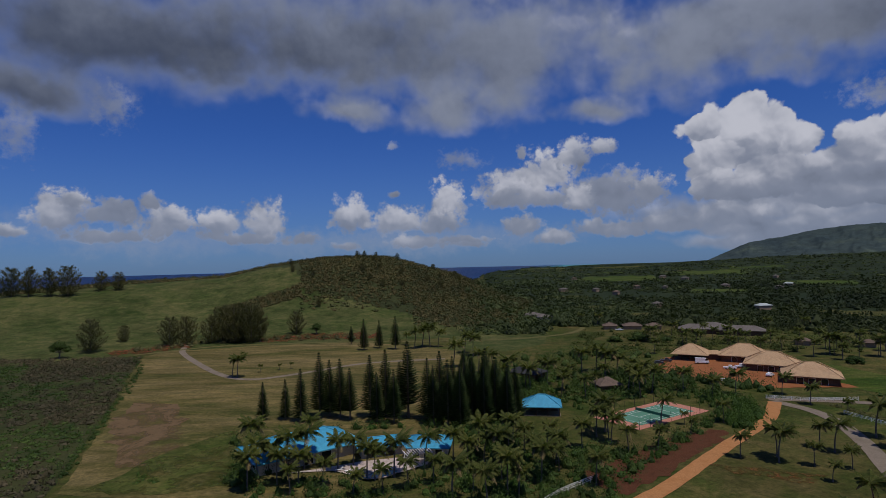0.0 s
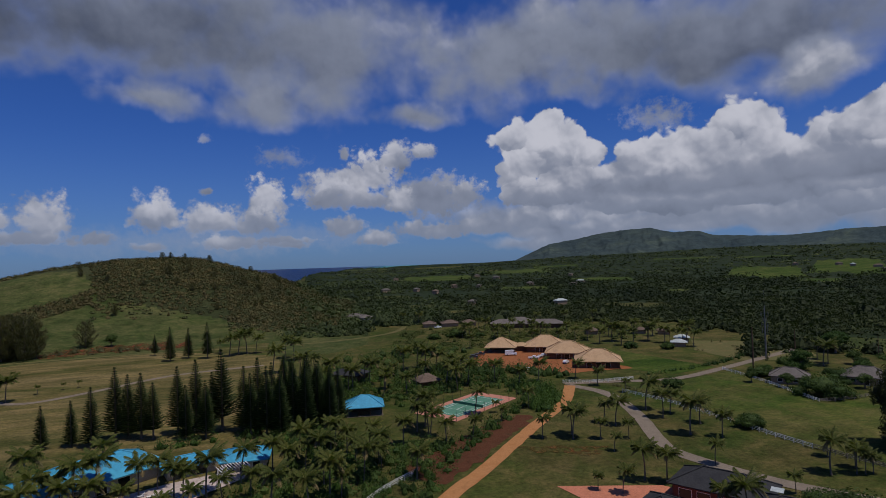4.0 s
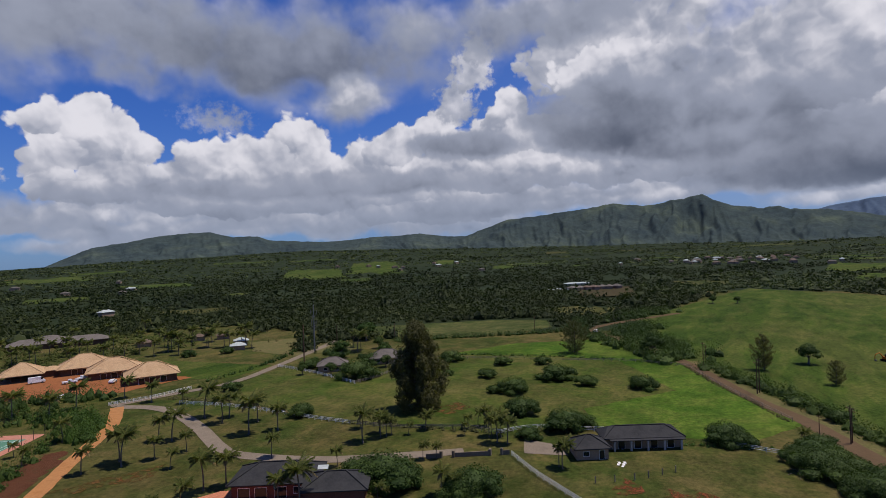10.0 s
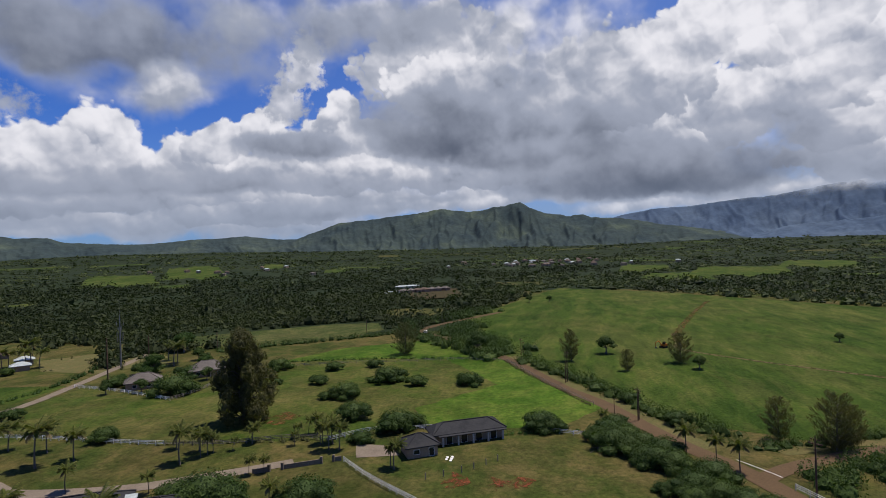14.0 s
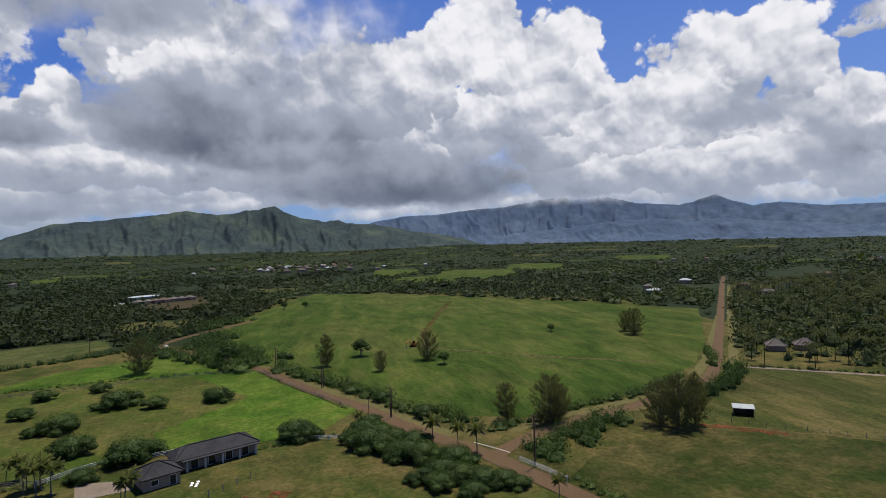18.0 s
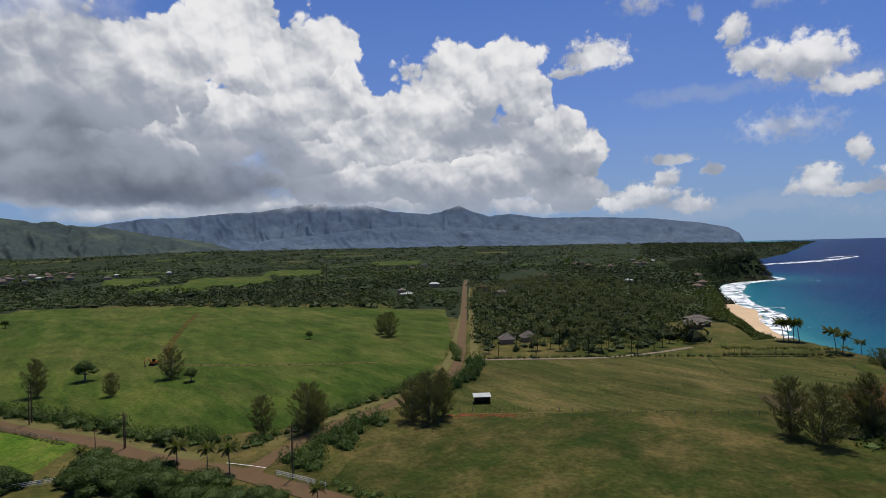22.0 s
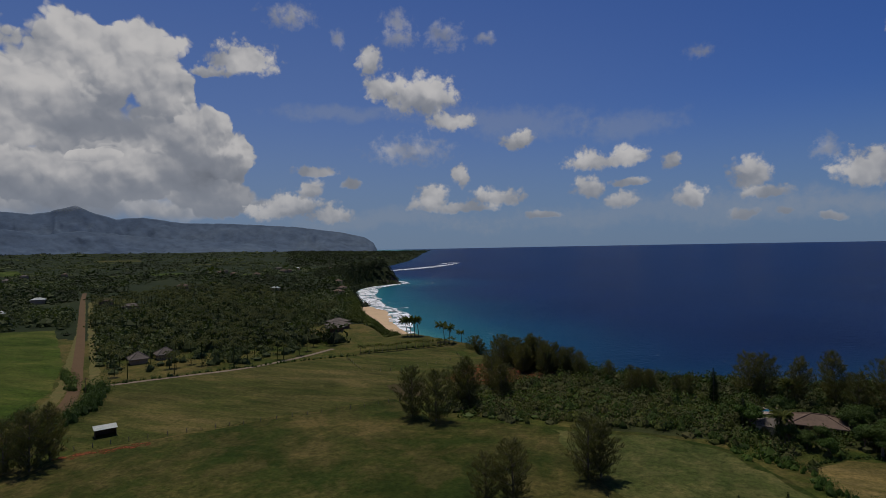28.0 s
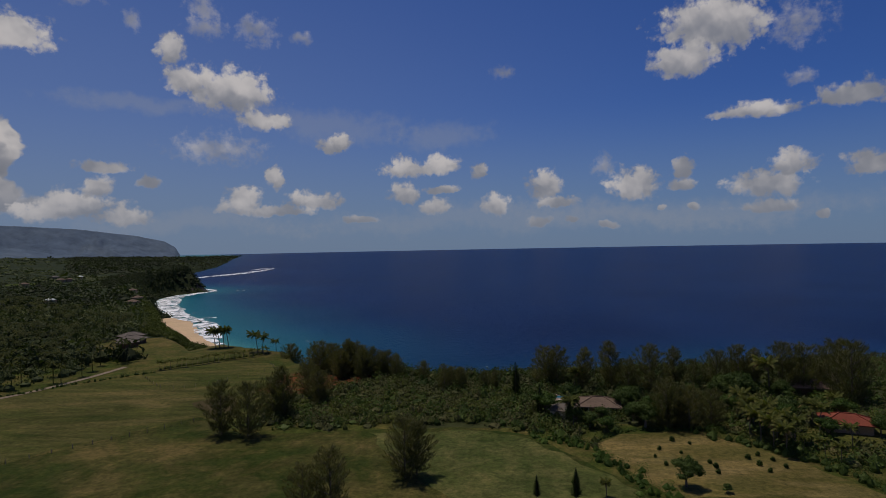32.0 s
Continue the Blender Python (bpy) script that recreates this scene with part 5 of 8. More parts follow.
PALMS += [(67.6, 256.6, 12.8), (52.7, 242.3, 6.8), (80.0, 139.0, 9.5), (86.7, 136.1, 6.0), (97.7, 145.1, 9.0), (96.2, 148.7, 7.5), (94.0, 133.8, 5.5), (84.4, 126.4, 4.8), (116.4, 156.0, 11.2), (115.3, 146.4, 9.2), (120.2, 149.2, 7.8), (111.0, 129.8, 11.5), (120.5, 136.7, 8.0), (116.9, 124.5, 7.8), (79.5, 107.8, 8.8), (83.1, 104.9, 8.0)]
PALMS += [(99.9, 108.8, 6.2), (70.8, 103.4, 6.2), (67.2, 107.1, 4.0), (80.2, 86.1, 7.5), (82.3, 82.6, 9.8), (118.5, 95.1, 9.2), (123.9, 93.4, 6.8), (125.6, 92.7, 5.5), (134.4, 85.6, 4.8), (129.1, 87.7, 3.5), (143.5, 73.8, 5.0), (135.2, 73.7, 3.8), (133.5, 63.3, 7.5), (133.6, 60.4, 7.0), (136.4, 67.0, 5.2), (124.4, 43.7, 5.5)]
PALMS += [(115.2, 74.4, 4.5), (116.9, 71.6, 4.0), (102.9, 90.5, 4.8), (92.8, 81.0, 3.8), (92.6, 71.0, 3.5), (93.6, 69.7, 2.5), (99.0, 59.6, 6.2), (100.4, 57.2, 5.0), (121.4, 191.3, 7.5), (124.5, 178.1, 5.2), (215.6, 255.5, 9.8), (226.8, 183.5, 11.5), (216.5, 266.6, 8.2), (123.5, 42.6, 6.8), (135.3, 86.0, 5.5), (160.2, -4.7, 4.8)]
PALMS += [(139.6, -22.4, 8.0), (137.4, -28.3, 6.5), (132.2, -31.8, 7.5), (104.5, -41.1, 5.0), (-27.4, -158.0, 8.5), (-36.1, -196.5, 6.8), (-90.0, -156.1, 7.5), (-89.4, -151.6, 7.8), (-101.1, -163.9, 7.0), (-74.4, -156.0, 6.8), (-74.8, -151.2, 6.5), (-74.2, -143.3, 5.5), (-80.2, -147.3, 5.0), (-76.5, -136.1, 4.5), (-79.6, -133.1, 5.0), (-81.0, -129.8, 5.0)]
PALMS += [(-90.1, -140.2, 6.0), (-74.7, -139.5, 5.0), (-25.7, -112.7, 3.8), (-95.7, -189.4, 12.2), (130.7, -284.4, 10.2), (129.3, -286.2, 10.8), (127.0, -286.1, 10.2), (125.0, -287.0, 10.8), (104.7, -273.4, 10.2), (101.2, -270.4, 9.5), (97.5, -279.3, 6.8), (-43.3, 139.0, 8.5), (-39.4, 132.4, 8.8), (-34.2, 131.6, 8.8), (-28.5, 130.8, 7.0), (-14.2, 125.6, 6.8)]
PALMS += [(-8.9, 128.2, 7.5), (-3.3, 130.7, 7.0), (4.8, 140.2, 8.2), (9.1, 143.2, 7.8), (12.3, 132.2, 7.8), (5.4, 126.3, 6.2), (26.7, 153.9, 7.5), (19.0, 165.5, 6.5), (26.4, 136.8, 6.8), (46.3, 146.9, 8.0), (44.5, 156.2, 8.5), (35.8, 153.0, 8.2), (14.9, 122.2, 7.2), (-37.5, 159.1, 9.2), (69.7, 205.8, 10.2), (76.9, 214.1, 10.8)]
PALMS += [(68.7, 215.8, 10.8), (40.9, 231.1, 11.5), (32.5, 222.1, 11.0), (25.0, 234.4, 12.8), (20.6, 224.5, 11.0), (42.5, 211.0, 9.5), (180.2, 280.3, 9.8), (191.4, 285.1, 11.8), (195.6, 282.2, 10.8), (200.4, 277.5, 8.5), (209.6, 275.8, 11.2), (213.0, 266.7, 10.0), (221.8, 259.4, 13.2), (216.9, 249.0, 9.5), (181.6, 295.0, 8.5), (169.3, 338.8, 7.5)]
PALMS += [(104.8, 439.9, 9.5), (115.1, 430.1, 10.2), (237.3, 194.7, 8.5), (233.4, 186.6, 9.5), (127.1, 96.1, 6.5), (127.9, 103.4, 6.0), (127.3, 92.2, 4.5), (143.7, 71.2, 5.8), (140.3, 75.3, 4.2), (137.7, 64.1, 7.0), (137.6, 66.9, 6.2), (-70.3, -148.8, 8.5), (-71.1, -144.9, 8.5), (-71.6, -139.9, 8.5), (-72.0, -135.0, 8.0), (-75.6, -157.8, 8.0)]
PALMS += [(-76.4, -151.6, 8.8), (-76.9, -145.5, 8.2), (-77.0, -140.6, 8.0), (-74.9, -162.7, 8.8), (-34.8, -197.8, 7.0), (-36.7, -196.4, 7.8)]
BUSHS = []
BUSHS += [(130.6, 128.6, 5.5), (144.8, 178.2, 4.8), (199.8, 97.7, 4.8), (204.6, 101.9, 3.2), (182.2, 79.6, 7.5), (179.4, 85.5, 3.8), (159.3, 67.2, 7.0), (205.9, 72.5, 8.2), (212.0, 70.5, 5.2), (231.1, 87.0, 4.8), (223.7, 102.3, 5.2), (223.3, 127.6, 7.0), (201.5, 59.4, 5.2), (204.0, 40.7, 6.5), (151.0, 50.7, 7.8), (154.3, 47.3, 5.2)]
BUSHS += [(156.7, 11.8, 6.8), (155.9, 9.1, 5.5), (100.3, 75.2, 8.8), (98.9, 80.4, 7.0), (99.8, 70.4, 7.2), (103.3, 54.3, 7.5), (101.0, 56.2, 6.2), (179.9, 146.0, 10.2), (210.3, 182.7, 8.2), (206.2, 158.8, 7.2), (139.8, 57.0, 4.2), (197.8, 114.5, 3.2), (146.6, -5.6, 5.8), (142.2, -9.6, 6.2), (134.1, -15.5, 6.2), (144.4, -6.9, 7.2)]
BUSHS += [(149.8, -2.8, 4.5), (132.6, -18.6, 6.0), (121.4, -21.0, 6.0), (118.4, -25.1, 5.2), (115.3, -28.9, 5.0), (114.1, -33.0, 4.5), (116.0, -20.0, 4.5), (110.5, -25.5, 4.2), (112.2, -35.7, 3.5), (120.0, -15.5, 3.5), (187.3, 179.1, 6.0), (188.3, 170.6, 6.0), (200.9, 249.2, 4.8), (186.7, 261.3, 4.8), (129.9, 339.6, 5.2), (118.7, 350.1, 7.2)]
BUSHS += [(103.2, 347.6, 5.2), (186.6, -13.5, 4.6), (165.5, -24.5, 5.2), (153.4, -6.0, 6.2), (145.0, -13.0, 5.6), (140.5, -18.0, 6.0), (127.5, -25.5, 6.2), (160.5, -8.0, 5.0), (148.5, -9.5, 6.4), (136.0, -13.0, 5.2)]
TREES = []
TREES += [(266.1, 48.0, 11.2), (267.1, -10.3, 9.2), (236.8, -43.8, 6.2), (506.8, 26.6, 6.5), (502.6, 43.9, 7.5), (551.1, 63.4, 7.8), (302.3, -117.1, 5.2), (155.6, 13.3, 2.8), (259.1, 203.1, 11.5), (-223.3, 331.7, 11.5), (-91.4, 408.1, 8.8), (-44.2, -170.4, 8.2), (-80.6, -177.2, 11.0), (-76.9, -179.9, 9.5), (-87.6, -163.3, 7.0), (-82.9, -165.8, 5.5)]
TREES += [(-46.2, -155.7, 8.2), (-45.2, -162.6, 5.5), (-34.8, -151.1, 4.8), (-31.3, -155.1, 5.2), (-42.9, -117.7, 6.8), (-20.7, -165.3, 8.0), (-49.9, -115.0, 2.2), (208.2, 178.8, 10.2), (264.9, 207.2, 10.8)]
CASUARINAS = []
CASUARINAS += [(151.8, 98.9, 27.8), (259.9, 81.8, 15.8), (249.0, 4.6, 13.5), (232.1, -16.7, 8.5), (249.1, -38.9, 12.8), (155.6, -46.4, 10.8), (149.9, -56.9, 13.8), (151.8, -60.6, 10.5), (135.7, -87.3, 13.5), (140.0, -84.4, 12.2), (137.9, -93.6, 14.0), (159.3, -100.6, 8.2), (278.0, -154.5, 14.2), (290.1, -155.7, 11.5), (68.2, -150.9, 14.8), (60.5, -149.7, 14.8)]
CASUARINAS += [(56.0, -166.9, 15.2), (60.5, -169.7, 12.0), (55.6, -189.7, 11.5), (48.8, -178.8, 11.8), (27.6, -107.7, 12.0), (32.4, -105.2, 9.8), (15.1, -122.3, 13.5), (12.7, -123.7, 11.8), (83.7, -259.3, 11.8), (68.0, -245.9, 9.5), (58.6, -233.6, 10.5), (48.1, -223.4, 12.8), (41.5, -218.5, 11.0), (34.9, -218.6, 8.8), (28.7, -213.3, 7.5), (50.5, -218.7, 11.0)]
CASUARINAS += [(-25.8, -204.4, 14.0), (-29.9, -204.8, 13.8), (-37.1, -196.4, 14.2), (-47.5, -197.2, 16.2), (-51.1, -189.9, 12.0), (-58.3, -190.0, 16.5), (-67.7, -196.7, 13.8), (-74.6, -196.4, 10.2), (-82.3, -196.7, 13.5), (-89.6, -196.8, 14.8), (-94.1, -197.0, 13.2), (-100.0, -189.5, 17.0), (-106.7, -189.3, 16.5), (-116.9, -189.3, 17.8), (-113.7, -176.7, 20.0), (-52.1, -156.0, 13.5)]
CASUARINAS += [(-57.6, -155.3, 12.0), (-63.7, -156.2, 10.5), (9.8, -196.5, 7.5), (4.0, -196.7, 7.8), (-3.8, -196.7, 6.8), (-7.6, -196.6, 6.8), (-331.1, 503.5, 27.2), (-345.3, 502.4, 24.8), (-364.9, 502.1, 26.2), (-381.1, 503.8, 26.5), (-315.1, 526.7, 18.2), (-299.9, 527.4, 17.2), (-149.1, 385.3, 24.8), (-135.6, 384.8, 26.5), (-124.1, 384.4, 22.8), (-179.0, 372.3, 19.0)]
CASUARINAS += [(-169.9, 376.5, 19.2), (-216.3, 349.5, 20.8), (-105.7, 408.8, 17.0), (-154.5, 379.8, 18.8), (-140.0, 381.1, 27.0), (-128.6, 380.8, 25.2), (-214.6, 383.5, 11.2), (61.5, -227.6, 13.0), (55.5, -224.9, 12.2), (50.8, -227.1, 13.2), (47.0, -223.7, 13.0), (43.6, -221.2, 12.0), (40.0, -222.9, 10.8), (36.0, -221.6, 9.8), (32.6, -220.0, 10.0), (29.1, -217.4, 9.0)]
CASUARINAS += [(50.5, -216.6, 11.0), (41.5, -215.4, 11.0), (82.2, -261.9, 11.0), (62.9, -215.5, 8.5), (48.8, -183.1, 10.2), (7.6, -198.6, 8.0), (4.4, -202.8, 6.8), (11.2, -215.0, 5.5), (18.2, -211.4, 7.5)]
SHRUBS = []
SHRUBS += [(-49.4, -144.8, 1.8), (-52.8, -142.5, 1.2), (-44.3, -138.7, 1.5), (-41.8, -133.9, 1.2), (-42.7, -129.1, 1.5), (-48.5, -136.2, 1.2), (-48.9, -132.7, 1.5), (-49.2, -129.2, 1.5), (-49.2, -126.8, 1.5), (-52.6, -130.1, 1.5), (-52.9, -127.6, 1.8), (-52.1, -124.5, 1.5), (-62.2, -132.8, 1.8), (-65.4, -134.8, 1.5), (-62.9, -128.9, 1.8), (-63.3, -125.2, 1.5)]
SHRUBS += [(-67.1, -131.6, 1.5), (-67.9, -127.6, 1.5), (-34.7, -121.5, 1.8), (-20.4, -119.3, 1.2)]
POLES = []
POLES += [(245.7, 25.6, 10.5), (210.0, 6.2, 11.0), (165.3, -8.1, 7.0), (167.0, -14.5, 9.5), (131.4, -45.9, 9.0), (168.1, -14.9, 8.5), (121.4, -42.4, 11.5), (194.0, 182.5, 31.5), (191.8, 186.2, 18.5), (228.8, 198.5, 13.5), (265.5, 187.7, 9.8), (319.0, 124.3, 9.0), (323.0, 116.6, 5.5), (249.8, 25.1, 8.5), (212.1, 5.6, 11.5), (185.6, -138.6, 6.8)]

rng = np.random.default_rng(11)
palms = [make_palm(s, l, f, w) for s, l, f, w in ((1, 0.5, 26, (0.5, -0.3, 0)), (2, -0.7, 24, (0.6, -0.2, 0)), (3, 0.2, 28, (0.4, -0.4, 0)), (4, 1.1, 23, (0.7, -0.3, 0)))]
for x, y, h in PALMS:
    stand(palms[rng.integers(4)], x, y, rng.uniform(-0.6, 0.6), h / 10.2)
pines = [make_pine(s, b) for s, b in ((1, 0.05), (2, 0.1), (3, 0.16))]
for x, y, h in PINES:
    stand(pines[rng.integers(3)], x, y, rng.uniform(0, 6), h / 20)
casuarinas = [make_casuarina(s, w, None, m, l, 0.0, k) for s, w, m, l, k in ((1, 0.42, 84, 0.08, 1.0), (2, 0.48, 96, 0.05, 1.15), (3, 0.36, 80, 0.1, 0.85), (4, 0.45, 90, 0.06, 1.05))]
weeping = make_weeping(9)
for n, (x, y, h) in enumerate(CASUARINAS):
    if h > 27 and y > 0 and x > 100:
        stand(weeping, x, y, 0.4, h / 12.0)
    else:
        stand(casuarinas[rng.integers(4)], x, y, rng.uniform(0, 6), h / 12.3)
bushes = [make_bush(s, LEAF_BUSH) for s in (1, 2, 3)]
for x, y, h in BUSHS:
    stand(bushes[rng.integers(3)], x, y, rng.uniform(0, 6), h / 5)
trees = [make_tree(s, m) for s, m in ((1, LEAF_BUSH), (2, LEAF_BRIGHT), (3, LEAF_BUSH))]
for x, y, h in TREES:
    stand(trees[rng.integers(3)], x, y, rng.uniform(0, 6), h / 7.9)
shrub = make_bush(21, LEAF_BUSH, "shrub", "small dark clipped shrub on the dry plot", "shrub", "shrubs on the plot", 400, 0.5, 0.42)
for x, y, h in SHRUBS:
    stand(shrub, x, y, rng.uniform(0, 6), h / 5)
GARDEN_PALMS = [(8, 118), (14, 124), (2, 122), (20, 132), (12, 140), (26, 142), (8, 150), (16, 158), (-52, 150), (44, 160), (50, 206), (56, 214), (70, 216), (46, 222), (30, 226), (24, 214), (40, 238), (62, 232), (78, 224), (88, 214), (76, 236)]
GARDEN_PALMS += [(92, 200), (12, 206), (18, 218), (8, 194), (110, 300), (160, 292), (176, 300), (196, 288), (210, 280), (188, 272), (166, 318), (140, 330), (122, 344), (204, 300), (224, 290), (238, 276)]
for x, y in GARDEN_PALMS:
    stand(palms[rng.integers(4)], x + rng.uniform(-1.5, 1.5), y + rng.uniform(-1.5, 1.5), rng.uniform(-0.6, 0.6), rng.uniform(0.8, 1.1))
SHADE_TREES = [(180, 160, 6), (196, 172, 7), (202, 148, 6), (220, 162, 7), (205, 164, 5), (216, 146, 5), (176, 172, 5), (228, 168, 7), (190, 178, 5), (240, 180, 7), (-28, -158, 6), (-44, -160, 6), (-48, -176, 7), (-30, -180, 7)]
SHADE_TREES += [(-22, -174, 6), (-52, -166, 7), (-36, -162, 4.5), (-88, -146, 6), (-102, -148, 6), (-100, -160, 7), (-84, -158, 6), (-96, -182, 7), (-118, -182, 7), (-66, -178, 7), (-74, -168, 6), (-128, -160, 7)]
for x, y, h in SHADE_TREES:
    stand(trees[rng.integers(3)], x, y, rng.uniform(0, 6), h / 7.9)
for k in range(34):
    a, r = radians(rng.uniform(-15, 5)), rng.uniform(500, 655)
    stand(casuarinas[rng.integers(4)], r * math.sin(a), r * math.cos(a), rng.uniform(0, 6), rng.uniform(0.45, 0.8))
for k in range(22):
    stand(palms[rng.integers(4)], rng.uniform(120, 240), rng.uniform(295, 385), rng.uniform(-0.6, 0.6), rng.uniform(0.7, 1.0))
for ob in (*palms, *pines, *casuarinas, weeping, *bushes, *trees, shrub):
    drop(ob)


# ---- woods, hedges and scrub ----
def inside(x, y, corners):
    res = np.zeros(np.shape(x), bool)
    for (ax, ay), (bx, by) in zip(corners, corners[1:] + corners[:1]):
        res ^= ((ay > y) != (by > y)) & (x < (bx - ax) * (y - ay) / (by - ay + 1e-9) + ax)
    return res


def off_line(x, y, points):
    """Metres from a line through the points."""
    p, far = np.stack([x, y], -1), np.full(np.shape(x), 1e9)
    for a, b in zip(points, points[1:]):
        a, b = np.array(a, float), np.array(b, float)
        t = np.clip(((p - a) @ (b - a)) / ((b - a) @ (b - a)), 0, 1)
        far = np.minimum(far, np.linalg.norm(p - a - t[..., None] * (b - a), axis=-1))
    return far


def growth(name, x, y, wide, tall, material, label, leaves=14, leaf=0.5, seed=1, kind="stuff", category="", group="", wild=0.9):
    """Many plants at the places given, as one object: lumpy cores under tufts of leaves, wide and tall in metres."""
    rng, n = np.random.default_rng(seed), len(x)
    foot = np.column_stack([x, y, ground_z(x, y) - 0.1])
    size = np.column_stack([wide * 0.5, wide * 0.5, tall])
    dome = ICO_V * [1, 1, 1]
    dome[:, 2] = np.clip(dome[:, 2], 0.0, 1.0)
    cores = (foot[:, None] + dome[None] * size[:, None] * 0.68 * rng.uniform(0.7, 1.1, (n, len(ICO_V), 1))).reshape(-1, 3)
    tris = (ICO_F[None] + np.arange(n)[:, None, None] * len(ICO_V)).reshape(-1, 3)
    k, a = np.repeat(np.arange(n), leaves), rng.uniform(0, 6.283, n * leaves)
    up = rng.uniform(0.04, 1, len(k)) ** 0.8
    out = np.sqrt(1 - up ** 2.4)
    d = np.column_stack([np.cos(a) * out, np.sin(a) * out, up])
    p = foot[k] + d * size[k] * rng.uniform(0.78, 1.14, (len(k), 1))
    v, q = quads_at(p, d + rng.normal(0, wild, d.shape) + [0, 0, 0.2], leaf * wide[k] * rng.uniform(0.5, 1.2, len(k)), rng, 1.15)
    return linked(name, mesh_of(name, np.vstack([cores, v]), q + len(cores), tris, False), material, kind=kind, label=label, category=category, group=group)


def along(points, gap, spread, seed):
    """Scattered places along a line."""
    rng = np.random.default_rng(seed)
    line = catmull(points, gap)
    line = line + rng.normal(0, spread, line.shape)
    return line[:, 0], line[:, 1]


def hedge(points, gap, spread, wide, tall, material, label, seed, name="hedge", leaves=150, leaf=0.068):
    x, y = along(points, gap, spread, seed)
    rng = np.random.default_rng(seed + 1)
    return growth(name, x, y, rng.uniform(0.7, 1.3, len(x)) * wide, rng.uniform(0.65, 1.25, len(x)) * tall, material, label, leaves, leaf, seed, "stuff", "hedge")


ROAD_MAIN = [(430, 60), (358, 92), (330, 92), (300, 66), (258, 36), (228, 20), (201, 6), (183, -6), (162, -16), (147, -24), (135, -32), (118, -40), (90, -52)]
ROAD_SIDE = [(130, -36), (136, -42), (143, -52), (151, -66), (157, -85), (170, -110), (187, -134), (244, -179), (340, -252), (526, -392), (640, -480)]
PASTURE = [(292, 256), (318, 240), (345, 200), (368, 170), (376, 136), (340, 118), (308, 130), (285, 160), (276, 215)]
FAR_MEADOW = [(640, 204), (684, 146), (540, 104), (515, 160)]
COVE_FIELD = [(128, -262), (150, -262), (178, -264), (208, -300), (196, -328), (166, -320)]
VALLEY = [(380, 84), (574, 48), (672, 26), (604, -70), (516, -144), (452, -196), (365, -252), (250, -180), (205, -145), (165, -98), (128, -38), (90, -52), (60, -30), (60, 100), (120, 200), (190, 205), (250, 215), (345, 120), (330, 92)]
GROVE_EDGE = [(196, -146), (168, -196), (140, -232), (120, -262), (85, -262), (55, -215), (50, -160), (-20, -158), (-40, -100), (60, -20), (140, -40)]
NORTH_SLOPE = [(-200, 335), (-102, 160), (-88, 120), (-70, 110), (120, 110), (125, 200), (190, 205), (200, 262), (150, 300), (100, 300), (90, 330), (60, 360), (20, 380), (-60, 380)]
OPEN = [PASTURE, FAR_MEADOW, COVE_FIELD, VALLEY, GROVE_EDGE, NORTH_SLOPE]
CLEARINGS = [  # centre bearing, distance, half width in degrees, half depth in metres
    (47, 1450, 2.8, 160), (53, 1700, 2.4, 190), (51, 1080, 1.6, 50), (60, 1900, 1.0, 90), (36, 590, 3.2, 26), (74, 445, 3.4, 36), (15, 620, 2.5, 22), (20, 545, 2.2, 14), (104, 1010, 3.8, 120), (99, 870, 3.2, 75), (110, 1250, 2.8, 110),
    (96, 1150, 2.2, 95), (120, 1600, 2.5, 60), (113, 880, 1.5, 25), (129, 640, 1.6, 26), (137, 560, 1.2, 18), (12, 800, 2.2, 26), (40, 820, 1.5, 18), (66, 1500, 1.2, 60), (26, 930, 2.6, 40), (33, 1250, 3.0, 60), (17, 1500, 3.5, 120), (25, 1900, 3.0, 120)]
rng = np.random.default_rng(23)
for k in range(34):
    CLEARINGS.append((float(rng.uniform(8, 138)), float(rng.uniform(1250, 3300)), float(rng.uniform(0.7, 2.6)), float(rng.uniform(14, 40))))
CLEARINGS += [(84, 760, 2.4, 30), (141, 1150, 1.3, 30), (133, 1300, 1.6, 40)]


def cleared(x, y):
    r, az = np.hypot(x, y), np.degrees(np.arctan2(x, y))
    free = np.zeros(np.shape(x), bool)
    for a, d, w, h in CLEARINGS:
        h = h * 0.7 * (1 + d / 900)
        free |= ((az - a) / w) ** 2 + ((r - d) / h) ** 2 < 1
    for corners in OPEN:
        free |= inside(x, y, corners)
    return free | (off_line(x, y, ROAD_SIDE) < 7) | (off_line(x, y, ROAD_MAIN) < 6)


for a, d, w, h in CLEARINGS:
    side, h = d * math.tan(radians(w)), h * 0.7 * (1 + d / 900)
    ax, ay = math.sin(radians(a)), math.cos(radians(a))
    ribbon("field", [(ax * d - ay * side, ay * d + ax * side), (ax * d, ay * d), (ax * d + ay * side, ay * d - ax * side)], h * 1.7, (LUSH, HILLGRASS, LUSH, GROUND)[int(d) % 4] if d > 800 else DRYFIELD, 0.25, "far green clearing among the woods", 0.25, gap=side / 6)

# the wooded plain, out to the mountains
rng = np.random.default_rng(5)
n = 33000
r = np.exp(rng.uniform(math.log(300), math.log(3900), n))
az = np.radians(rng.uniform(2, 160, n))
x, y = r * np.sin(az), r * np.cos(az)
deg = np.degrees(az)
keep = ~cleared(x, y) & (to_coast(x, y) > 16) & (ground_z(x, y) < 25 + 60 * step(1200, 2500, r)) & ((r > 395) | (deg > 45)) & ((r > 380) | (deg < 80) | (deg > 118)) & ((r > 262) | (deg > 118))
keep &= wobble(x, y, 60 + 0) + 0.6 * wobble(x + 400, y, 170) + rng.normal(0, 0.25, n) > -0.62
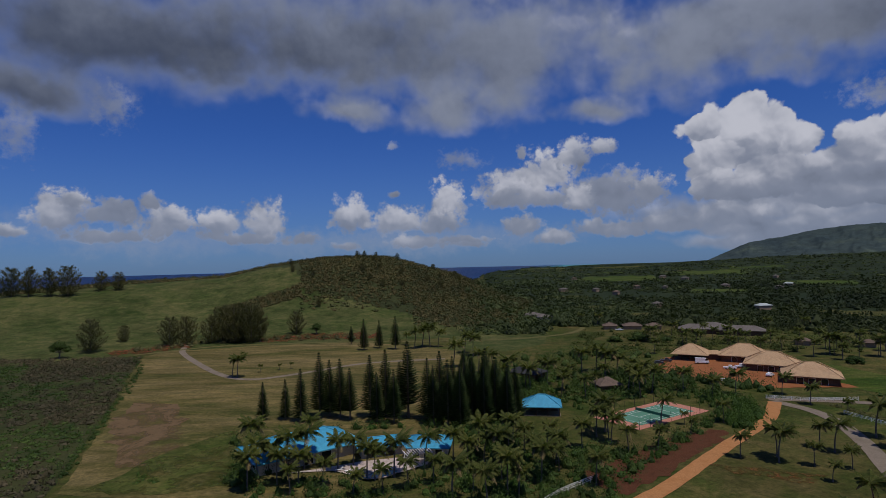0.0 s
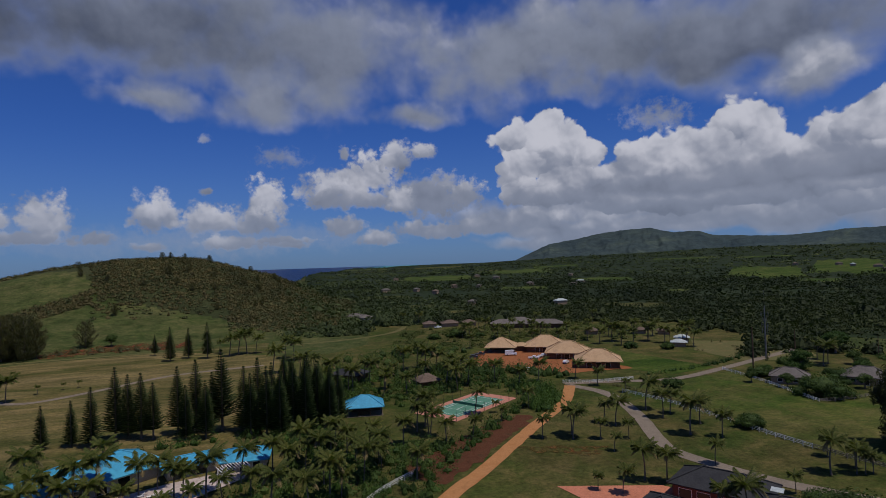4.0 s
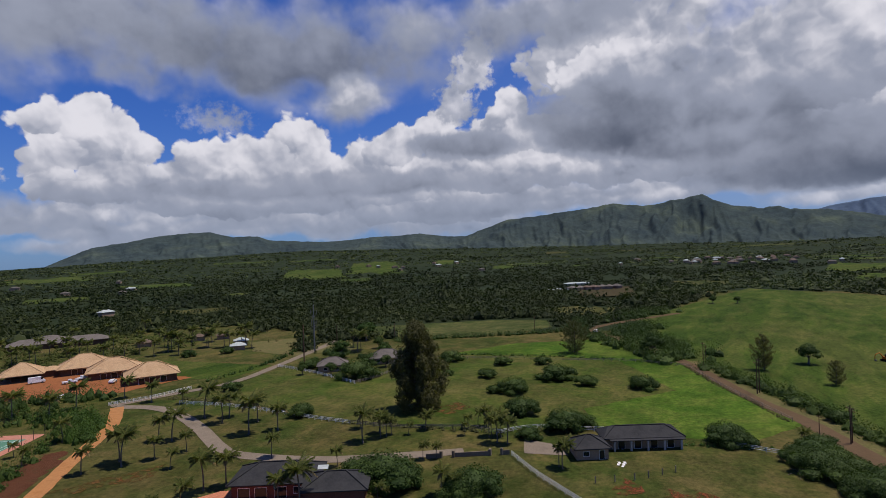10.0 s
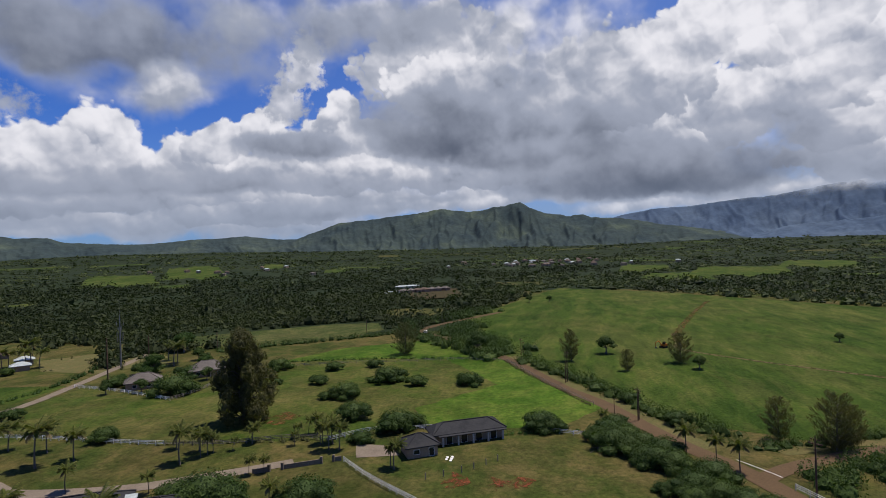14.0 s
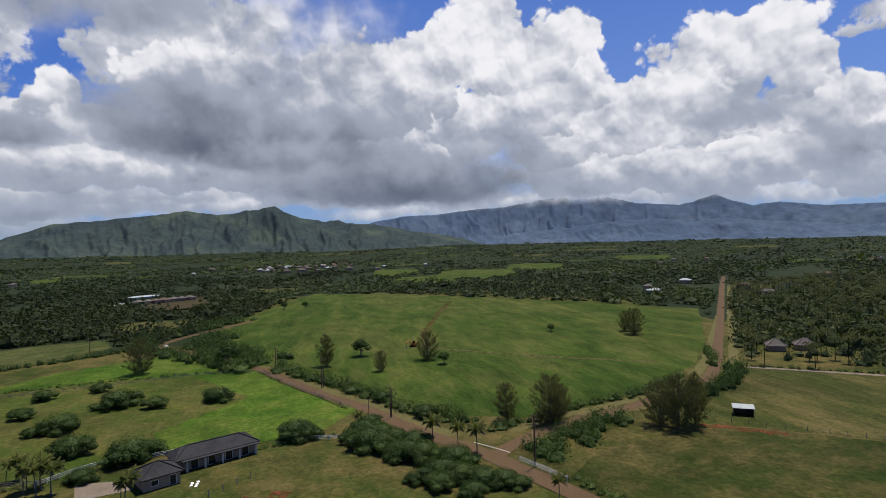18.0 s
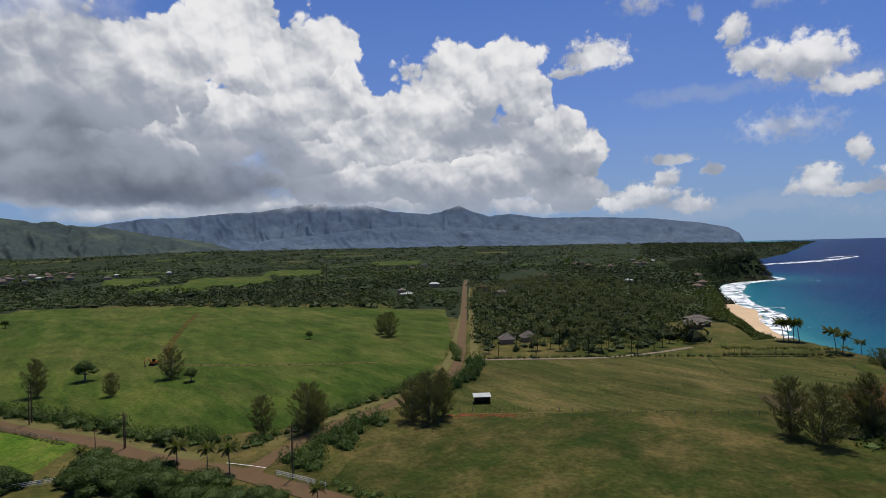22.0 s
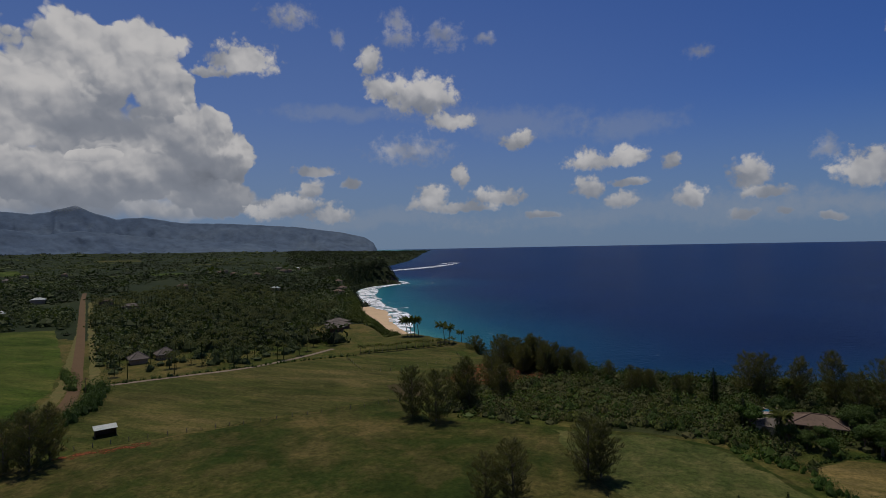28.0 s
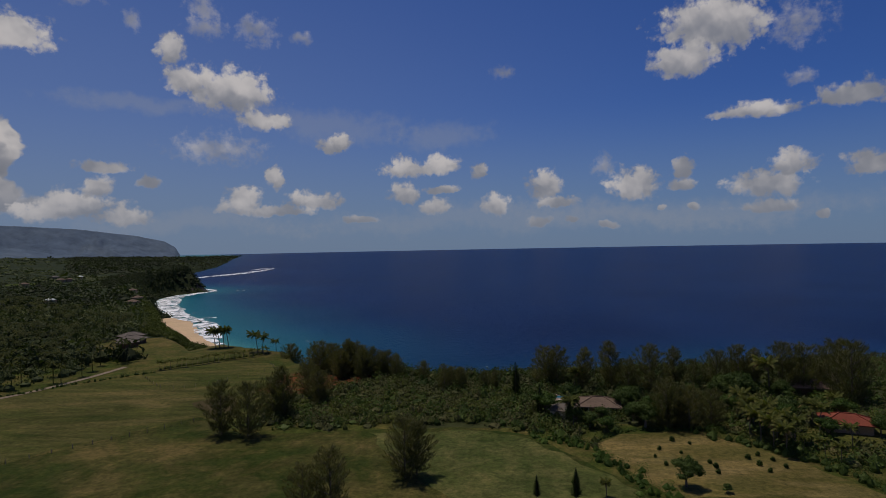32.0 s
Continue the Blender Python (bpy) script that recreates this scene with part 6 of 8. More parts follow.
keep &= (r > 440) | (deg > 40) | (deg < 10)
keep &= ~((deg > 149.6) & (r < 1000)) & ((to_coast(x, y) > 40) | (deg < 140) | (r > 1500))
x, y, r = x[keep], y[keep], r[keep]
wide = np.exp(rng.normal(-0.05, 0.35, len(r))) * (6.5 + r / 230)
tall = wide * rng.uniform(0.45, 1.0, len(r)) * np.interp(r, [300, 700, 1500, 4000], [0.8, 0.52, 0.36, 0.26])
# dark leaves paint cloud shade on the valley; lighter gardens and groves alternate elsewhere
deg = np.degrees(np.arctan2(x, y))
cloud_shade = step(14, 24, deg) * step(96, 74, deg) * step(1700, 1200, r)
grove = wobble(x, y, 120) + 0.6 * wobble(x + 900, y, 45) + rng.normal(0, 0.35, len(r)) + 0.15 - 1.3 * cloud_shade > 0
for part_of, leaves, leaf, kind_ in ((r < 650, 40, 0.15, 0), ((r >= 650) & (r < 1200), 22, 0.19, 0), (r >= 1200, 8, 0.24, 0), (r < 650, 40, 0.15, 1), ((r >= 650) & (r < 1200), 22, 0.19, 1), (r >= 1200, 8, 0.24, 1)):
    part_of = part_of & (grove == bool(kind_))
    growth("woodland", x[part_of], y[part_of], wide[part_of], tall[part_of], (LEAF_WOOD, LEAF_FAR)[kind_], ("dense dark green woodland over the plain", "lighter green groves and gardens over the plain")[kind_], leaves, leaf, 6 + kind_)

# palm groves between the straight road and the beach
n = 1500
x, y = rng.uniform(150, 520, n), rng.uniform(-560, -140, n)
keep = ~cleared(x, y) & (to_coast(x, y) > 60) & (off_line(x, y, [(205, -160), (600, -470)]) < 150) & (x * 0.62 + y > -260) * 1 > 0
keep &= (np.degrees(np.arctan2(x, y)) > 126) & ~((np.degrees(np.arctan2(x, y)) > 150.2) & (np.hypot(x, y) > 380))
x, y = x[keep], y[keep]
bits = []
for px_, py_ in zip(x, y):
    h, m = rng.uniform(6, 11), 15
    a = rng.uniform(0, 6.28) + np.arange(m) * 2.4
    out = np.column_stack([np.cos(a), np.sin(a), np.zeros(m)])
    top, ln = np.array([px_, py_, height(px_, py_) + h]), rng.uniform(2.4, 3.4, (m, 1))
    lift = rng.uniform(-0.35, 0.55, (m, 1))
    side = np.column_stack([-out[:, 1], out[:, 0], np.zeros(m)]) * 0.34
    mid, tip = top + out * ln * 0.55 + [0, 0, 1] * lift * ln * 0.8, top + out * ln + [0, 0, 1] * (lift - 0.55) * ln * 0.7
    for hand in (-1, 1):
        v = np.stack([top + 0 * mid, mid + side * hand - [0, 0, 0.3], tip, mid], 1).reshape(-1, 3)
        bits.append((v, np.arange(len(v)).reshape(-1, 4)))
    v, q = tube([(px_, py_, top[2] - h), (px_, py_, top[2])], [0.2, 0.13], 4)
    bits.append((v, q))
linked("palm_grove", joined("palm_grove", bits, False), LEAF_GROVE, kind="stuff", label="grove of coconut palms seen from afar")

# undergrowth between the palms, up to the lane along the hay field
n = 420
x, y = rng.uniform(140, 300, n), rng.uniform(-300, -145, n)
keep = inside(x, y, [(206, -158), (163, -203), (166, -242), (177, -276), (241, -286), (284, -271), (284, -219)]) & (off_line(x, y, ROAD_SIDE) > 8)
for hx, hy in ((217, -187), (214, -199), (181, -302), (189, -315), (177, -292)):
    keep &= np.hypot(x - hx, y - hy) > 9
x, y = x[keep], y[keep]
growth("grove_undergrowth", x, y, rng.uniform(4, 9, len(x)), rng.uniform(2.5, 6.5, len(x)), LEAF_FAR, "green undergrowth and small trees between the palms", 70, 0.09, 75)
ribbon("driveway", [(196, -148), (178.6, -170.2), (162.1, -191.7), (153.5, -216.6), (150, -240)], 2.6, CONCRETE, 0.12, "pale lane along the edge of the grove", 0.06)

# low growth on the slope above the bay, and the dark ironwoods on its cliff
n = 2600
az, r = np.radians(rng.uniform(149.3, 157.5, n)), rng.uniform(318, 960, n)
x, y = r * np.sin(az), r * np.cos(az)
keep = (to_coast(x, y) > np.where(r > 600, 40, 14)) & ~inside(x, y, OPEN[2]) & ~inside(x, y, OPEN[4])
keep &= (off_line(x, y, [(112, -262), (150, -262), (205, -262)]) > 22) & ((r > 355) | (np.degrees(az) < 153))
x, y = x[keep], y[keep]
growth("bay_scrub", x, y, rng.uniform(4, 9, len(x)), rng.uniform(2.5, 5.5, len(x)), LEAF_SCRUB, "dense green scrub on the slope above the bay", 50, 0.13, 71)
x, y = along([(500, -850), (545, -925), (606, -1030), (640, -1110), (650, -1190), (660, -1290)], 2.4, 9, 72)
keep = to_coast(x, y) > 14
x, y = x[keep], y[keep]
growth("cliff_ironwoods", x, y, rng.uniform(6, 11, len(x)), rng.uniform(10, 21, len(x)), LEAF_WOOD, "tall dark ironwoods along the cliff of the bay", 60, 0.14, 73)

n = 2400
az, r = np.radians(rng.uniform(146, 155, n)), rng.uniform(880, 1700, n)
x, y = r * np.sin(az), r * np.cos(az)
keep = (to_coast(x, y) > 5) & (to_coast(x, y) < 75)
x, y = x[keep], y[keep]
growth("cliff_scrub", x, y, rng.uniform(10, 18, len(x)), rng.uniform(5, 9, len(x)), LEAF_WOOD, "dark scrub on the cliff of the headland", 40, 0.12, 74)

n = 3200
az, r = np.radians(rng.uniform(144, 159, n)), rng.uniform(1500, 4150, n)
x, y = r * np.sin(az), r * np.cos(az)
keep = to_coast(x, y) > 12
x, y = x[keep], y[keep]
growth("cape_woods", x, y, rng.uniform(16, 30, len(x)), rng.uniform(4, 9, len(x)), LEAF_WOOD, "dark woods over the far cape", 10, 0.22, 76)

# hedges and thickets
hedge([(430, 68), (370, 100), (330, 104), (305, 84), (272, 56), (250, 40)], 1.4, 3.0, 7, 5.4, LEAF_BUSH, "thicket of dark shrubs along the road", 3)
hedge([(360, 70), (320, 66), (290, 48), (262, 30)], 1.0, 5.0, 8, 5.4, LEAF_BUSH, "broad thicket above the road", 4)
hedge([(250, 26), (228, 12), (205, -3), (190, -13)], 1.3, 1.8, 6.0, 3.8, LEAF_BUSH, "dark shrubs between road and pasture", 5)
hedge([(178, -18), (166, -28), (156, -36)], 1.1, 1.6, 5.4, 3.6, LEAF_BUSH, "dark shrubs between road and pasture", 6)
hedge([(148, -40), (155, -54), (160, -66), (170, -96), (186, -120)], 1.5, 1.2, 4.4, 2.8, LEAF_BUSH, "low scrub along the pasture fence", 7)
hedge([(128, -46), (134, -54), (141, -66), (146, -76)], 0.7, 2.2, 5.2, 3.8, LEAF_BUSH, "dense green roadside thicket", 8)
hedge([(152, -92), (164, -115), (176, -136), (190, -146)], 1.0, 2.0, 5.4, 4.6, LEAF_BUSH, "dark thicket beside the straight road", 9)
hedge([(198, -142), (214, -153), (232, -164)], 1.5, 1.2, 3.4, 3.0, LEAF_BUSH, "shrubs on the verge", 10)
hedge([(114, -46), (104, -52), (92, -57), (80, -62)], 1.4, 0.9, 3.0, 1.8, LEAF_BUSH, "low hedge under the junction", 12)
hedge([(236, 140), (247, 98), (252, 62), (250, 40)], 2.0, 0.7, 2.6, 1.5, LEAF_BRIGHT, "hedge between two paddocks", 13)
hedge([(262, 186), (282, 160), (300, 136), (316, 116), (330, 102)], 1.5, 1.2, 4.6, 3.0, LEAF_BUSH, "thicket along the field", 14)
hedge([(128, 190), (132, 151), (131, 114), (135, 93), (140, 70), (150, 50)], 1.1, 0.6, 2.2, 1.25, LEAF_OLIVE, "scrubby growth along the paddock fence", 15)
hedge([(152, 200), (186, 205), (215, 215), (250, 228)], 1.5, 0.8, 2.4, 2.2, LEAF_BRIGHT, "hedge along the pale lane", 16)
hedge([(196, -151), (180, -173), (164, -193), (148, -212), (131, -229)], 1.6, 0.5, 2.0, 1.7, LEAF_BUSH, "clipped hedge at the end of the hay field", 17)
hedge([(156, -2), (154, 8), (151, 20)], 1.5, 0.6, 2.0, 1.3, LEAF_BRIGHT, "low hedge by the road", 18)
hedge([(-15, -149), (-26, -140), (-33, -126), (-37, -112), (-40, -96)], 0.9, 1.4, 2.8, 2.2, LEAF_BRIGHT, "loose hedge along the plot", 19)
hedge([(-28, -142), (-40, -152), (-58, -153)], 0.9, 0.3, 1.4, 1.3, LEAF_BUSH, "dark clipped hedge", 20)
hedge([(-58, -153), (-72, -136), (-84, -114)], 1.0, 1.6, 3.2, 2.6, LEAF_BUSH, "thick shrubs round the plot", 21)

hedge([(246, 32.5), (217.4, 18.4), (192.2, 4.2), (181.5, -1.9)], 1.3, 0.3, 1.5, 1.0, LEAF_OLIVE, "tall grass along the road fence", 24)

# garden growth round the blue-roofed house and the court
rng = np.random.default_rng(8)
n = 3000
x, y = rng.uniform(-62, 108, n), rng.uniform(104, 262, n)
GARDEN = [(-62, 168), (-50, 128), (-30, 112), (25, 105), (42, 128), (62, 152), (84, 176), (104, 196), (100, 214), (84, 252), (40, 262), (10, 240), (0, 200), (-8, 176), (-30, 178)]
BARE = [
    [(-54, 172), (-54, 156), (-36, 136), (-14, 130), (4, 144), (6, 164), (-8, 176)],
    [(18, 184), (18, 160), (36, 150), (44, 168), (42, 192), (36, 202), (20, 202)],
    [(46, 196), (38, 152), (52, 150), (88, 186), (86, 200), (74, 208), (58, 202)],
    [(44, 124), (54, 134), (82, 163), (80, 166), (54, 144), (42, 132)]]
keep = inside(x, y, GARDEN)
for corners in BARE:
    keep &= ~inside(x, y, corners)
keep &= off_line(x, y, [(30, 108), (62, 140), (97, 174), (112, 196)]) > 3.5
x, y = x[keep], y[keep]
half = len(x) * 2 // 3
growth("garden_shrubs", x[:half], y[:half], rng.uniform(2.0, 4.6, half), rng.uniform(1.5, 4.2, half), LEAF_BUSH, "dense dark garden shrubs and trees", 100, 0.1, 9)
growth("garden_shrubs", x[half:], y[half:], rng.uniform(1.8, 4.2, len(x) - half), rng.uniform(1.4, 3.6, len(x) - half), LEAF_BRIGHT, "bright green garden shrubs", 100, 0.1, 10)
hedge([(84, 168), (92, 178), (98, 190), (92, 200)], 0.7, 2.4, 4.4, 3.8, LEAF_BRIGHT, "bank of bright green shrubs along the track", 11, leaves=130, leaf=0.085)
hedge([(60, 248), (84, 240), (104, 226), (116, 212)], 1.2, 4.0, 5.5, 5.0, LEAF_BUSH, "dark shrub belt below the yard", 22)
hedge([(20, 252), (50, 280), (80, 300), (96, 290)], 2.0, 7.0, 6.5, 5.5, LEAF_BUSH, "dark shrub belt behind the garden", 23)

hedge([(131, -235), (114, -252), (98, -268)], 0.9, 0.4, 2.0, 1.4, LEAF_SCRUB, "hedge under the row of young palms", 63)
# young trees on the dry plot beyond the lane
n = 260
x, y = rng.uniform(150, 300, n), rng.uniform(170, 330, n)
keep = inside(x, y, PLOT)
x, y = x[keep], y[keep]
growth("orchard_shrubs", x, y, rng.uniform(1.2, 2.6, len(x)), rng.uniform(1.0, 2.4, len(x)), LEAF_OLIVE, "rows of small yellowish shrubs on a dry plot", 50, 0.14, 64)

n = 520
x, y = rng.uniform(60, 260, n), rng.uniform(290, 410, n)
keep = inside(x, y, [(70, 345), (118, 300), (160, 296), (232, 280), (252, 330), (205, 405), (110, 408)])
for hx, hy in ((119, 412), (134, 409), (148, 405), (168, 380), (190, 366), (182, 388), (199, 318), (226, 306), (236, 296)):
    keep &= np.hypot(x - hx, y - hy + 6) > 11
x, y = x[keep], y[keep]
growth("garden_shrubs", x, y, rng.uniform(2.5, 6, len(x)), rng.uniform(1.4, 3.8, len(x)), LEAF_SCRUB, "shrubs and small trees between the far houses", 70, 0.11, 65)

# grass left long along the thin fences
hedge([(138.3, -99.8), (121.9, -119.9), (102.3, -140.4), (83.8, -159.4), (74, -170)], 1.3, 0.2, 0.8, 0.45, LEAF_SCRUB, "strip of long grass along the fence", 61)
hedge([(130.4, -220), (112, -202), (98, -207.2), (84, -232)], 1.3, 0.2, 0.8, 0.4, LEAF_SCRUB, "strip of long grass along the fence", 62)

# bluff scrub over the sea
n = 7600
x, y = rng.uniform(-240, 90, n), rng.uniform(-276, -120, n)
BLUFF = [(62, -158), (40, -154), (2, -160), (-14, -152), (-30, -140), (-40, -156), (-62, -158), (-88, -120), (-130, -90), (-240, -120), (-240, -276), (60, -276), (70, -200)]
keep = inside(x, y, BLUFF) & (to_coast(x, y) > 9) & ~inside(x, y, [(-31, -165), (-44, -167), (-46, -186), (-30, -188), (-22, -184), (-22, -178)]) & ~inside(x, y, [(82, -194), (64, -186), (52, -196), (36, -212), (36, -224), (52, -218), (64, -234), (78, -230)])
keep &= ~inside(x, y, [(-88, -140), (-110, -140), (-116, -160), (-92, -164)])
x, y = x[keep], y[keep]
third = len(x) // 3
growth("bluff_scrub", x[:third], y[:third], rng.uniform(3, 6.5, third), rng.uniform(1.8, 4.2, third), LEAF_BUSH, "dense wind-shorn scrub on the bluff", 44, 0.12, 31)
growth("bluff_scrub", x[third:2 * third], y[third:2 * third], rng.uniform(3, 6, third), rng.uniform(1.6, 3.8, third), LEAF_OLIVE, "olive scrub on the bluff", 44, 0.12, 32)
growth("bluff_scrub", x[2 * third:], y[2 * third:], rng.uniform(2.5, 5.5, len(x) - 2 * third), rng.uniform(1.4, 3.4, len(x) - 2 * third), LEAF_SCRUB, "green scrub on the bluff", 44, 0.12, 33)

# scrub on the hill and on the brown land beside the lawn
n = 24000
az, r = np.radians(rng.uniform(-38, 9, n)), rng.uniform(380, 700, n)
x, y, deg = r * np.sin(az), r * np.cos(az), np.degrees(az)
dense = np.where(deg > -14, step(470, 560, r), step(640, 665, r)) + np.where(deg > -3, step(420, 480, r), 0) 
dense = dense * (0.62 + 0.45 * wobble(x, y, 40) + 0.2 * wobble(x, y, 14))
strip = np.abs(r - (560 + 6 * (deg + 12))) < 14
keep = (rng.uniform(0, 1, n) < dense) | (strip & (deg > -21) & (deg < -6))
keep &= ground_z(x, y) > 1
x, y = x[keep], y[keep]
half = len(x) // 2
growth("hill_scrub", x[:half], y[:half], rng.uniform(3, 8, half), rng.uniform(1.2, 4.4, half), LEAF_BROWN, "brownish brush over the hill", 16, 0.2, 41)
growth("hill_scrub", x[half:], y[half:], rng.uniform(3, 8, len(x) - half), rng.uniform(1.2, 4.0, len(x) - half), LEAF_OLIVE, "olive green brush over the hill", 16, 0.2, 42)
n = 9500
x, y = rng.uniform(-340, -90, n), rng.uniform(105, 330, n)
keep = inside(x, y, [(-176, 332), (-104, 165), (-90, 128), (-180, 110), (-340, 200), (-330, 320)])
x, y = x[keep], y[keep]
patchy = wobble(x, y, 20) + 0.6 * wobble(x + 70, y, 8) + rng.normal(0, 0.3, len(x))
mauve, green = patchy > 0.05, patchy < -0.25
growth("field_scrub", x[mauve], y[mauve], rng.uniform(2, 5, mauve.sum()), rng.uniform(0.8, 2.2, mauve.sum()), LEAF_MAUVE, "mauve-brown dry brush", 20, 0.15, 43)
growth("field_scrub", x[green], y[green], rng.uniform(1.5, 4.5, green.sum()), rng.uniform(0.5, 1.6, green.sum()), LEAF_BUSH, "dark green low scrub", 20, 0.15, 44)
hedge([(-180, 332), (-150, 280), (-106, 170), (-94, 140)], 2.2, 0.8, 2.4, 1.6, LEAF_BUSH, "overgrown fence line", 45)
hedge([(-190, 352), (-150, 385), (-100, 392), (-60, 392)], 2.6, 3.0, 5.0, 3.5, LEAF_CASU, "scrub above the road", 46)

# bare red banks at the foot of the hill, and a shrub bed on the lawn
ribbon("bank", [(-200, 342), (-184, 358), (-167, 371)], 20, RUST, 0.3, "bare red earth bank at the foot of the hill", 0.5)
ribbon("bank", [(-124, 386), (-98, 396), (-66, 399), (-44, 397)], 20, RUST, 0.3, "bare red earth bank at the foot of the hill", 0.5)
x, y = along([(-76, 141), (-72, 137), (-68, 136)], 0.9, 0.8, 50)
growth("flower_bed", x, y, rng.uniform(1.2, 2.2, len(x)), rng.uniform(0.6, 1.3, len(x)), LEAF_BRIGHT, "small round bed of green shrubs on the lawn", 60, 0.14, 51, "stuff", "shrub bed")


# ---- buildings ----
BLUE_ROOF = surface("blue_metal_roof", (0.05, 0.27, 0.4), (0.065, 0.32, 0.46), (0.055, 0.29, 0.42), 0.12, 1.2, 0.45, 0.1, 0.02, 0.4)
TAN_ROOF = surface("new_tan_shingles", (0.4, 0.25, 0.13), (0.5, 0.33, 0.18), (0.36, 0.23, 0.13), 0.25, 2.2, 0.9, 0.5, 0.05)
DARK_ROOF = surface("dark_slate_shingles", (0.026, 0.026, 0.026), (0.042, 0.041, 0.04), (0.034, 0.032, 0.03), 0.3, 2.5, 0.8, 0.5, 0.04, 0.15)
GREY_ROOF = surface("weathered_grey_shingles", (0.115, 0.098, 0.082), (0.165, 0.142, 0.12), (0.13, 0.11, 0.092), 0.2, 2.0, 0.9, 0.4, 0.04)
BROWN_ROOF = surface("brown_shake_roof", (0.12, 0.085, 0.062), (0.165, 0.118, 0.088), (0.1, 0.075, 0.058), 0.2, 2.0, 0.9, 0.4, 0.04)
RED_ROOF = surface("rust_red_roof", (0.17, 0.045, 0.028), (0.21, 0.06, 0.038), None, 0.2, 2.0, 0.8, 0.3)
PALE_METAL = surface("pale_metal_roof", (0.36, 0.4, 0.37), (0.46, 0.48, 0.44), None, 0.3, 2.0, 0.45, 0.1)
WHITE_WALL = surface("cream_wall", (0.42, 0.37, 0.3), (0.5, 0.44, 0.36), None, 0.3, 3.0, 0.9, 0.2)
BRICK_WALL = surface("red_brown_wall", (0.14, 0.058, 0.04), (0.18, 0.075, 0.052), None, 0.4, 4.0, 0.9, 0.3)
WOOD_WALL = surface("brown_timber_wall", (0.09, 0.055, 0.035), (0.14, 0.085, 0.055), None, 0.4, 5.0, 0.85, 0.3)
GREY_WALL = surface("grey_wall", (0.3, 0.205, 0.13), (0.36, 0.25, 0.165), None, 0.4, 4.0, 0.9, 0.2)
FRAMEWHITE = surface("white_paint", (0.78, 0.74, 0.66), (0.86, 0.82, 0.74), None, 0.5, 5.0, 0.6, 0.1)
GLASS, gt, gb = shader("window_glass", 0.08, 0.0, 0.5)
gb.inputs["Base Color"].default_value = (0.012, 0.016, 0.02, 1)
DECK = surface("pale_stone_deck", (0.42, 0.33, 0.27), (0.5, 0.4, 0.33), None, 0.3, 2.0, 0.85, 0.15)


def part(name, bm, material, parent, label="", category="", group="", kind=""):
    """Links a bmesh as one mesh object under a thing or a part."""
    me = bpy.data.meshes.new(name)
    bm.to_mesh(me)
    bm.free()
    return linked(name, me, material, parent, label, kind, category, group)


def box(x0, y0, z0, x1, y1, z1, bevel=0.0, bm=None):
    bm = bm or bmesh.new()
    m = Matrix.Translation(((x0 + x1) / 2, (y0 + y1) / 2, (z0 + z1) / 2)) @ Matrix.Diagonal((x1 - x0, y1 - y0, z1 - z0, 1))
    made = bmesh.ops.create_cube(bm, size=1, matrix=m)["verts"]
    if bevel:
        bmesh.ops.bevel(bm, geom=list({e for v in made for e in v.link_edges}), offset=bevel, segments=2, affect="EDGES")
    return bm


def hip_roof(w, d, base, rise, over, ridge=None, thick=0.22):
    """A hipped roof with eaves boards; the ridge runs along x."""
    bm = bmesh.new()
    x, y = w / 2 + over, d / 2 + over
    k = max(0.02, x - y if ridge is None else ridge / 2)
    low = [bm.verts.new((sx * x, sy * y, base - thick)) for sx, sy in ((-1, -1), (1, -1), (1, 1), (-1, 1))]
    eave = [bm.verts.new((sx * x, sy * y, base)) for sx, sy in ((-1, -1), (1, -1), (1, 1), (-1, 1))]
    a, b = bm.verts.new((-k, 0, base + rise)), bm.verts.new((k, 0, base + rise))
    for i in range(4):
        j = (i + 1) % 4
        bm.faces.new((low[i], low[j], eave[j], eave[i]))
    for f in ((eave[0], eave[1], b, a), (eave[1], eave[2], b), (eave[2], eave[3], a, b), (eave[3], eave[0], a), (low[3], low[2], low[1], low[0])):
        bm.faces.new(f)
    return bm


def ridge_caps(w, d, base, rise, over, parent, material, ridge=None):
    """Raised caps along the hips and the ridge, each a part."""
    x, y = w / 2 + over, d / 2 + over
    k = max(0.02, x - y if ridge is None else ridge / 2)
    ends = [((sx * x, sy * y, base), (sx * k, 0, base + rise)) for sx in (-1, 1) for sy in (-1, 1)] + [((-k, 0, base + rise), (k, 0, base + rise))]
    for p, q in ends:
        if (Vector(p) - Vector(q)).length > 0.2:
            v, f = tube([Vector(p) + Vector((0, 0, 0.05)), (Vector(p) + Vector(q)) / 2 + Vector((0, 0, 0.06)), Vector(q) + Vector((0, 0, 0.05))], [0.16, 0.16, 0.16], 6)
            linked("ridge_cap", mesh_of("ridge_cap", v, f), material, parent)


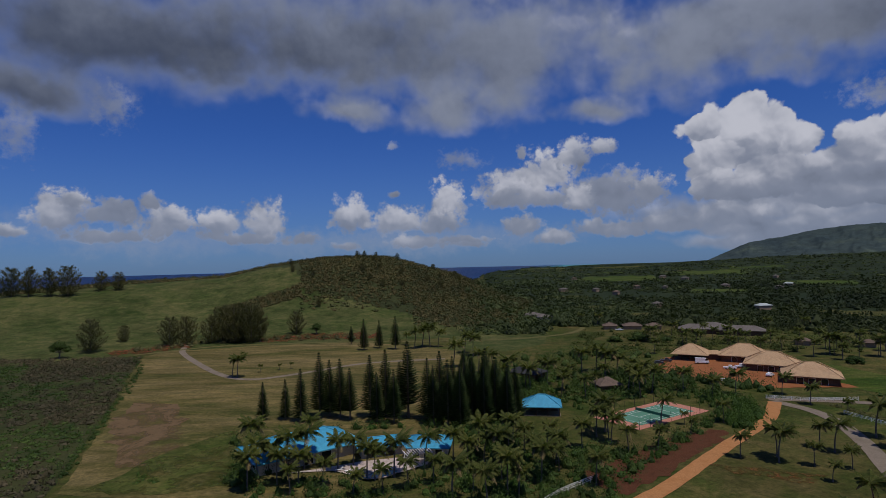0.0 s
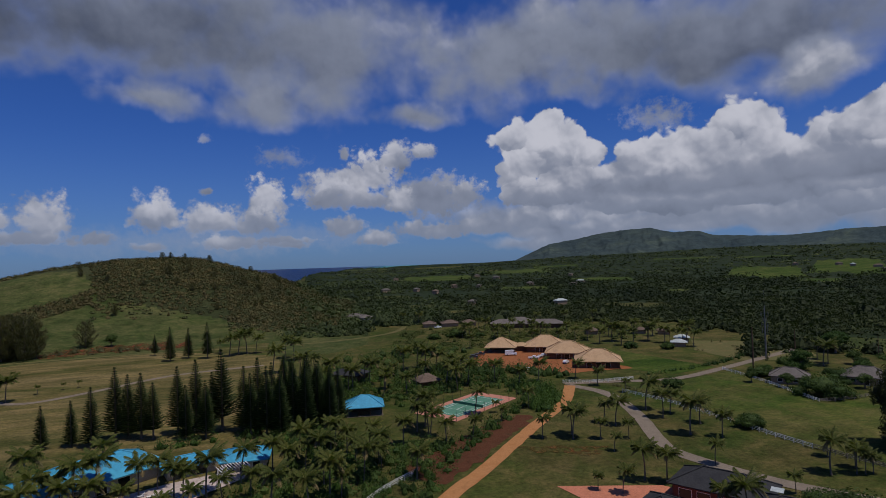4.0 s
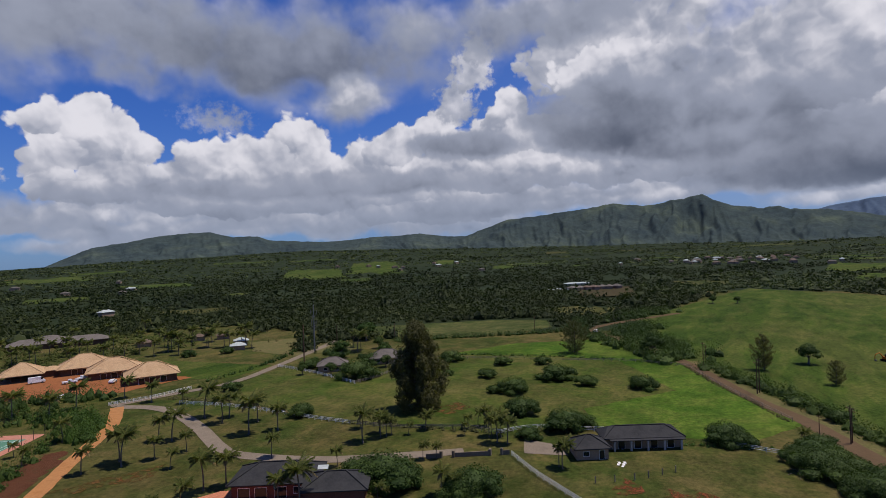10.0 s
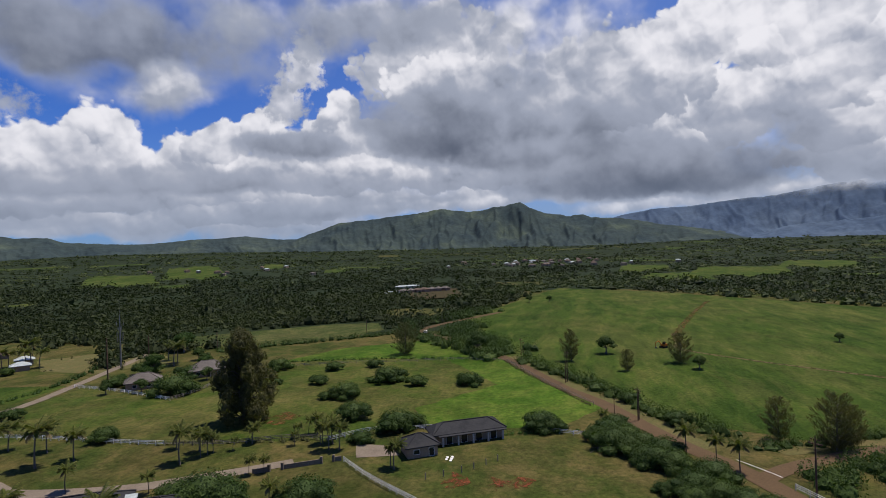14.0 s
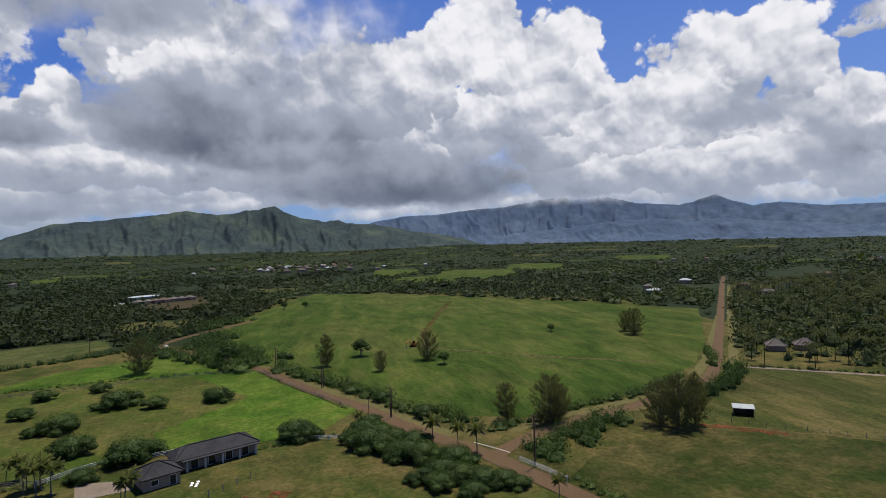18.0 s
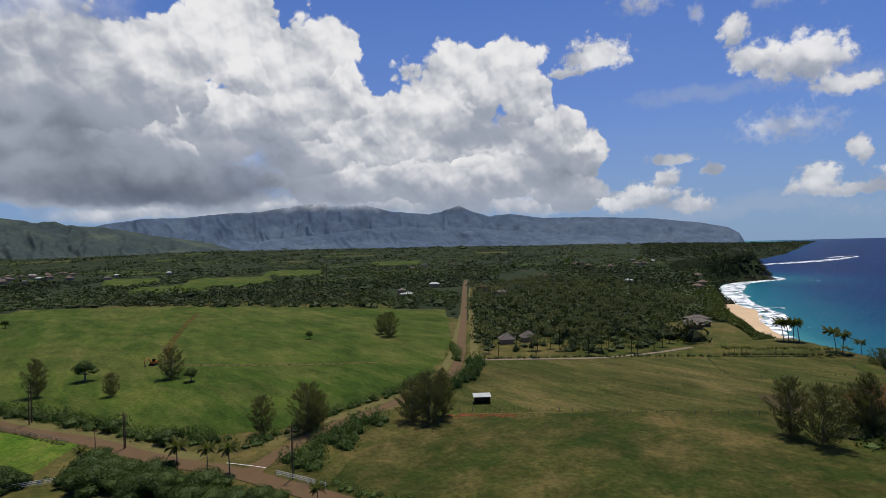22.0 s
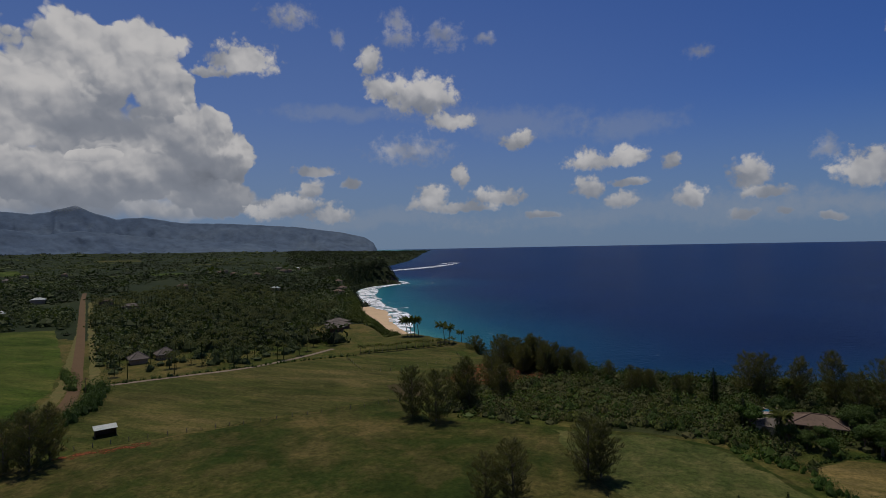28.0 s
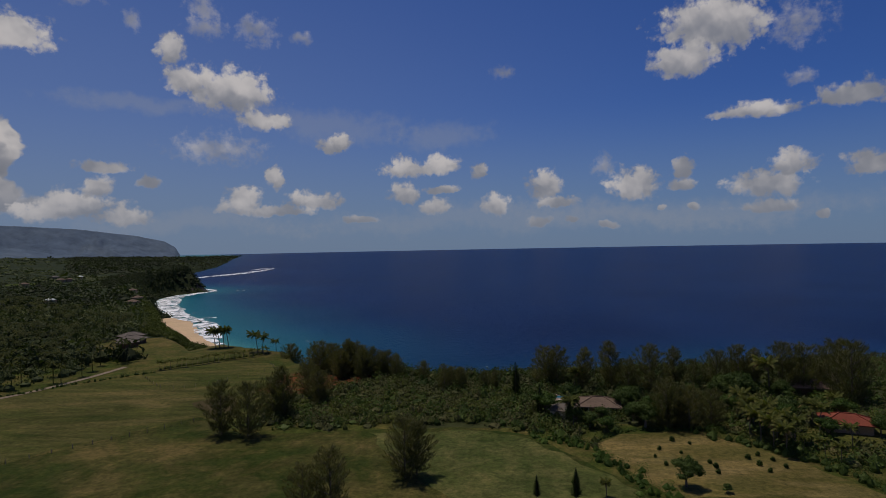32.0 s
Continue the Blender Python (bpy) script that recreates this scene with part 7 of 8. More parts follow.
def window_on(parent, side, along_wall, w, d, sill, head, wide, name="window"):
    """A framed pane set on one wall: side 0 front (-y), 1 right, 2 back, 3 left."""
    turn = Matrix.Rotation(side * math.pi / 2, 4, "Z")
    out = (d if side % 2 == 0 else w) / 2
    bm = bmesh.new()
    for x0, x1, z0, z1 in ((-wide / 2 - 0.08, wide / 2 + 0.08, head, head + 0.1), (-wide / 2 - 0.08, wide / 2 + 0.08, sill - 0.1, sill), (-wide / 2 - 0.08, -wide / 2, sill, head), (wide / 2, wide / 2 + 0.08, sill, head)):
        box(along_wall + x0, -out - 0.06, z0, along_wall + x1, -out + 0.03, z1, 0, bm)
    bm.transform(turn)
    win = part(name, bm, FRAMEWHITE, parent)
    bm = box(along_wall - wide / 2, -out - 0.02, sill, along_wall + wide / 2, -out + 0.02, head)
    bm.transform(turn)
    part("pane", bm, GLASS, win)
    return win


def house(name, label, x, y, turn, w, d, wall, rise, roof, walls, over=0.9, ridge=None, caps=False, windows=(), group="", posts=0, category="house", z=None):
    ob = thing(name, label, category, group)
    if posts:
        part("floor_slab", box(-w / 2 - 0.4, -d / 2 - 0.4, 0, w / 2 + 0.4, d / 2 + 0.4, 0.18, 0.03), CONCRETE, ob)
        for px_ in np.linspace(-w / 2, w / 2, posts):
            for py_ in (-d / 2, d / 2):
                part("post", box(px_ - 0.14, py_ - 0.14, 0.18, px_ + 0.14, py_ + 0.14, wall), walls, ob)
        part("wall", box(-w / 2 + 0.3, d / 2 - 2.2, 0.18, w / 2 - 0.3, d / 2 - 1.9, wall - 0.1), walls, ob)
    else:
        part("wall", box(-w / 2, -d / 2, 0, w / 2, d / 2, wall), walls, ob)
    r = part("roof", hip_roof(w, d, wall + 0.15, rise, over, ridge), roof, ob)
    if caps:
        ridge_caps(w, d, wall + 0.15, rise, over, r, roof)
    for side, pos, wide, sill, head in windows:
        window_on(ob, side, pos, w, d, sill, head, wide, "door" if sill < 0.2 else "window")
    ob.matrix_world = Matrix.Translation((x, y, height(x, y) if z is None else z)) @ Matrix.Rotation(radians(turn), 4, "Z")
    return ob


# the blue-roofed house: three wings, a deck and a pool
house("house", "long low house wing under a bright blue metal roof", -38.5, 151.5, 36, 27, 14, 3, 3.6, BLUE_ROOF, WHITE_WALL, 1.2, None, True,
      [(0, -6, 2.6, 0.1, 2.4), (0, -1, 2.6, 0.1, 2.4), (0, 4, 2.6, 0.1, 2.4), (1, -2, 2, 0.8, 2.2), (3, 0, 2, 0.9, 2.2), (3, 3.4, 2, 0.9, 2.2)], "wings of the blue-roofed house")
house("house", "middle house wing under a bright blue metal roof", -18, 153.5, 18, 11, 7, 2.6, 1.5, BLUE_ROOF, WHITE_WALL, 1.1, None, True, [(0, -3, 2.4, 0.1, 2.3), (0, 2, 2.4, 0.1, 2.3), (1, 0, 1.8, 0.9, 2.1)], "wings of the blue-roofed house")
house("house", "small guest wing under a bright blue metal roof", -4.8, 152, -6, 10, 8, 2.8, 2.0, BLUE_ROOF, WHITE_WALL, 1.1, None, True, [(0, -3, 1.8, 0.1, 2.3), (0, 0, 1.8, 0.1, 2.3), (0, 3, 1.8, 0.1, 2.3)], "wings of the blue-roofed house")
deck = patch("deck", [(-40, 139), (-28, 140), (-18, 134), (-11, 138), (-2, 145.5), (-10, 149), (-22, 146), (-33, 141)], DECK, 0.28, "pale stone pool deck", 0.02, kind="structure")
pool = thing("swimming_pool", "small blue swimming pool in the stone deck", "pool")
bm = bmesh.new()
ring = [bm.verts.new((3.6 * math.cos(a) * (1 + 0.2 * math.cos(2 * a)), 2.0 * math.sin(a), 0)) for a in np.linspace(0, 2 * math.pi, 28, endpoint=False)]
bm.faces.new(ring)
WATER, pt, pb = shader("pool_water", 0.05, 0.0, 0.5)
pb.inputs["Base Color"].default_value = (0.02, 0.16, 0.25, 1)
bumped(pt, pb, noise_at(pt, add(pt, "ShaderNodeTexCoord").outputs["Object"], 3.0), 0.2, 0.05)
part("pool_water", bm, WATER, pool)
a = np.linspace(0, 2 * math.pi, 29)
v, q = tube(np.column_stack([3.75 * np.cos(a) * (1 + 0.2 * np.cos(2 * a)), 2.15 * np.sin(a), 0 * a + 0.02]), np.full(29, 0.16), 6)
linked("pool_rim", mesh_of("pool_rim", v, q), DECK, pool, "pale stone rim")
pool.matrix_world = Matrix.Translation((-16, 136.6, 0.33)) @ Matrix.Rotation(0.5, 4, "Z")
pergola = thing("pergola", "white slatted pergola beside the guest wing", "pergola")
for px_ in (-3, 3):
    for py_ in (-1.6, 1.6):
        part("post", box(px_ - 0.1, py_ - 0.1, 0, px_ + 0.1, py_ + 0.1, 2.5), FRAMEWHITE, pergola)
for k in range(11):
    part("slat", box(-3.4 + k * 0.66, -2.2, 2.5, -3.25 + k * 0.66, 2.2, 2.68), FRAMEWHITE, pergola)
pergola.matrix_world = Matrix.Translation((-7.5, 144.6, 0.3)) @ Matrix.Rotation(0.35, 4, "Z")
lounger = thing("sun_lounger", "white sun lounger on the pool deck", "sun lounger", "loungers by the pool")
part("frame", box(-0.95, -0.32, 0.2, 0.95, 0.32, 0.28, 0.02), FRAMEWHITE, lounger)
bm = box(-0.4, -0.32, 0, 0.4, 0.32, 0.08, 0.02)
bm.transform(Matrix.Translation((0.75, 0, 0.5)) @ Matrix.Rotation(-0.8, 4, "Y"))
part("backrest", bm, FRAMEWHITE, lounger)
for px_ in (-0.8, 0.6):
    for py_ in (-0.28, 0.28):
        part("leg", box(px_ - 0.03, py_ - 0.03, 0, px_ + 0.03, py_ + 0.03, 0.22), FRAMEWHITE, lounger)
for x, y, a in ((-24, 139.2, 0.4), (-26.5, 140, 0.2), (-8.5, 141.4, 1.2), (-10.5, 140.2, 1.2)):
    copy_thing(lounger, Matrix.Translation((x, y, 0.3)) @ Matrix.Rotation(a, 4, "Z"))
drop(lounger)

house("gazebo", "open pavilion with a bright blue hipped roof", 31.5, 189.5, -9, 11, 8.5, 2.9, 3.0, BLUE_ROOF, WOOD_WALL, 0.9, None, True, posts=4, category="pavilion")
patch("lawn", [(20, 183), (20, 162), (34, 152), (43, 168), (42, 184), (32, 184)], GROUND, 0.07, "green lawn before the pavilion")
house("hut", "round-shouldered brown thatched garden hut", 62, 221, 10, 8, 6.5, 2.2, 2.6, BROWN_ROOF, WOOD_WALL, 1.0, 1.2, category="hut")
house("house", "dark low house hidden among the palms", 35, 247, -40, 13, 9, 2.6, 2.4, DARK_ROOF, WOOD_WALL, 1.0, category="house")

# the new houses in the red yard
NEW = "new houses with tan roofs"
tan_w = [(0, -4, 2.2, 0.1, 2.4), (0, 0, 2.2, 0.1, 2.4), (0, 4, 2.2, 0.1, 2.4)]
house("house", "unfinished house with a tan hipped shingle roof", 121.5, 283, -30, 14, 12.5, 3, 4.4, TAN_ROOF, WOOD_WALL, 1.4, 1.6, True, group=NEW, posts=5)
house("house", "unfinished house with a tan hipped shingle roof", 143.5, 275, -30, 19, 14, 3, 5.0, TAN_ROOF, WOOD_WALL, 1.4, 4.5, True, tan_w, NEW)
house("house", "unfinished house with a tan hipped shingle roof", 143.5, 252, -32, 19, 13, 3, 4.8, TAN_ROOF, WOOD_WALL, 1.4, 3.2, True, tan_w, NEW)
house("house", "unfinished house with a tan hipped shingle roof", 144, 226, -30, 18, 12.5, 3, 4.6, TAN_ROOF, WOOD_WALL, 1.4, 3.0, True, tan_w, NEW)
house("house", "low tan-roofed link between two new houses", 132, 281, -20, 8, 6, 2.8, 1.4, TAN_ROOF, WOOD_WALL, 0.8, group=NEW)

# the dark-roofed house with its terracotta court
house("house", "house with a dark slate hipped roof and red-brown walls", 87.5, 93.5, -58, 17, 9.5, 3.1, 2.7, DARK_ROOF, BRICK_WALL, 0.9, None, True, [(0, -6, 2.4, 0.1, 2.3), (0, -2.5, 2.4, 0.1, 2.3), (0, 1.5, 2.4, 0.1, 2.3), (0, 5, 1.6, 0.9, 2.2)], "dark-roofed house")
house("house", "rear wing under a dark slate roof", 90, 79.5, -58, 12, 8, 3.0, 2.2, DARK_ROOF, BRICK_WALL, 0.9, None, True, (), "dark-roofed house")
house("house", "garage wing under a dark slate roof", 70, 90, 30, 8, 7, 2.9, 2.0, DARK_ROOF, BRICK_WALL, 0.8, None, True, (), "dark-roofed house")
sky_panel = thing("solar_panel", "pale solar panel propped on the dark roof", "solar panel")
bm = box(-1.1, -0.7, 0, 1.1, 0.7, 0.08, 0.01)
part("panel", bm, PALE_METAL, sky_panel)
for px_ in (-0.9, 0.9):
    part("bracket", box(px_ - 0.04, 0.4, -0.6, px_ + 0.04, 0.5, 0.0), FRAMEWHITE, sky_panel)
sky_panel.matrix_world = Matrix.Translation((90.5, 83.5, 5.25)) @ Euler((0.3, 0.0, -1.0)).to_matrix().to_4x4()

# the stable
stable = house("stable", "long low stable with a dark tiled roof and open porch", 147.2, 30.6, -60, 19, 6.5, 2.6, 2.0, DARK_ROOF, GREY_WALL, 0.6, 15.5, True, (), "", 0, "stable")
for k in np.linspace(-7.6, 8.6, 5):
    part("post", box(k - 0.22, -4.9, 0, k + 0.22, -4.5, 2.5), WHITE_WALL, stable)
for k in (-5.5, -1.5, 2.5, 6.5):
    window_on(stable, 0, k, 19, 6.5, 0.05, 2.2, 1.6, "door")
part("porch_roof", box(-8.6, -5.1, 2.45, 9.6, -3.2, 2.62), DARK_ROOF, stable)
house("stable", "square front room of the stable under a dark tiled roof", 134.6, 39.8, -58, 7.5, 6.5, 2.6, 2.1, DARK_ROOF, GREY_WALL, 0.7, None, True, [(0, -1.5, 1.4, 0.9, 1.9), (0, 2.2, 1.2, 0.05, 2.1)], category="stable")
heap = thing("metal_sheets", "white scrap sheets lying on the grass", "scrap")
for k in range(5):
    bm = box(-0.6, -0.3, 0, 0.6, 0.3, 0.03)
    bm.transform(Matrix.Translation((k * 0.5 - 0.8, (k % 2) * 1.1, 0.03 + 0.03 * k)) @ Euler((0.02, 0.02, k * 0.12)).to_matrix().to_4x4())
    part("sheet", bm, FRAMEWHITE, heap)
heap.matrix_world = Matrix.Translation((131.5, 31, 0))

# cottages, the shed and houses farther off
COT = "grey-roofed cottages"
house("cottage", "small cottage with a weathered grey roof", 188, 166, -50, 12, 8, 2.7, 2.8, GREY_ROOF, GREY_WALL, 0.7, None, True, [(0, -3, 1.4, 0.9, 2.0), (0, 2, 1.4, 0.9, 2.0)], COT)
house("cottage", "cottage with a weathered grey roof and porch", 211, 154, -52, 14, 9, 2.7, 3.2, GREY_ROOF, GREY_WALL, 0.8, None, True, [(0, -4, 1.4, 0.9, 2.0), (0, 0, 1.2, 0.05, 2.1), (0, 4, 1.4, 0.9, 2.0)], COT)
shed = thing("shed", "small field shelter with a pale metal roof", "shed")
for px_ in (-2.4, 0, 2.4):
    part("post", box(px_ - 0.08, -1.5, 0, px_ + 0.08, -1.34, 2.0), WOOD_WALL, shed)
part("back_wall", box(-2.45, 1.3, 0, 2.45, 1.4, 2.2), WOOD_WALL, shed)
for s in (-1, 1):
    part("side_wall", box(s * 2.42 - 0.05, -1.2, 0, s * 2.42 + 0.05, 1.3, 2.1), WOOD_WALL, shed)
bm = box(-2.8, -1.9, 0, 2.8, 1.8, 0.08)
bm.transform(Matrix.Translation((0, 0, 2.3)) @ Matrix.Rotation(0.1, 4, "X"))
part("roof", bm, PALE_METAL, shed)
for k in range(9):
    bm = box(-2.8 + k * 0.68, -1.9, 0.08, -2.72 + k * 0.68, 1.8, 0.12)
    bm.transform(Matrix.Translation((0, 0, 2.3)) @ Matrix.Rotation(0.1, 4, "X"))
    part("roof_rib", bm, PALE_METAL, shed)
shed.matrix_world = Matrix.Translation((141.5, -111, 0)) @ Matrix.Rotation(radians(-122), 4, "Z")
house("house", "white peaked house among the palms", 217, -187, -120, 6.5, 6, 2.2, 2.8, GREY_ROOF, GREY_WALL, 0.9, 0.6, True)
house("house", "white peaked house among the palms", 214, -199, -120, 7, 6, 2.2, 2.8, GREY_ROOF, GREY_WALL, 0.9, 0.6, True)
for dx, dy, w in ((0, 0, 12), (8, -13, 10), (-4, 10, 7)):
    house("house", "low grey-brown roofed beach house above the bay", 184 + dx, -300 + dy, -120, w, 7, 2.6, 1.9, GREY_ROOF, WOOD_WALL, 1.2, None, True, (), "beach houses")
house("house", "tan-roofed villa in the bluff garden", -37, -171, 170, 11, 8, 2.3, 1.9, BROWN_ROOF, GREY_WALL, 1.0, None, True, [(0, -4, 2, 0.1, 2.2), (0, 0, 2, 0.1, 2.2), (0, 4, 2, 0.1, 2.2), (2, -3, 2, 0.8, 2.1), (2, 3, 2, 0.8, 2.1)])
house("house", "small pale-roofed lodge in the bluff garden", -25.5, -165, 160, 6, 5, 2.5, 1.6, GREY_ROOF, WHITE_WALL, 0.7)
house("house", "orange-brown roofed house behind the trees", -108, -189, 165, 10, 7, 2.6, 2.0, BROWN_ROOF, WOOD_WALL, 1.0, None, True)
house("house", "house with a rust-red roof among the palms", -97, -153, 160, 10, 6.5, 2.4, 1.8, RED_ROOF, GREY_WALL, 1.0, None, True)
house("house", "grey-roofed house on the rise", 77, 500, -10, 14, 9, 2.8, 2.4, GREY_ROOF, GREY_WALL, 1.0, None, True, (), "far houses")
house("house", "grey-roofed house on the rise", 84, 486, 10, 10, 7, 2.8, 2.4, GREY_ROOF, WHITE_WALL, 1.0, None, False, (), "far houses")
for x, y, w in ((119, 412, 9), (134, 409, 12), (148, 405, 9)):
    house("house", "low house with a pinkish grey roof", x, y, -12, w, 8, 2.5, 2.0, BROWN_ROOF, GREY_WALL, 0.8, None, True, (), "far houses")
for x, y, w in ((168, 380, 22), (190, 366, 26), (182, 388, 16)):
    house("house", "dark low roofs beyond the new houses", x, y, -25, w, 11, 3, 2.8, GREY_ROOF, WOOD_WALL, 1.0, None, False, (), "far houses")
for x, y in ((199, 318), (226, 306), (236, 296), (211, 253), (224, 266)):
    house("house", "small tan-roofed house beside the field", x, y, -40, 7, 5, 2.4, 1.6, BROWN_ROOF if y > 290 else PALE_METAL, GREY_WALL, 0.8, None, False, (), "far houses")
for x, y, w in ((604, 204, 26), (708, 216, 34)):
    house("greenhouse", "long pale metal-roofed shed beside the ploughed field", x, y, -50, w, 8, 2.6, 1.4, PALE_METAL, WHITE_WALL, 0.4, None, False, (), "long sheds", category="shed")
# scattered roofs of the far villages
rng = np.random.default_rng(77)
spots = [(87 + rng.normal(0, 4.5), rng.uniform(1250, 1700)) for _ in range(40)] + [(rng.uniform(10, 34), rng.uniform(560, 1500)) for _ in range(14)] + [(rng.uniform(119, 149), rng.uniform(520, 1500)) for _ in range(22)]
spots += [(72.5 + k * 0.7, 640 + 4 * k) for k in range(7)] + [(rng.uniform(45, 64), rng.uniform(1300, 1800)) for _ in range(10)]
for a, d in spots:
    x, y = d * math.sin(radians(a)), d * math.cos(radians(a))
    big = 0.8 + d / 3500
    mat = (PALE_METAL, GREY_ROOF, BROWN_ROOF, GREY_ROOF, BROWN_ROOF)[rng.integers(5)]
    house("house", "far village house among the trees", x, y, rng.uniform(0, 180), rng.uniform(8, 13) * big, 7 * big, 4.2 * big, 2.0 * big, mat, GREY_WALL, 0.6, None, False, (), "village houses")

# the terrace and pool behind the bluff villa
patch("terrace", [(-30, -184), (-22, -180), (-24, -190), (-33, -193)], DECK, 0.2, "pale terrace beside the pool", 0.1)
pool = thing("swimming_pool", "small turquoise swimming pool behind the villa", "pool")
ring = [(2.6 * math.cos(a), 1.6 * math.sin(a)) for a in np.linspace(0, 2 * math.pi, 20, endpoint=False)]
bm = bmesh.new()
bm.faces.new([bm.verts.new((px_, py_, 0)) for px_, py_ in ring])
part("pool_water", bm, WATER, pool)
v, q = tube([(1.04 * px_, 1.04 * py_, 0.03) for px_, py_ in ring + ring[:1]], np.full(21, 0.14), 6)
linked("pool_rim", mesh_of("pool_rim", v, q), DECK, pool, "pale stone rim")
pool.matrix_world = Matrix.Translation((-27, -186, 0.26))

# the tennis court
court = thing("tennis_court", "green tennis court with a salmon surround and white lines", "tennis court")
COURT_GREEN = surface("court_green", (0.085, 0.195, 0.125), (0.105, 0.23, 0.15), None, 0.2, 3.0, 0.9, 0.1)
COURT_SALMON = surface("court_salmon", (0.43, 0.18, 0.115), (0.48, 0.21, 0.14), (0.4, 0.18, 0.125), 0.2, 3.0, 0.9, 0.1)
part("surround", box(-17.5, -8.8, 0, 17.5, 8.8, 0.08), COURT_SALMON, court)
part("playing_surface", box(-13.2, -6.2, 0.08, 13.2, 6.2, 0.1), COURT_GREEN, court)
for x0, y0, x1, y1 in ((-11.9, -5.5, 11.9, -5.4), (-11.9, 5.4, 11.9, 5.5), (-11.9, -5.5, -11.8, 5.5), (11.8, -5.5, 11.9, 5.5), (-11.9, -4.16, 11.9, -4.06), (-11.9, 4.06, 11.9, 4.16), (-6.45, -4.1, -6.35, 4.1), (6.35, -4.1, 6.45, 4.1), (-6.4, -0.06, 6.4, 0.06)):
    part("court_line", box(x0, y0, 0.1, x1, y1, 0.115), FRAMEWHITE, court)
part("net", box(-0.015, -6.4, 0.12, 0.015, 6.4, 0.98), COURT_GREEN, court)
for s in (-1, 1):
    part("net_post", box(-0.05, s * 6.4 - 0.05, 0.08, 0.05, s * 6.4 + 0.05, 1.1), DARK_ROOF, court)
for k in range(8):
    for s in (-1, 1):
        part("fence_post", box(-17.4 + k * 4.97 - 0.05, s * 8.7 - 0.05, 0, -17.4 + k * 4.97 + 0.05, s * 8.7 + 0.05, 3.0), DARK_ROOF, court)
court.matrix_world = Matrix.Translation((66, 184.5, 0.02)) @ Matrix.Rotation(radians(33), 4, "Z")


# ---- fences, poles, cars, shore ----
def fence(points, gap, material, label, rails=(0.45, 0.85, 1.2), post=0.07, tall=1.35, name="fence"):
    """Posts and rails along a line, each post and each run of rail a part."""
    ob = thing(name, label, "fence", "ranch fences")
    line = [np.array(p, float) for p in catmull(points, gap)]
    steps = [line[0]]
    for p in line[1:]:
        if np.linalg.norm(p - steps[-1]) >= gap * 0.9:
            steps.append(p)
    bm = box(-post, -post, -0.1, post, post, tall, 0.012)
    first = part("post", bm, material, ob)
    first.location = (*steps[0], height(*steps[0]))
    for p in steps[1:]:
        o = new("post", first.data)
        o.parent, o.location = ob, (*p, height(*p))
    for z in rails:
        bits = []
        for a, b in zip(steps, steps[1:]):
            d = (b - a) / np.linalg.norm(b - a)
            n, za, zb = np.array([-d[1], d[0]]) * 0.025, height(*a) + z, height(*b) + z
            v = np.array([[*(a + s * n), za + h] for s in (-1, 1) for h in (0, 0.12)] + [[*(b + s * n), zb + h] for s in (-1, 1) for h in (0, 0.12)])
            bits.append((v, np.array([[0, 1, 5, 4], [3, 2, 6, 7], [1, 3, 7, 5], [2, 0, 4, 6]])))
        if rails:
            linked("rail", joined("rail", bits, False), material, ob)
    return ob


WEATHERED = surface("weathered_timber", (0.2, 0.17, 0.13), (0.28, 0.24, 0.19), None, 0.5, 6.0, 0.9, 0.3)
fence([(126.2, 56.1), (121.4, 51), (117.2, 46.2), (112.4, 39.9), (106, 31)], 2.4, FRAMEWHITE, "white three-rail fence along the drive")
fence([(139, 66), (148, 57.9), (151, 46.4), (153, 41)], 2.4, FRAMEWHITE, "white three-rail paddock fence")
fence([(153.9, 10), (152.7, 3), (151, -6)], 2.4, FRAMEWHITE, "white three-rail paddock fence")
fence([(123.7, 178.8), (128.2, 158.9), (129.4, 137.6), (129.3, 122), (130, 109)], 2.6, FRAMEWHITE, "white rail fence of the paddock")
fence([(130, 109), (132.6, 93), (139.6, 77), (140, 66)], 2.6, WEATHERED, "weathered rail fence of the paddock")
fence([(112, 201), (124, 196), (140, 195)], 2.6, FRAMEWHITE, "white rail fence along the lane")
fence([(184, 194.6), (179.5, 169), (171.3, 140.6)], 2.6, FRAMEWHITE, "white rail fence of the paddock")
fence([(171.3, 140.6), (180, 139), (195.7, 139.5)], 2.6, WEATHERED, "weathered rail fence of the paddock")
fence([(227.5, 141.9), (229, 125), (237, 101.6), (241, 81), (248, 56), (247, 40), (246, 31.6)], 3.0, WEATHERED, "weathered rail fence between the paddocks", (0.6, 1.1))
fence([(246, 31.6), (217.4, 17.5), (192.2, 3.3), (181.5, -2.8)], 3.0, WEATHERED, "weathered rail fence along the road", (0.6, 1.1))
fence([(125, -40), (119, -43), (112, -46)], 2.4, FRAMEWHITE, "white rail fence at the junction")
fence([(18.3, 117), (24.3, 123.5), (33.9, 131)], 2.2, FRAMEWHITE, "white rail fence under the garden")
fence([(138.3, -99.8), (131.2, -109.6), (121.9, -119.9), (111.6, -130.3), (102.3, -140.4), (93, -149.6), (83.8, -159.4), (74, -170)], 3.6, WEATHERED, "line of thin posts between two fields", (), 0.06, 1.2)
fence([(130.4, -220), (112, -202), (98, -207.2), (84, -232), (88, -244)], 3.6, WEATHERED, "line of thin posts round a paddock", (), 0.06, 1.2)
fence([(132, 20), (124, 27), (119, 34)], 3.0, WEATHERED, "line of weathered posts below the stable", (), 0.09, 1.5)
wall = thing("garden_wall", "low pale wall with gate posts across the drive", "wall")
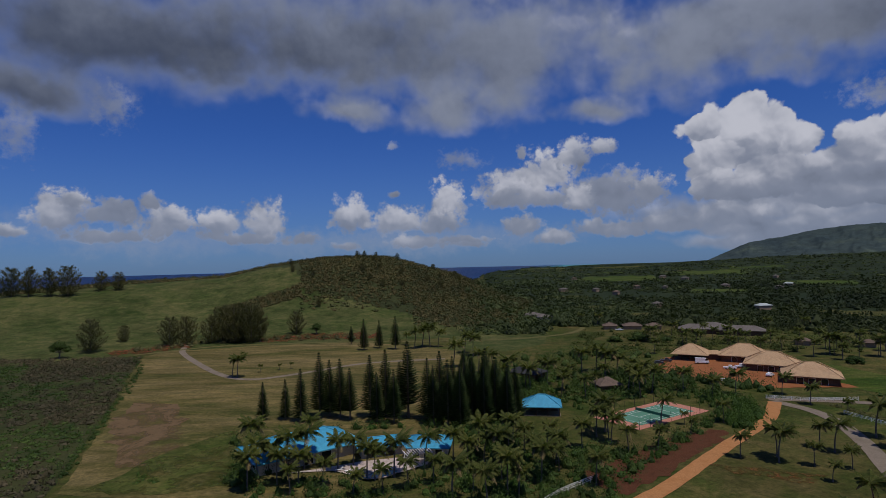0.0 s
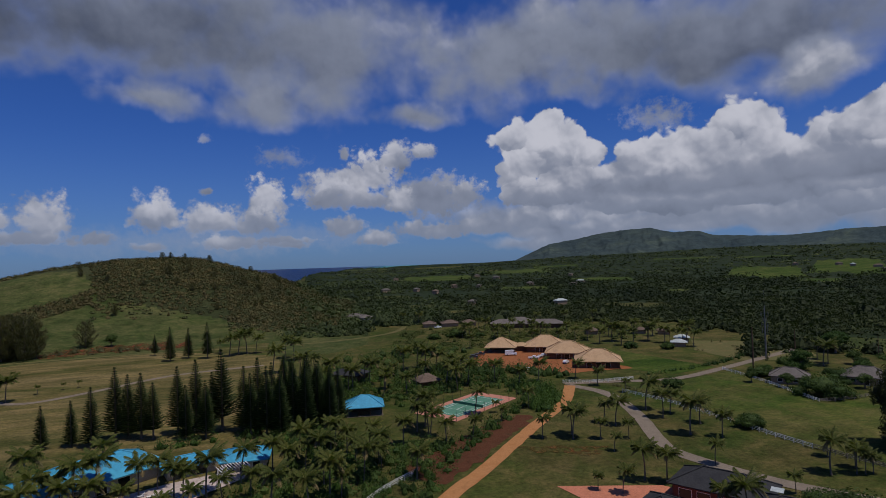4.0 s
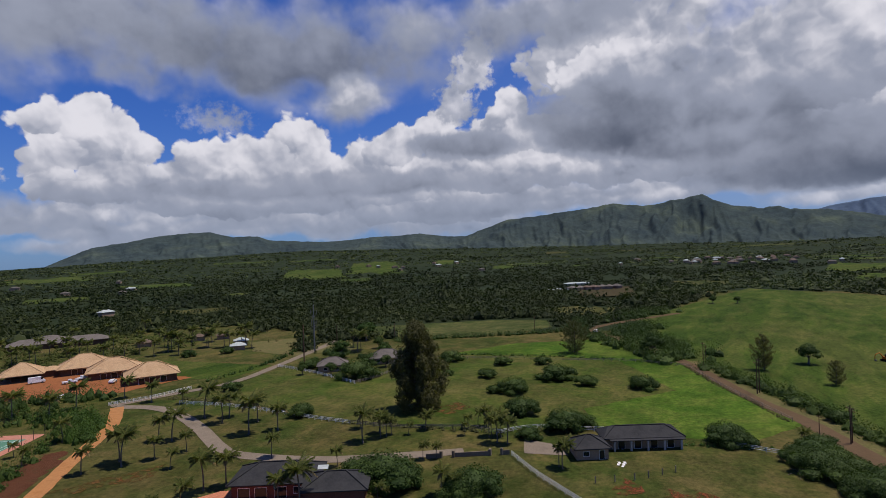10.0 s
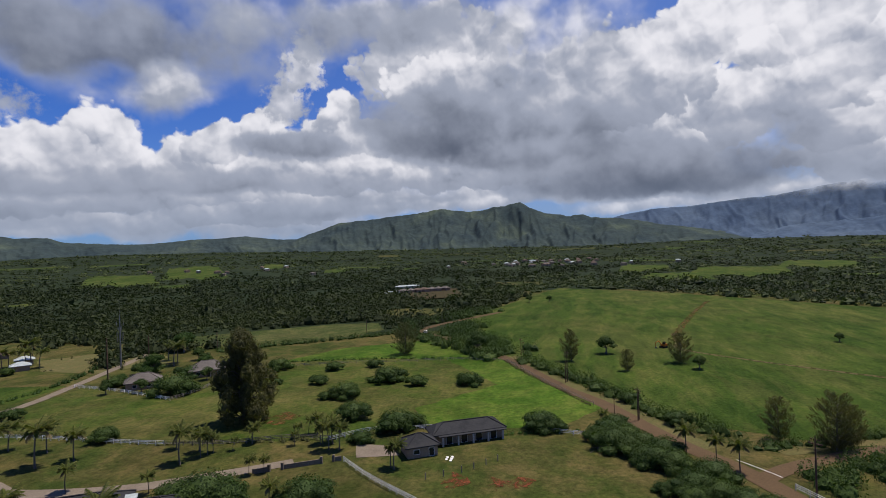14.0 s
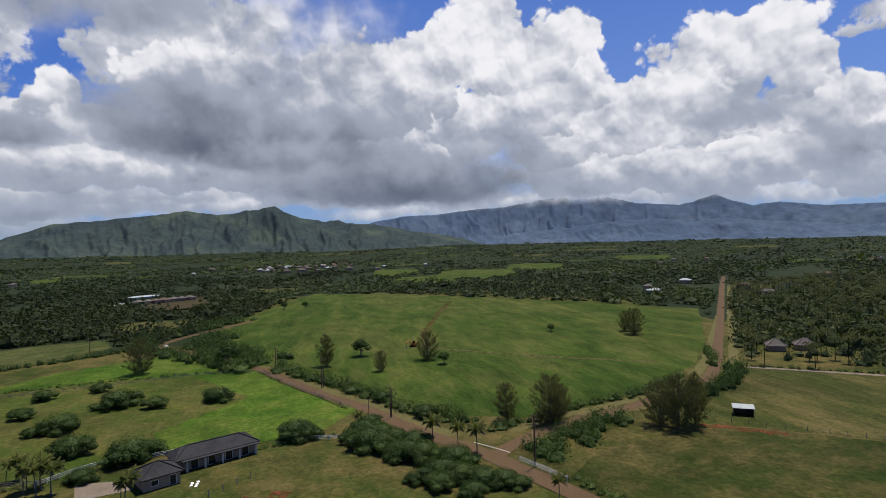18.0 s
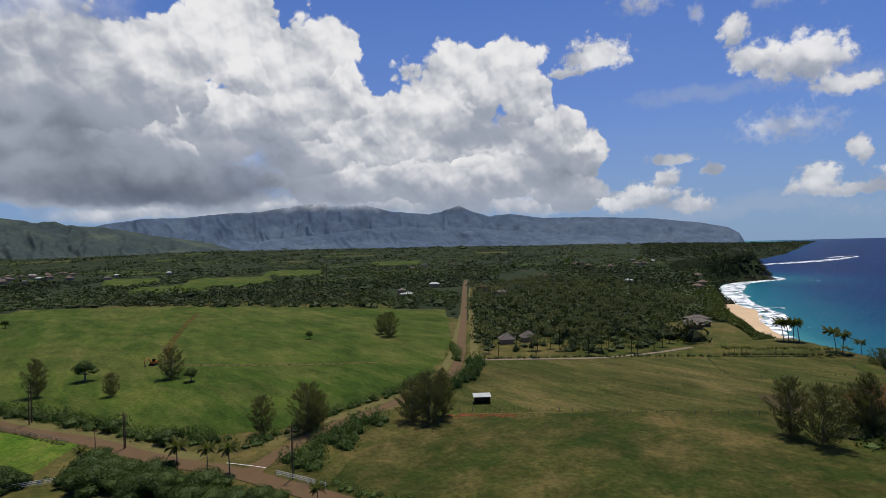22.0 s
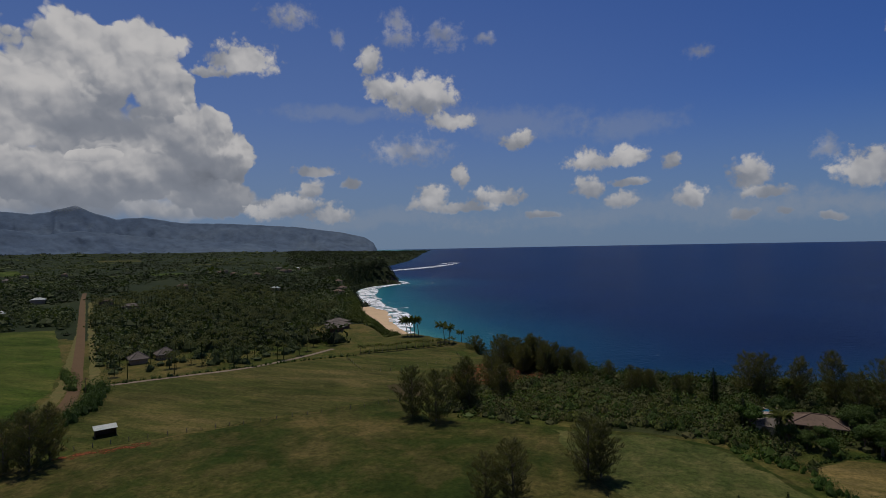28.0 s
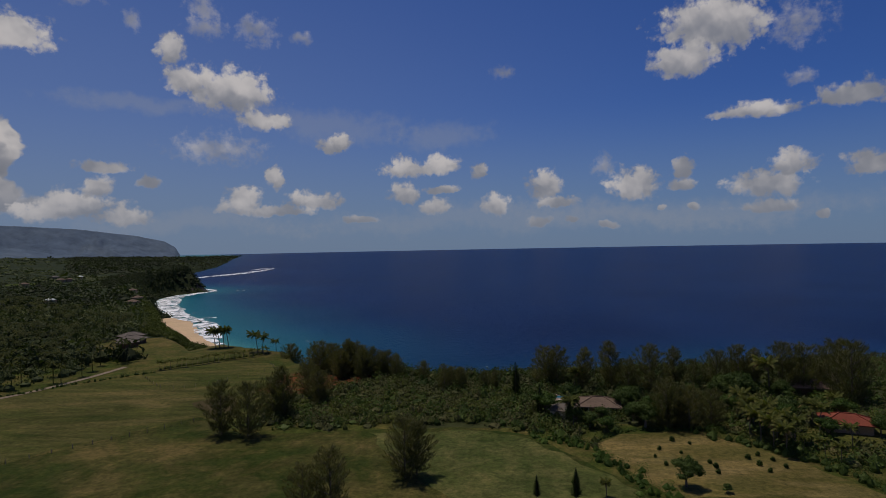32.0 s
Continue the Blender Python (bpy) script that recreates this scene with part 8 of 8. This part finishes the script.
for k, (a, b) in enumerate((((116, 74.1), (118, 71)), ((119.6, 68.5), (124.4, 61)), ((126, 58.6), (127, 57)))):
    d = Vector((b[0] - a[0], b[1] - a[1], 0))
    bm = box(0, -0.15, 0, d.length, 0.15, 1.1, 0.03)
    bm.transform(Matrix.Translation((*a, 0)) @ Matrix.Rotation(math.atan2(d.y, d.x), 4, "Z"))
    part("wall_run", bm, CONCRETE, wall)
for p in ((118, 71), (119.6, 68.5), (124.4, 61), (126, 58.6)):
    part("gate_post", box(p[0] - 0.3, p[1] - 0.3, 0, p[0] + 0.3, p[1] + 0.3, 1.6, 0.04), CONCRETE, wall)

pole = thing("utility_pole", "brown wooden utility pole with a crossarm", "utility pole", "utility poles")
v, q = tube([(0, 0, 0), (0, 0, 5), (0, 0, 10)], [0.17, 0.15, 0.11], 8)
linked("shaft", mesh_of("shaft", v, q), WOOD_WALL, pole)
part("crossarm", box(-1.1, -0.06, 9.1, 1.1, 0.06, 9.25), WOOD_WALL, pole)
for k in (-0.95, -0.4, 0.4, 0.95):
    part("insulator", box(k - 0.05, -0.05, 9.25, k + 0.05, 0.05, 9.45, 0.015), GREY_WALL, pole)
for x, y, h in POLES:
    if h < 20:
        stand(pole, x, y, 0.8, h / 10)
drop(pole)
STEEL = surface("galvanised_steel", (0.14, 0.14, 0.14), (0.2, 0.2, 0.2), None, 0.4, 3.0, 0.5, 0.1, 0.05, 0.5, 0.4)
mast = thing("antenna_mast", "slim steel antenna mast with side antennas", "antenna mast")
v, q = tube([(0, 0, 0), (0, 0, 16), (0, 0, 24)], [0.42, 0.32, 0.22], 8)
linked("pole", mesh_of("pole", v, q), STEEL, mast)
v, q = tube([(0, 0, 24), (0, 0, 28), (0, 0, 31.5)], [0.07, 0.05, 0.03], 6)
linked("whip", mesh_of("whip", v, q), STEEL, mast)
for k, z in enumerate((13, 15.5, 18, 20.5)):
    a = k * 1.7
    for s in (-1, 1):
        v, q = tube([(s * 0.2 * math.cos(a), s * 0.2 * math.sin(a), z), (s * 1.5 * math.cos(a), s * 1.5 * math.sin(a), z)], [0.05, 0.05], 5)
        linked("arm", mesh_of("arm", v, q), STEEL, mast)
        part("antenna", box(s * 1.5 * math.cos(a) - 0.12, s * 1.5 * math.sin(a) - 0.12, z - 1.1, s * 1.5 * math.cos(a) + 0.12, s * 1.5 * math.sin(a) + 0.12, z + 1.1, 0.03), STEEL, mast)
mast.matrix_world = Matrix.Translation((221, 207, 0))

# cars
TYRE = surface("tyre_rubber", (0.015, 0.015, 0.015), (0.025, 0.025, 0.025), None, 1.0, 8.0, 0.9, 0.2)
WHITE_CAR = surface("white_car_paint", (0.72, 0.72, 0.72), (0.78, 0.78, 0.78), None, 0.5, 3.0, 0.3, 0.02, 0.01, 0.5)
DARK_CAR = surface("dark_car_paint", (0.03, 0.03, 0.035), (0.05, 0.045, 0.045), None, 0.5, 3.0, 0.3, 0.02, 0.01, 0.5)


def loft(profile, half, roof_half):
    """A car body: a side outline (x, z, narrow) drawn out to both sides, narrower where marked."""
    bm = bmesh.new()
    left = [bm.verts.new((x, -(roof_half if top else half), z)) for x, z, top in profile]
    right = [bm.verts.new((x, roof_half if top else half, z)) for x, z, top in profile]
    n = len(profile)
    for i in range(n):
        bm.faces.new((left[i], left[(i + 1) % n], right[(i + 1) % n], right[i]))
    bm.faces.new(left[::-1])
    bm.faces.new(right)
    bmesh.ops.recalc_face_normals(bm, faces=bm.faces)
    bmesh.ops.bevel(bm, geom=list(bm.edges), offset=0.05, segments=2, affect="EDGES")
    return bm


def make_car(label, paint, kind_):
    car = thing("van" if kind_ == "van" else "pickup_truck" if kind_ == "pickup" else "car", label, "van" if kind_ == "van" else "car", "vehicles in the yard")
    if kind_ == "van":
        prof, glass, wheel, hw = [(-3.0, 0.4, 0), (-3.0, 1.3, 0), (-2.95, 2.6, 1), (1.5, 2.65, 1), (2.3, 1.55, 1), (3.0, 1.2, 0), (3.05, 0.4, 0)], (1.35, 2.3, 1.6, 2.35), (-1.9, 1.9), 1.0
    elif kind_ == "pickup":
        prof, glass, wheel, hw = [(-2.7, 0.45, 0), (-2.7, 1.05, 0), (-0.6, 1.05, 0), (-0.5, 1.75, 1), (0.7, 1.78, 1), (1.4, 1.12, 0), (2.6, 1.0, 0), (2.65, 0.45, 0)], (-0.45, 1.15, 1.15, 1.6), (-1.7, 1.7), 0.92
    else:
        prof, glass, wheel, hw = [(-2.2, 0.4, 0), (-2.2, 1.0, 0), (-1.7, 1.55, 1), (0.4, 1.58, 1), (1.2, 1.02, 0), (2.15, 0.9, 0), (2.2, 0.4, 0)], (-1.5, 0.85, 1.05, 1.45), (-1.35, 1.35), 0.88
    part("body", loft(prof, hw, hw * 0.84), paint, car)
    part("windows", box(glass[0], -hw * 0.93, glass[2], glass[1], hw * 0.93, glass[3], 0.05), GLASS, car)
    for x in wheel:
        for s in (-1, 1):
            bm = bmesh.new()
            bmesh.ops.create_cone(bm, cap_ends=True, segments=16, radius1=0.36, radius2=0.36, depth=0.24, matrix=Matrix.Translation((x, s * hw * 0.95, 0.36)) @ Matrix.Rotation(math.pi / 2, 4, "X"))
            bmesh.ops.bevel(bm, geom=[e for e in bm.edges if e.calc_face_angle(0) > 1], offset=0.04, segments=2, affect="EDGES")
            w = part("wheel", bm, TYRE, car)
            bm = bmesh.new()
            bmesh.ops.create_cone(bm, cap_ends=True, segments=12, radius1=0.2, radius2=0.2, depth=0.27, matrix=Matrix.Translation((x, s * hw * 0.95, 0.36)) @ Matrix.Rotation(math.pi / 2, 4, "X"))
            part("rim", bm, STEEL, w)
    return car


for label, paint, kind_, x, y, a in (("white high-roofed van in the red yard", WHITE_CAR, "van", 120.5, 269, -20), ("white pickup beside the red yard", WHITE_CAR, "pickup", 93.5, 265, -15), ("dark car beside the red yard", DARK_CAR, "car", 101, 271, -15),
                                     ("dark pickup beside the red yard", DARK_CAR, "pickup", 106.5, 276.5, -15), ("white pickup in the red yard", WHITE_CAR, "pickup", 126, 254, -20), ("white pickup near the new houses", WHITE_CAR, "pickup", 132.5, 257, 5),
                                     ("white car at the yard's edge", WHITE_CAR, "car", 111, 228, 10), ("white car in front of a new house", WHITE_CAR, "car", 134, 237, 40), ("white car on the country road", WHITE_CAR, "car", 326, 90, 30),
                                     ("white pickup beside a far house", WHITE_CAR, "pickup", 122, 400, 0)):
    make_car(label, paint, kind_).matrix_world = Matrix.Translation((x, y, 0.14)) @ Matrix.Rotation(radians(a), 4, "Z")

# row of young palms, clipped, along the end of the hay field
small = make_palm(6, 0.1, 16, (0.3, -0.2, 0))
rng = np.random.default_rng(3)
for s in np.linspace(0, 1, 22):
    stand(small, 131 - 34 * s, -232 - 34 * s + rng.uniform(-1, 1), rng.uniform(0, 6), rng.uniform(0.32, 0.45))
drop(small)

# debris and dirt
patch("dirt_patch", [(121, 20), (123, 12), (118, 12), (116, 18)], RUST, 0.09, "patch of bare red earth", 1.8, 0.9)
patch("dirt_patch", [(124, 27), (120, 30), (115, 27), (119, 24)], RUST, 0.09, "patch of bare red earth", 1.5, 0.9)
patch("dirt_patch", [(137, -93), (137.5, -97), (125, -111), (123, -109)], RUST, 0.09, "strip of bare red earth", 1.2, 2)
patch("dirt_patch", [(62, 139), (74, 136), (86, 130), (80, 126), (66, 132)], WORNSOIL, 0.09, "patch of bare red earth", 1.2, 3)
patch("dirt_patch", [(154, 96), (164, 92), (160, 84), (150, 88)], WORNSOIL, 0.09, "trodden red earth under the tree", 1.2, 3)
patch("dirt_patch", [(78, -198), (72, -226), (62, -228), (48, -216), (38, -220), (42, -210), (56, -194), (64, -190)], RUST, 0.09, "bare red earth among the ironwoods", 1.5, 3)
patch("yard", [(139, 58), (138, 48), (132, 44), (129, 54)], CONCRETE, 0.09, "pale gravel yard at the stable", 0.4, 3)
ribbon("track", [(330, -48), (300, -46), (277, -46), (240, -86), (212, -126)], 2.4, TRACK, 0.09, "faint dirt track across the pasture", 0.3)
ribbon("track", [(285, -46), (328, -50), (430, -78), (500, -100)], 3.6, WORNSOIL, 0.09, "dirt track across the pasture", 0.3)
ribbon("verge", [(146, -44), (154, -60), (162, -84), (176, -110), (194, -134), (250, -180), (346, -256), (530, -396)], 4.0, VERGE, 0.07, "dry grass verge", 0.3)
ribbon("verge", [(152, -72), (160, -98), (178, -130), (196, -149), (240, -184), (336, -256), (520, -396)], 4.0, VERGE, 0.07, "dry grass verge", 0.3)
ribbon("verge", [(258, 31), (228, 15), (201, 1), (183, -11), (162, -21), (147, -29)], 5.0, VERGE, 0.07, "dry grass verge", 0.3)
ribbon("road_marking", [(140, -33), (134, -37.5), (131, -39.5)], 0.2, FRAMEWHITE, 0.17, "white stop line", 0.02)

# the bay: sand, rocks and surf
FOAM, ft, fb = shader("surf_foam", 0.7, 0.0, 0.3)
fb.inputs["Base Color"].default_value = (0.85, 0.88, 0.9, 1)
mask = ramp(ft, noise_at(ft, add(ft, "ShaderNodeTexCoord").outputs["Object"], 0.06, 6, 0.7, 0.8), [(0.42, (0, 0, 0)), (0.54, (1, 1, 1))])
ft.links.new(mask, fb.inputs["Alpha"])


def surf(points, width, label):
    line = catmull(points, 6)
    way = np.gradient(line, axis=0)
    side = np.stack([way[:, 1], -way[:, 0]], -1) / np.linalg.norm(way, axis=1, keepdims=True)
    rng = np.random.default_rng(int(abs(points[0][0])))
    taper = np.sin(np.pi * np.linspace(0.08, 0.92, len(line)))[:, None]
    rows = []
    for k in (-0.5, -0.2, 0.2, 0.5):
        wave = np.convolve(rng.uniform(0.3, 1.7, len(line) + 8), np.ones(5) / 5, "same")[4:-4, None]
        q = line + side * width * k * taper * wave
        rows.append(np.column_stack([q, sea_level(np.hypot(q[:, 0], q[:, 1])) + 0.5 + 0.5 * (abs(k) < 0.3)]))
    n, v = len(line), np.vstack(rows)
    i, j = np.arange(3)[:, None] * n, np.arange(n - 1)[None]
    return linked("surf", mesh_of("surf", v, np.stack([i + j, i + j + 1, i + n + j + 1, i + n + j], -1).reshape(-1, 4)), FOAM, kind="structure", label=label)


surf([(247, -552), (270, -582), (304, -634), (334, -690), (366, -744), (408, -788), (456, -846), (520, -940), (584, -1050), (606, -1112), (612, -1180), (592, -1278)], 26, "white surf along the beach")
surf([(412, -800), (446, -850), (520, -960), (572, -1060), (598, -1120), (600, -1200), (580, -1275)], 34, "broad white wash under the cliff")
surf([(268, -592), (300, -650), (330, -705), (372, -760), (356, -780)], 18, "white wash on the sand")
surf([(590, -1272), (600, -1300), (640, -1350)], 14, "surf round the headland")
surf([(947, -1731), (900, -1780), (877, -1817), (840, -1930), (815, -2020), (806, -2160), (807, -2294)], 42, "white breakers on the reef")
surf([(862, -2193), (849, -2302), (827, -2330)], 30, "short breakers off the far cape")
surf([(540, -1287), (521, -1292)], 12, "short breaker off the headland")
ribbon("rocks", [(612, -1200), (602, -1255), (612, -1290), (648, -1340), (700, -1385)], 30, LAVA, 1.0, "dark lava rocks of the headland", 0.5, gap=5)
patch("field", [(92, -182), (83, -193), (73, -175), (80, -169)], PLOUGHED, 0.09, "small dark ploughed plot", 0.4)

# a small orange digger on the pasture track, and a heap of cut branches by the road
DIGGER = surface("orange_machine_paint", (0.45, 0.13, 0.02), (0.52, 0.17, 0.03), None, 0.6, 4.0, 0.5, 0.1)
digger = thing("excavator", "small orange excavator standing on the track", "excavator")
for k in (-1, 1):
    part("track", box(-1.6, k * 1.1 - 0.28, 0, 1.6, k * 1.1 + 0.28, 0.75, 0.18), TYRE, digger)
part("body", box(-1.7, -1.2, 0.8, 0.9, 1.2, 1.8, 0.12), DIGGER, digger)
part("cab", box(-0.2, 0.2, 1.8, 1.0, 1.2, 2.9, 0.1), GLASS, digger)
v, q = tube([(0.8, -0.3, 1.4), (2.6, -0.3, 3.4), (4.4, -0.3, 2.8)], [0.22, 0.2, 0.16], 6)
linked("boom", mesh_of("boom", v, q), DIGGER, digger)
v, q = tube([(4.4, -0.3, 2.8), (4.7, -0.3, 1.6), (4.4, -0.3, 0.7)], [0.15, 0.14, 0.1], 6)
linked("dipper", mesh_of("dipper", v, q), DIGGER, digger)
part("bucket", box(4.0, -0.7, 0.2, 4.7, 0.1, 0.8, 0.08), STEEL, digger)
digger.matrix_world = Matrix.Translation((283, -37, 0.1)) @ Matrix.Rotation(2.2, 4, "Z")
rng = np.random.default_rng(19)
bits = []
for k in range(60):
    p, a, ln = rng.normal(0, 1.6, 2), rng.uniform(0, 6.28), rng.uniform(0.8, 2.2)
    h = max(0.1, 1.1 - 0.45 * np.hypot(*p)) * rng.uniform(0.2, 1)
    d = np.array([math.cos(a) * ln, math.sin(a) * ln, rng.uniform(-0.3, 0.5)]) / 2
    c = np.array([142 + p[0] * 1.4, -5 + p[1], h + 0.1])
    bits.append(tube([c - d, c, c + d], [0.07, 0.06, 0.03], 5))
linked("branch_pile", joined("branch_pile", bits), BARK, kind="stuff", label="heap of cut branches beside the road")
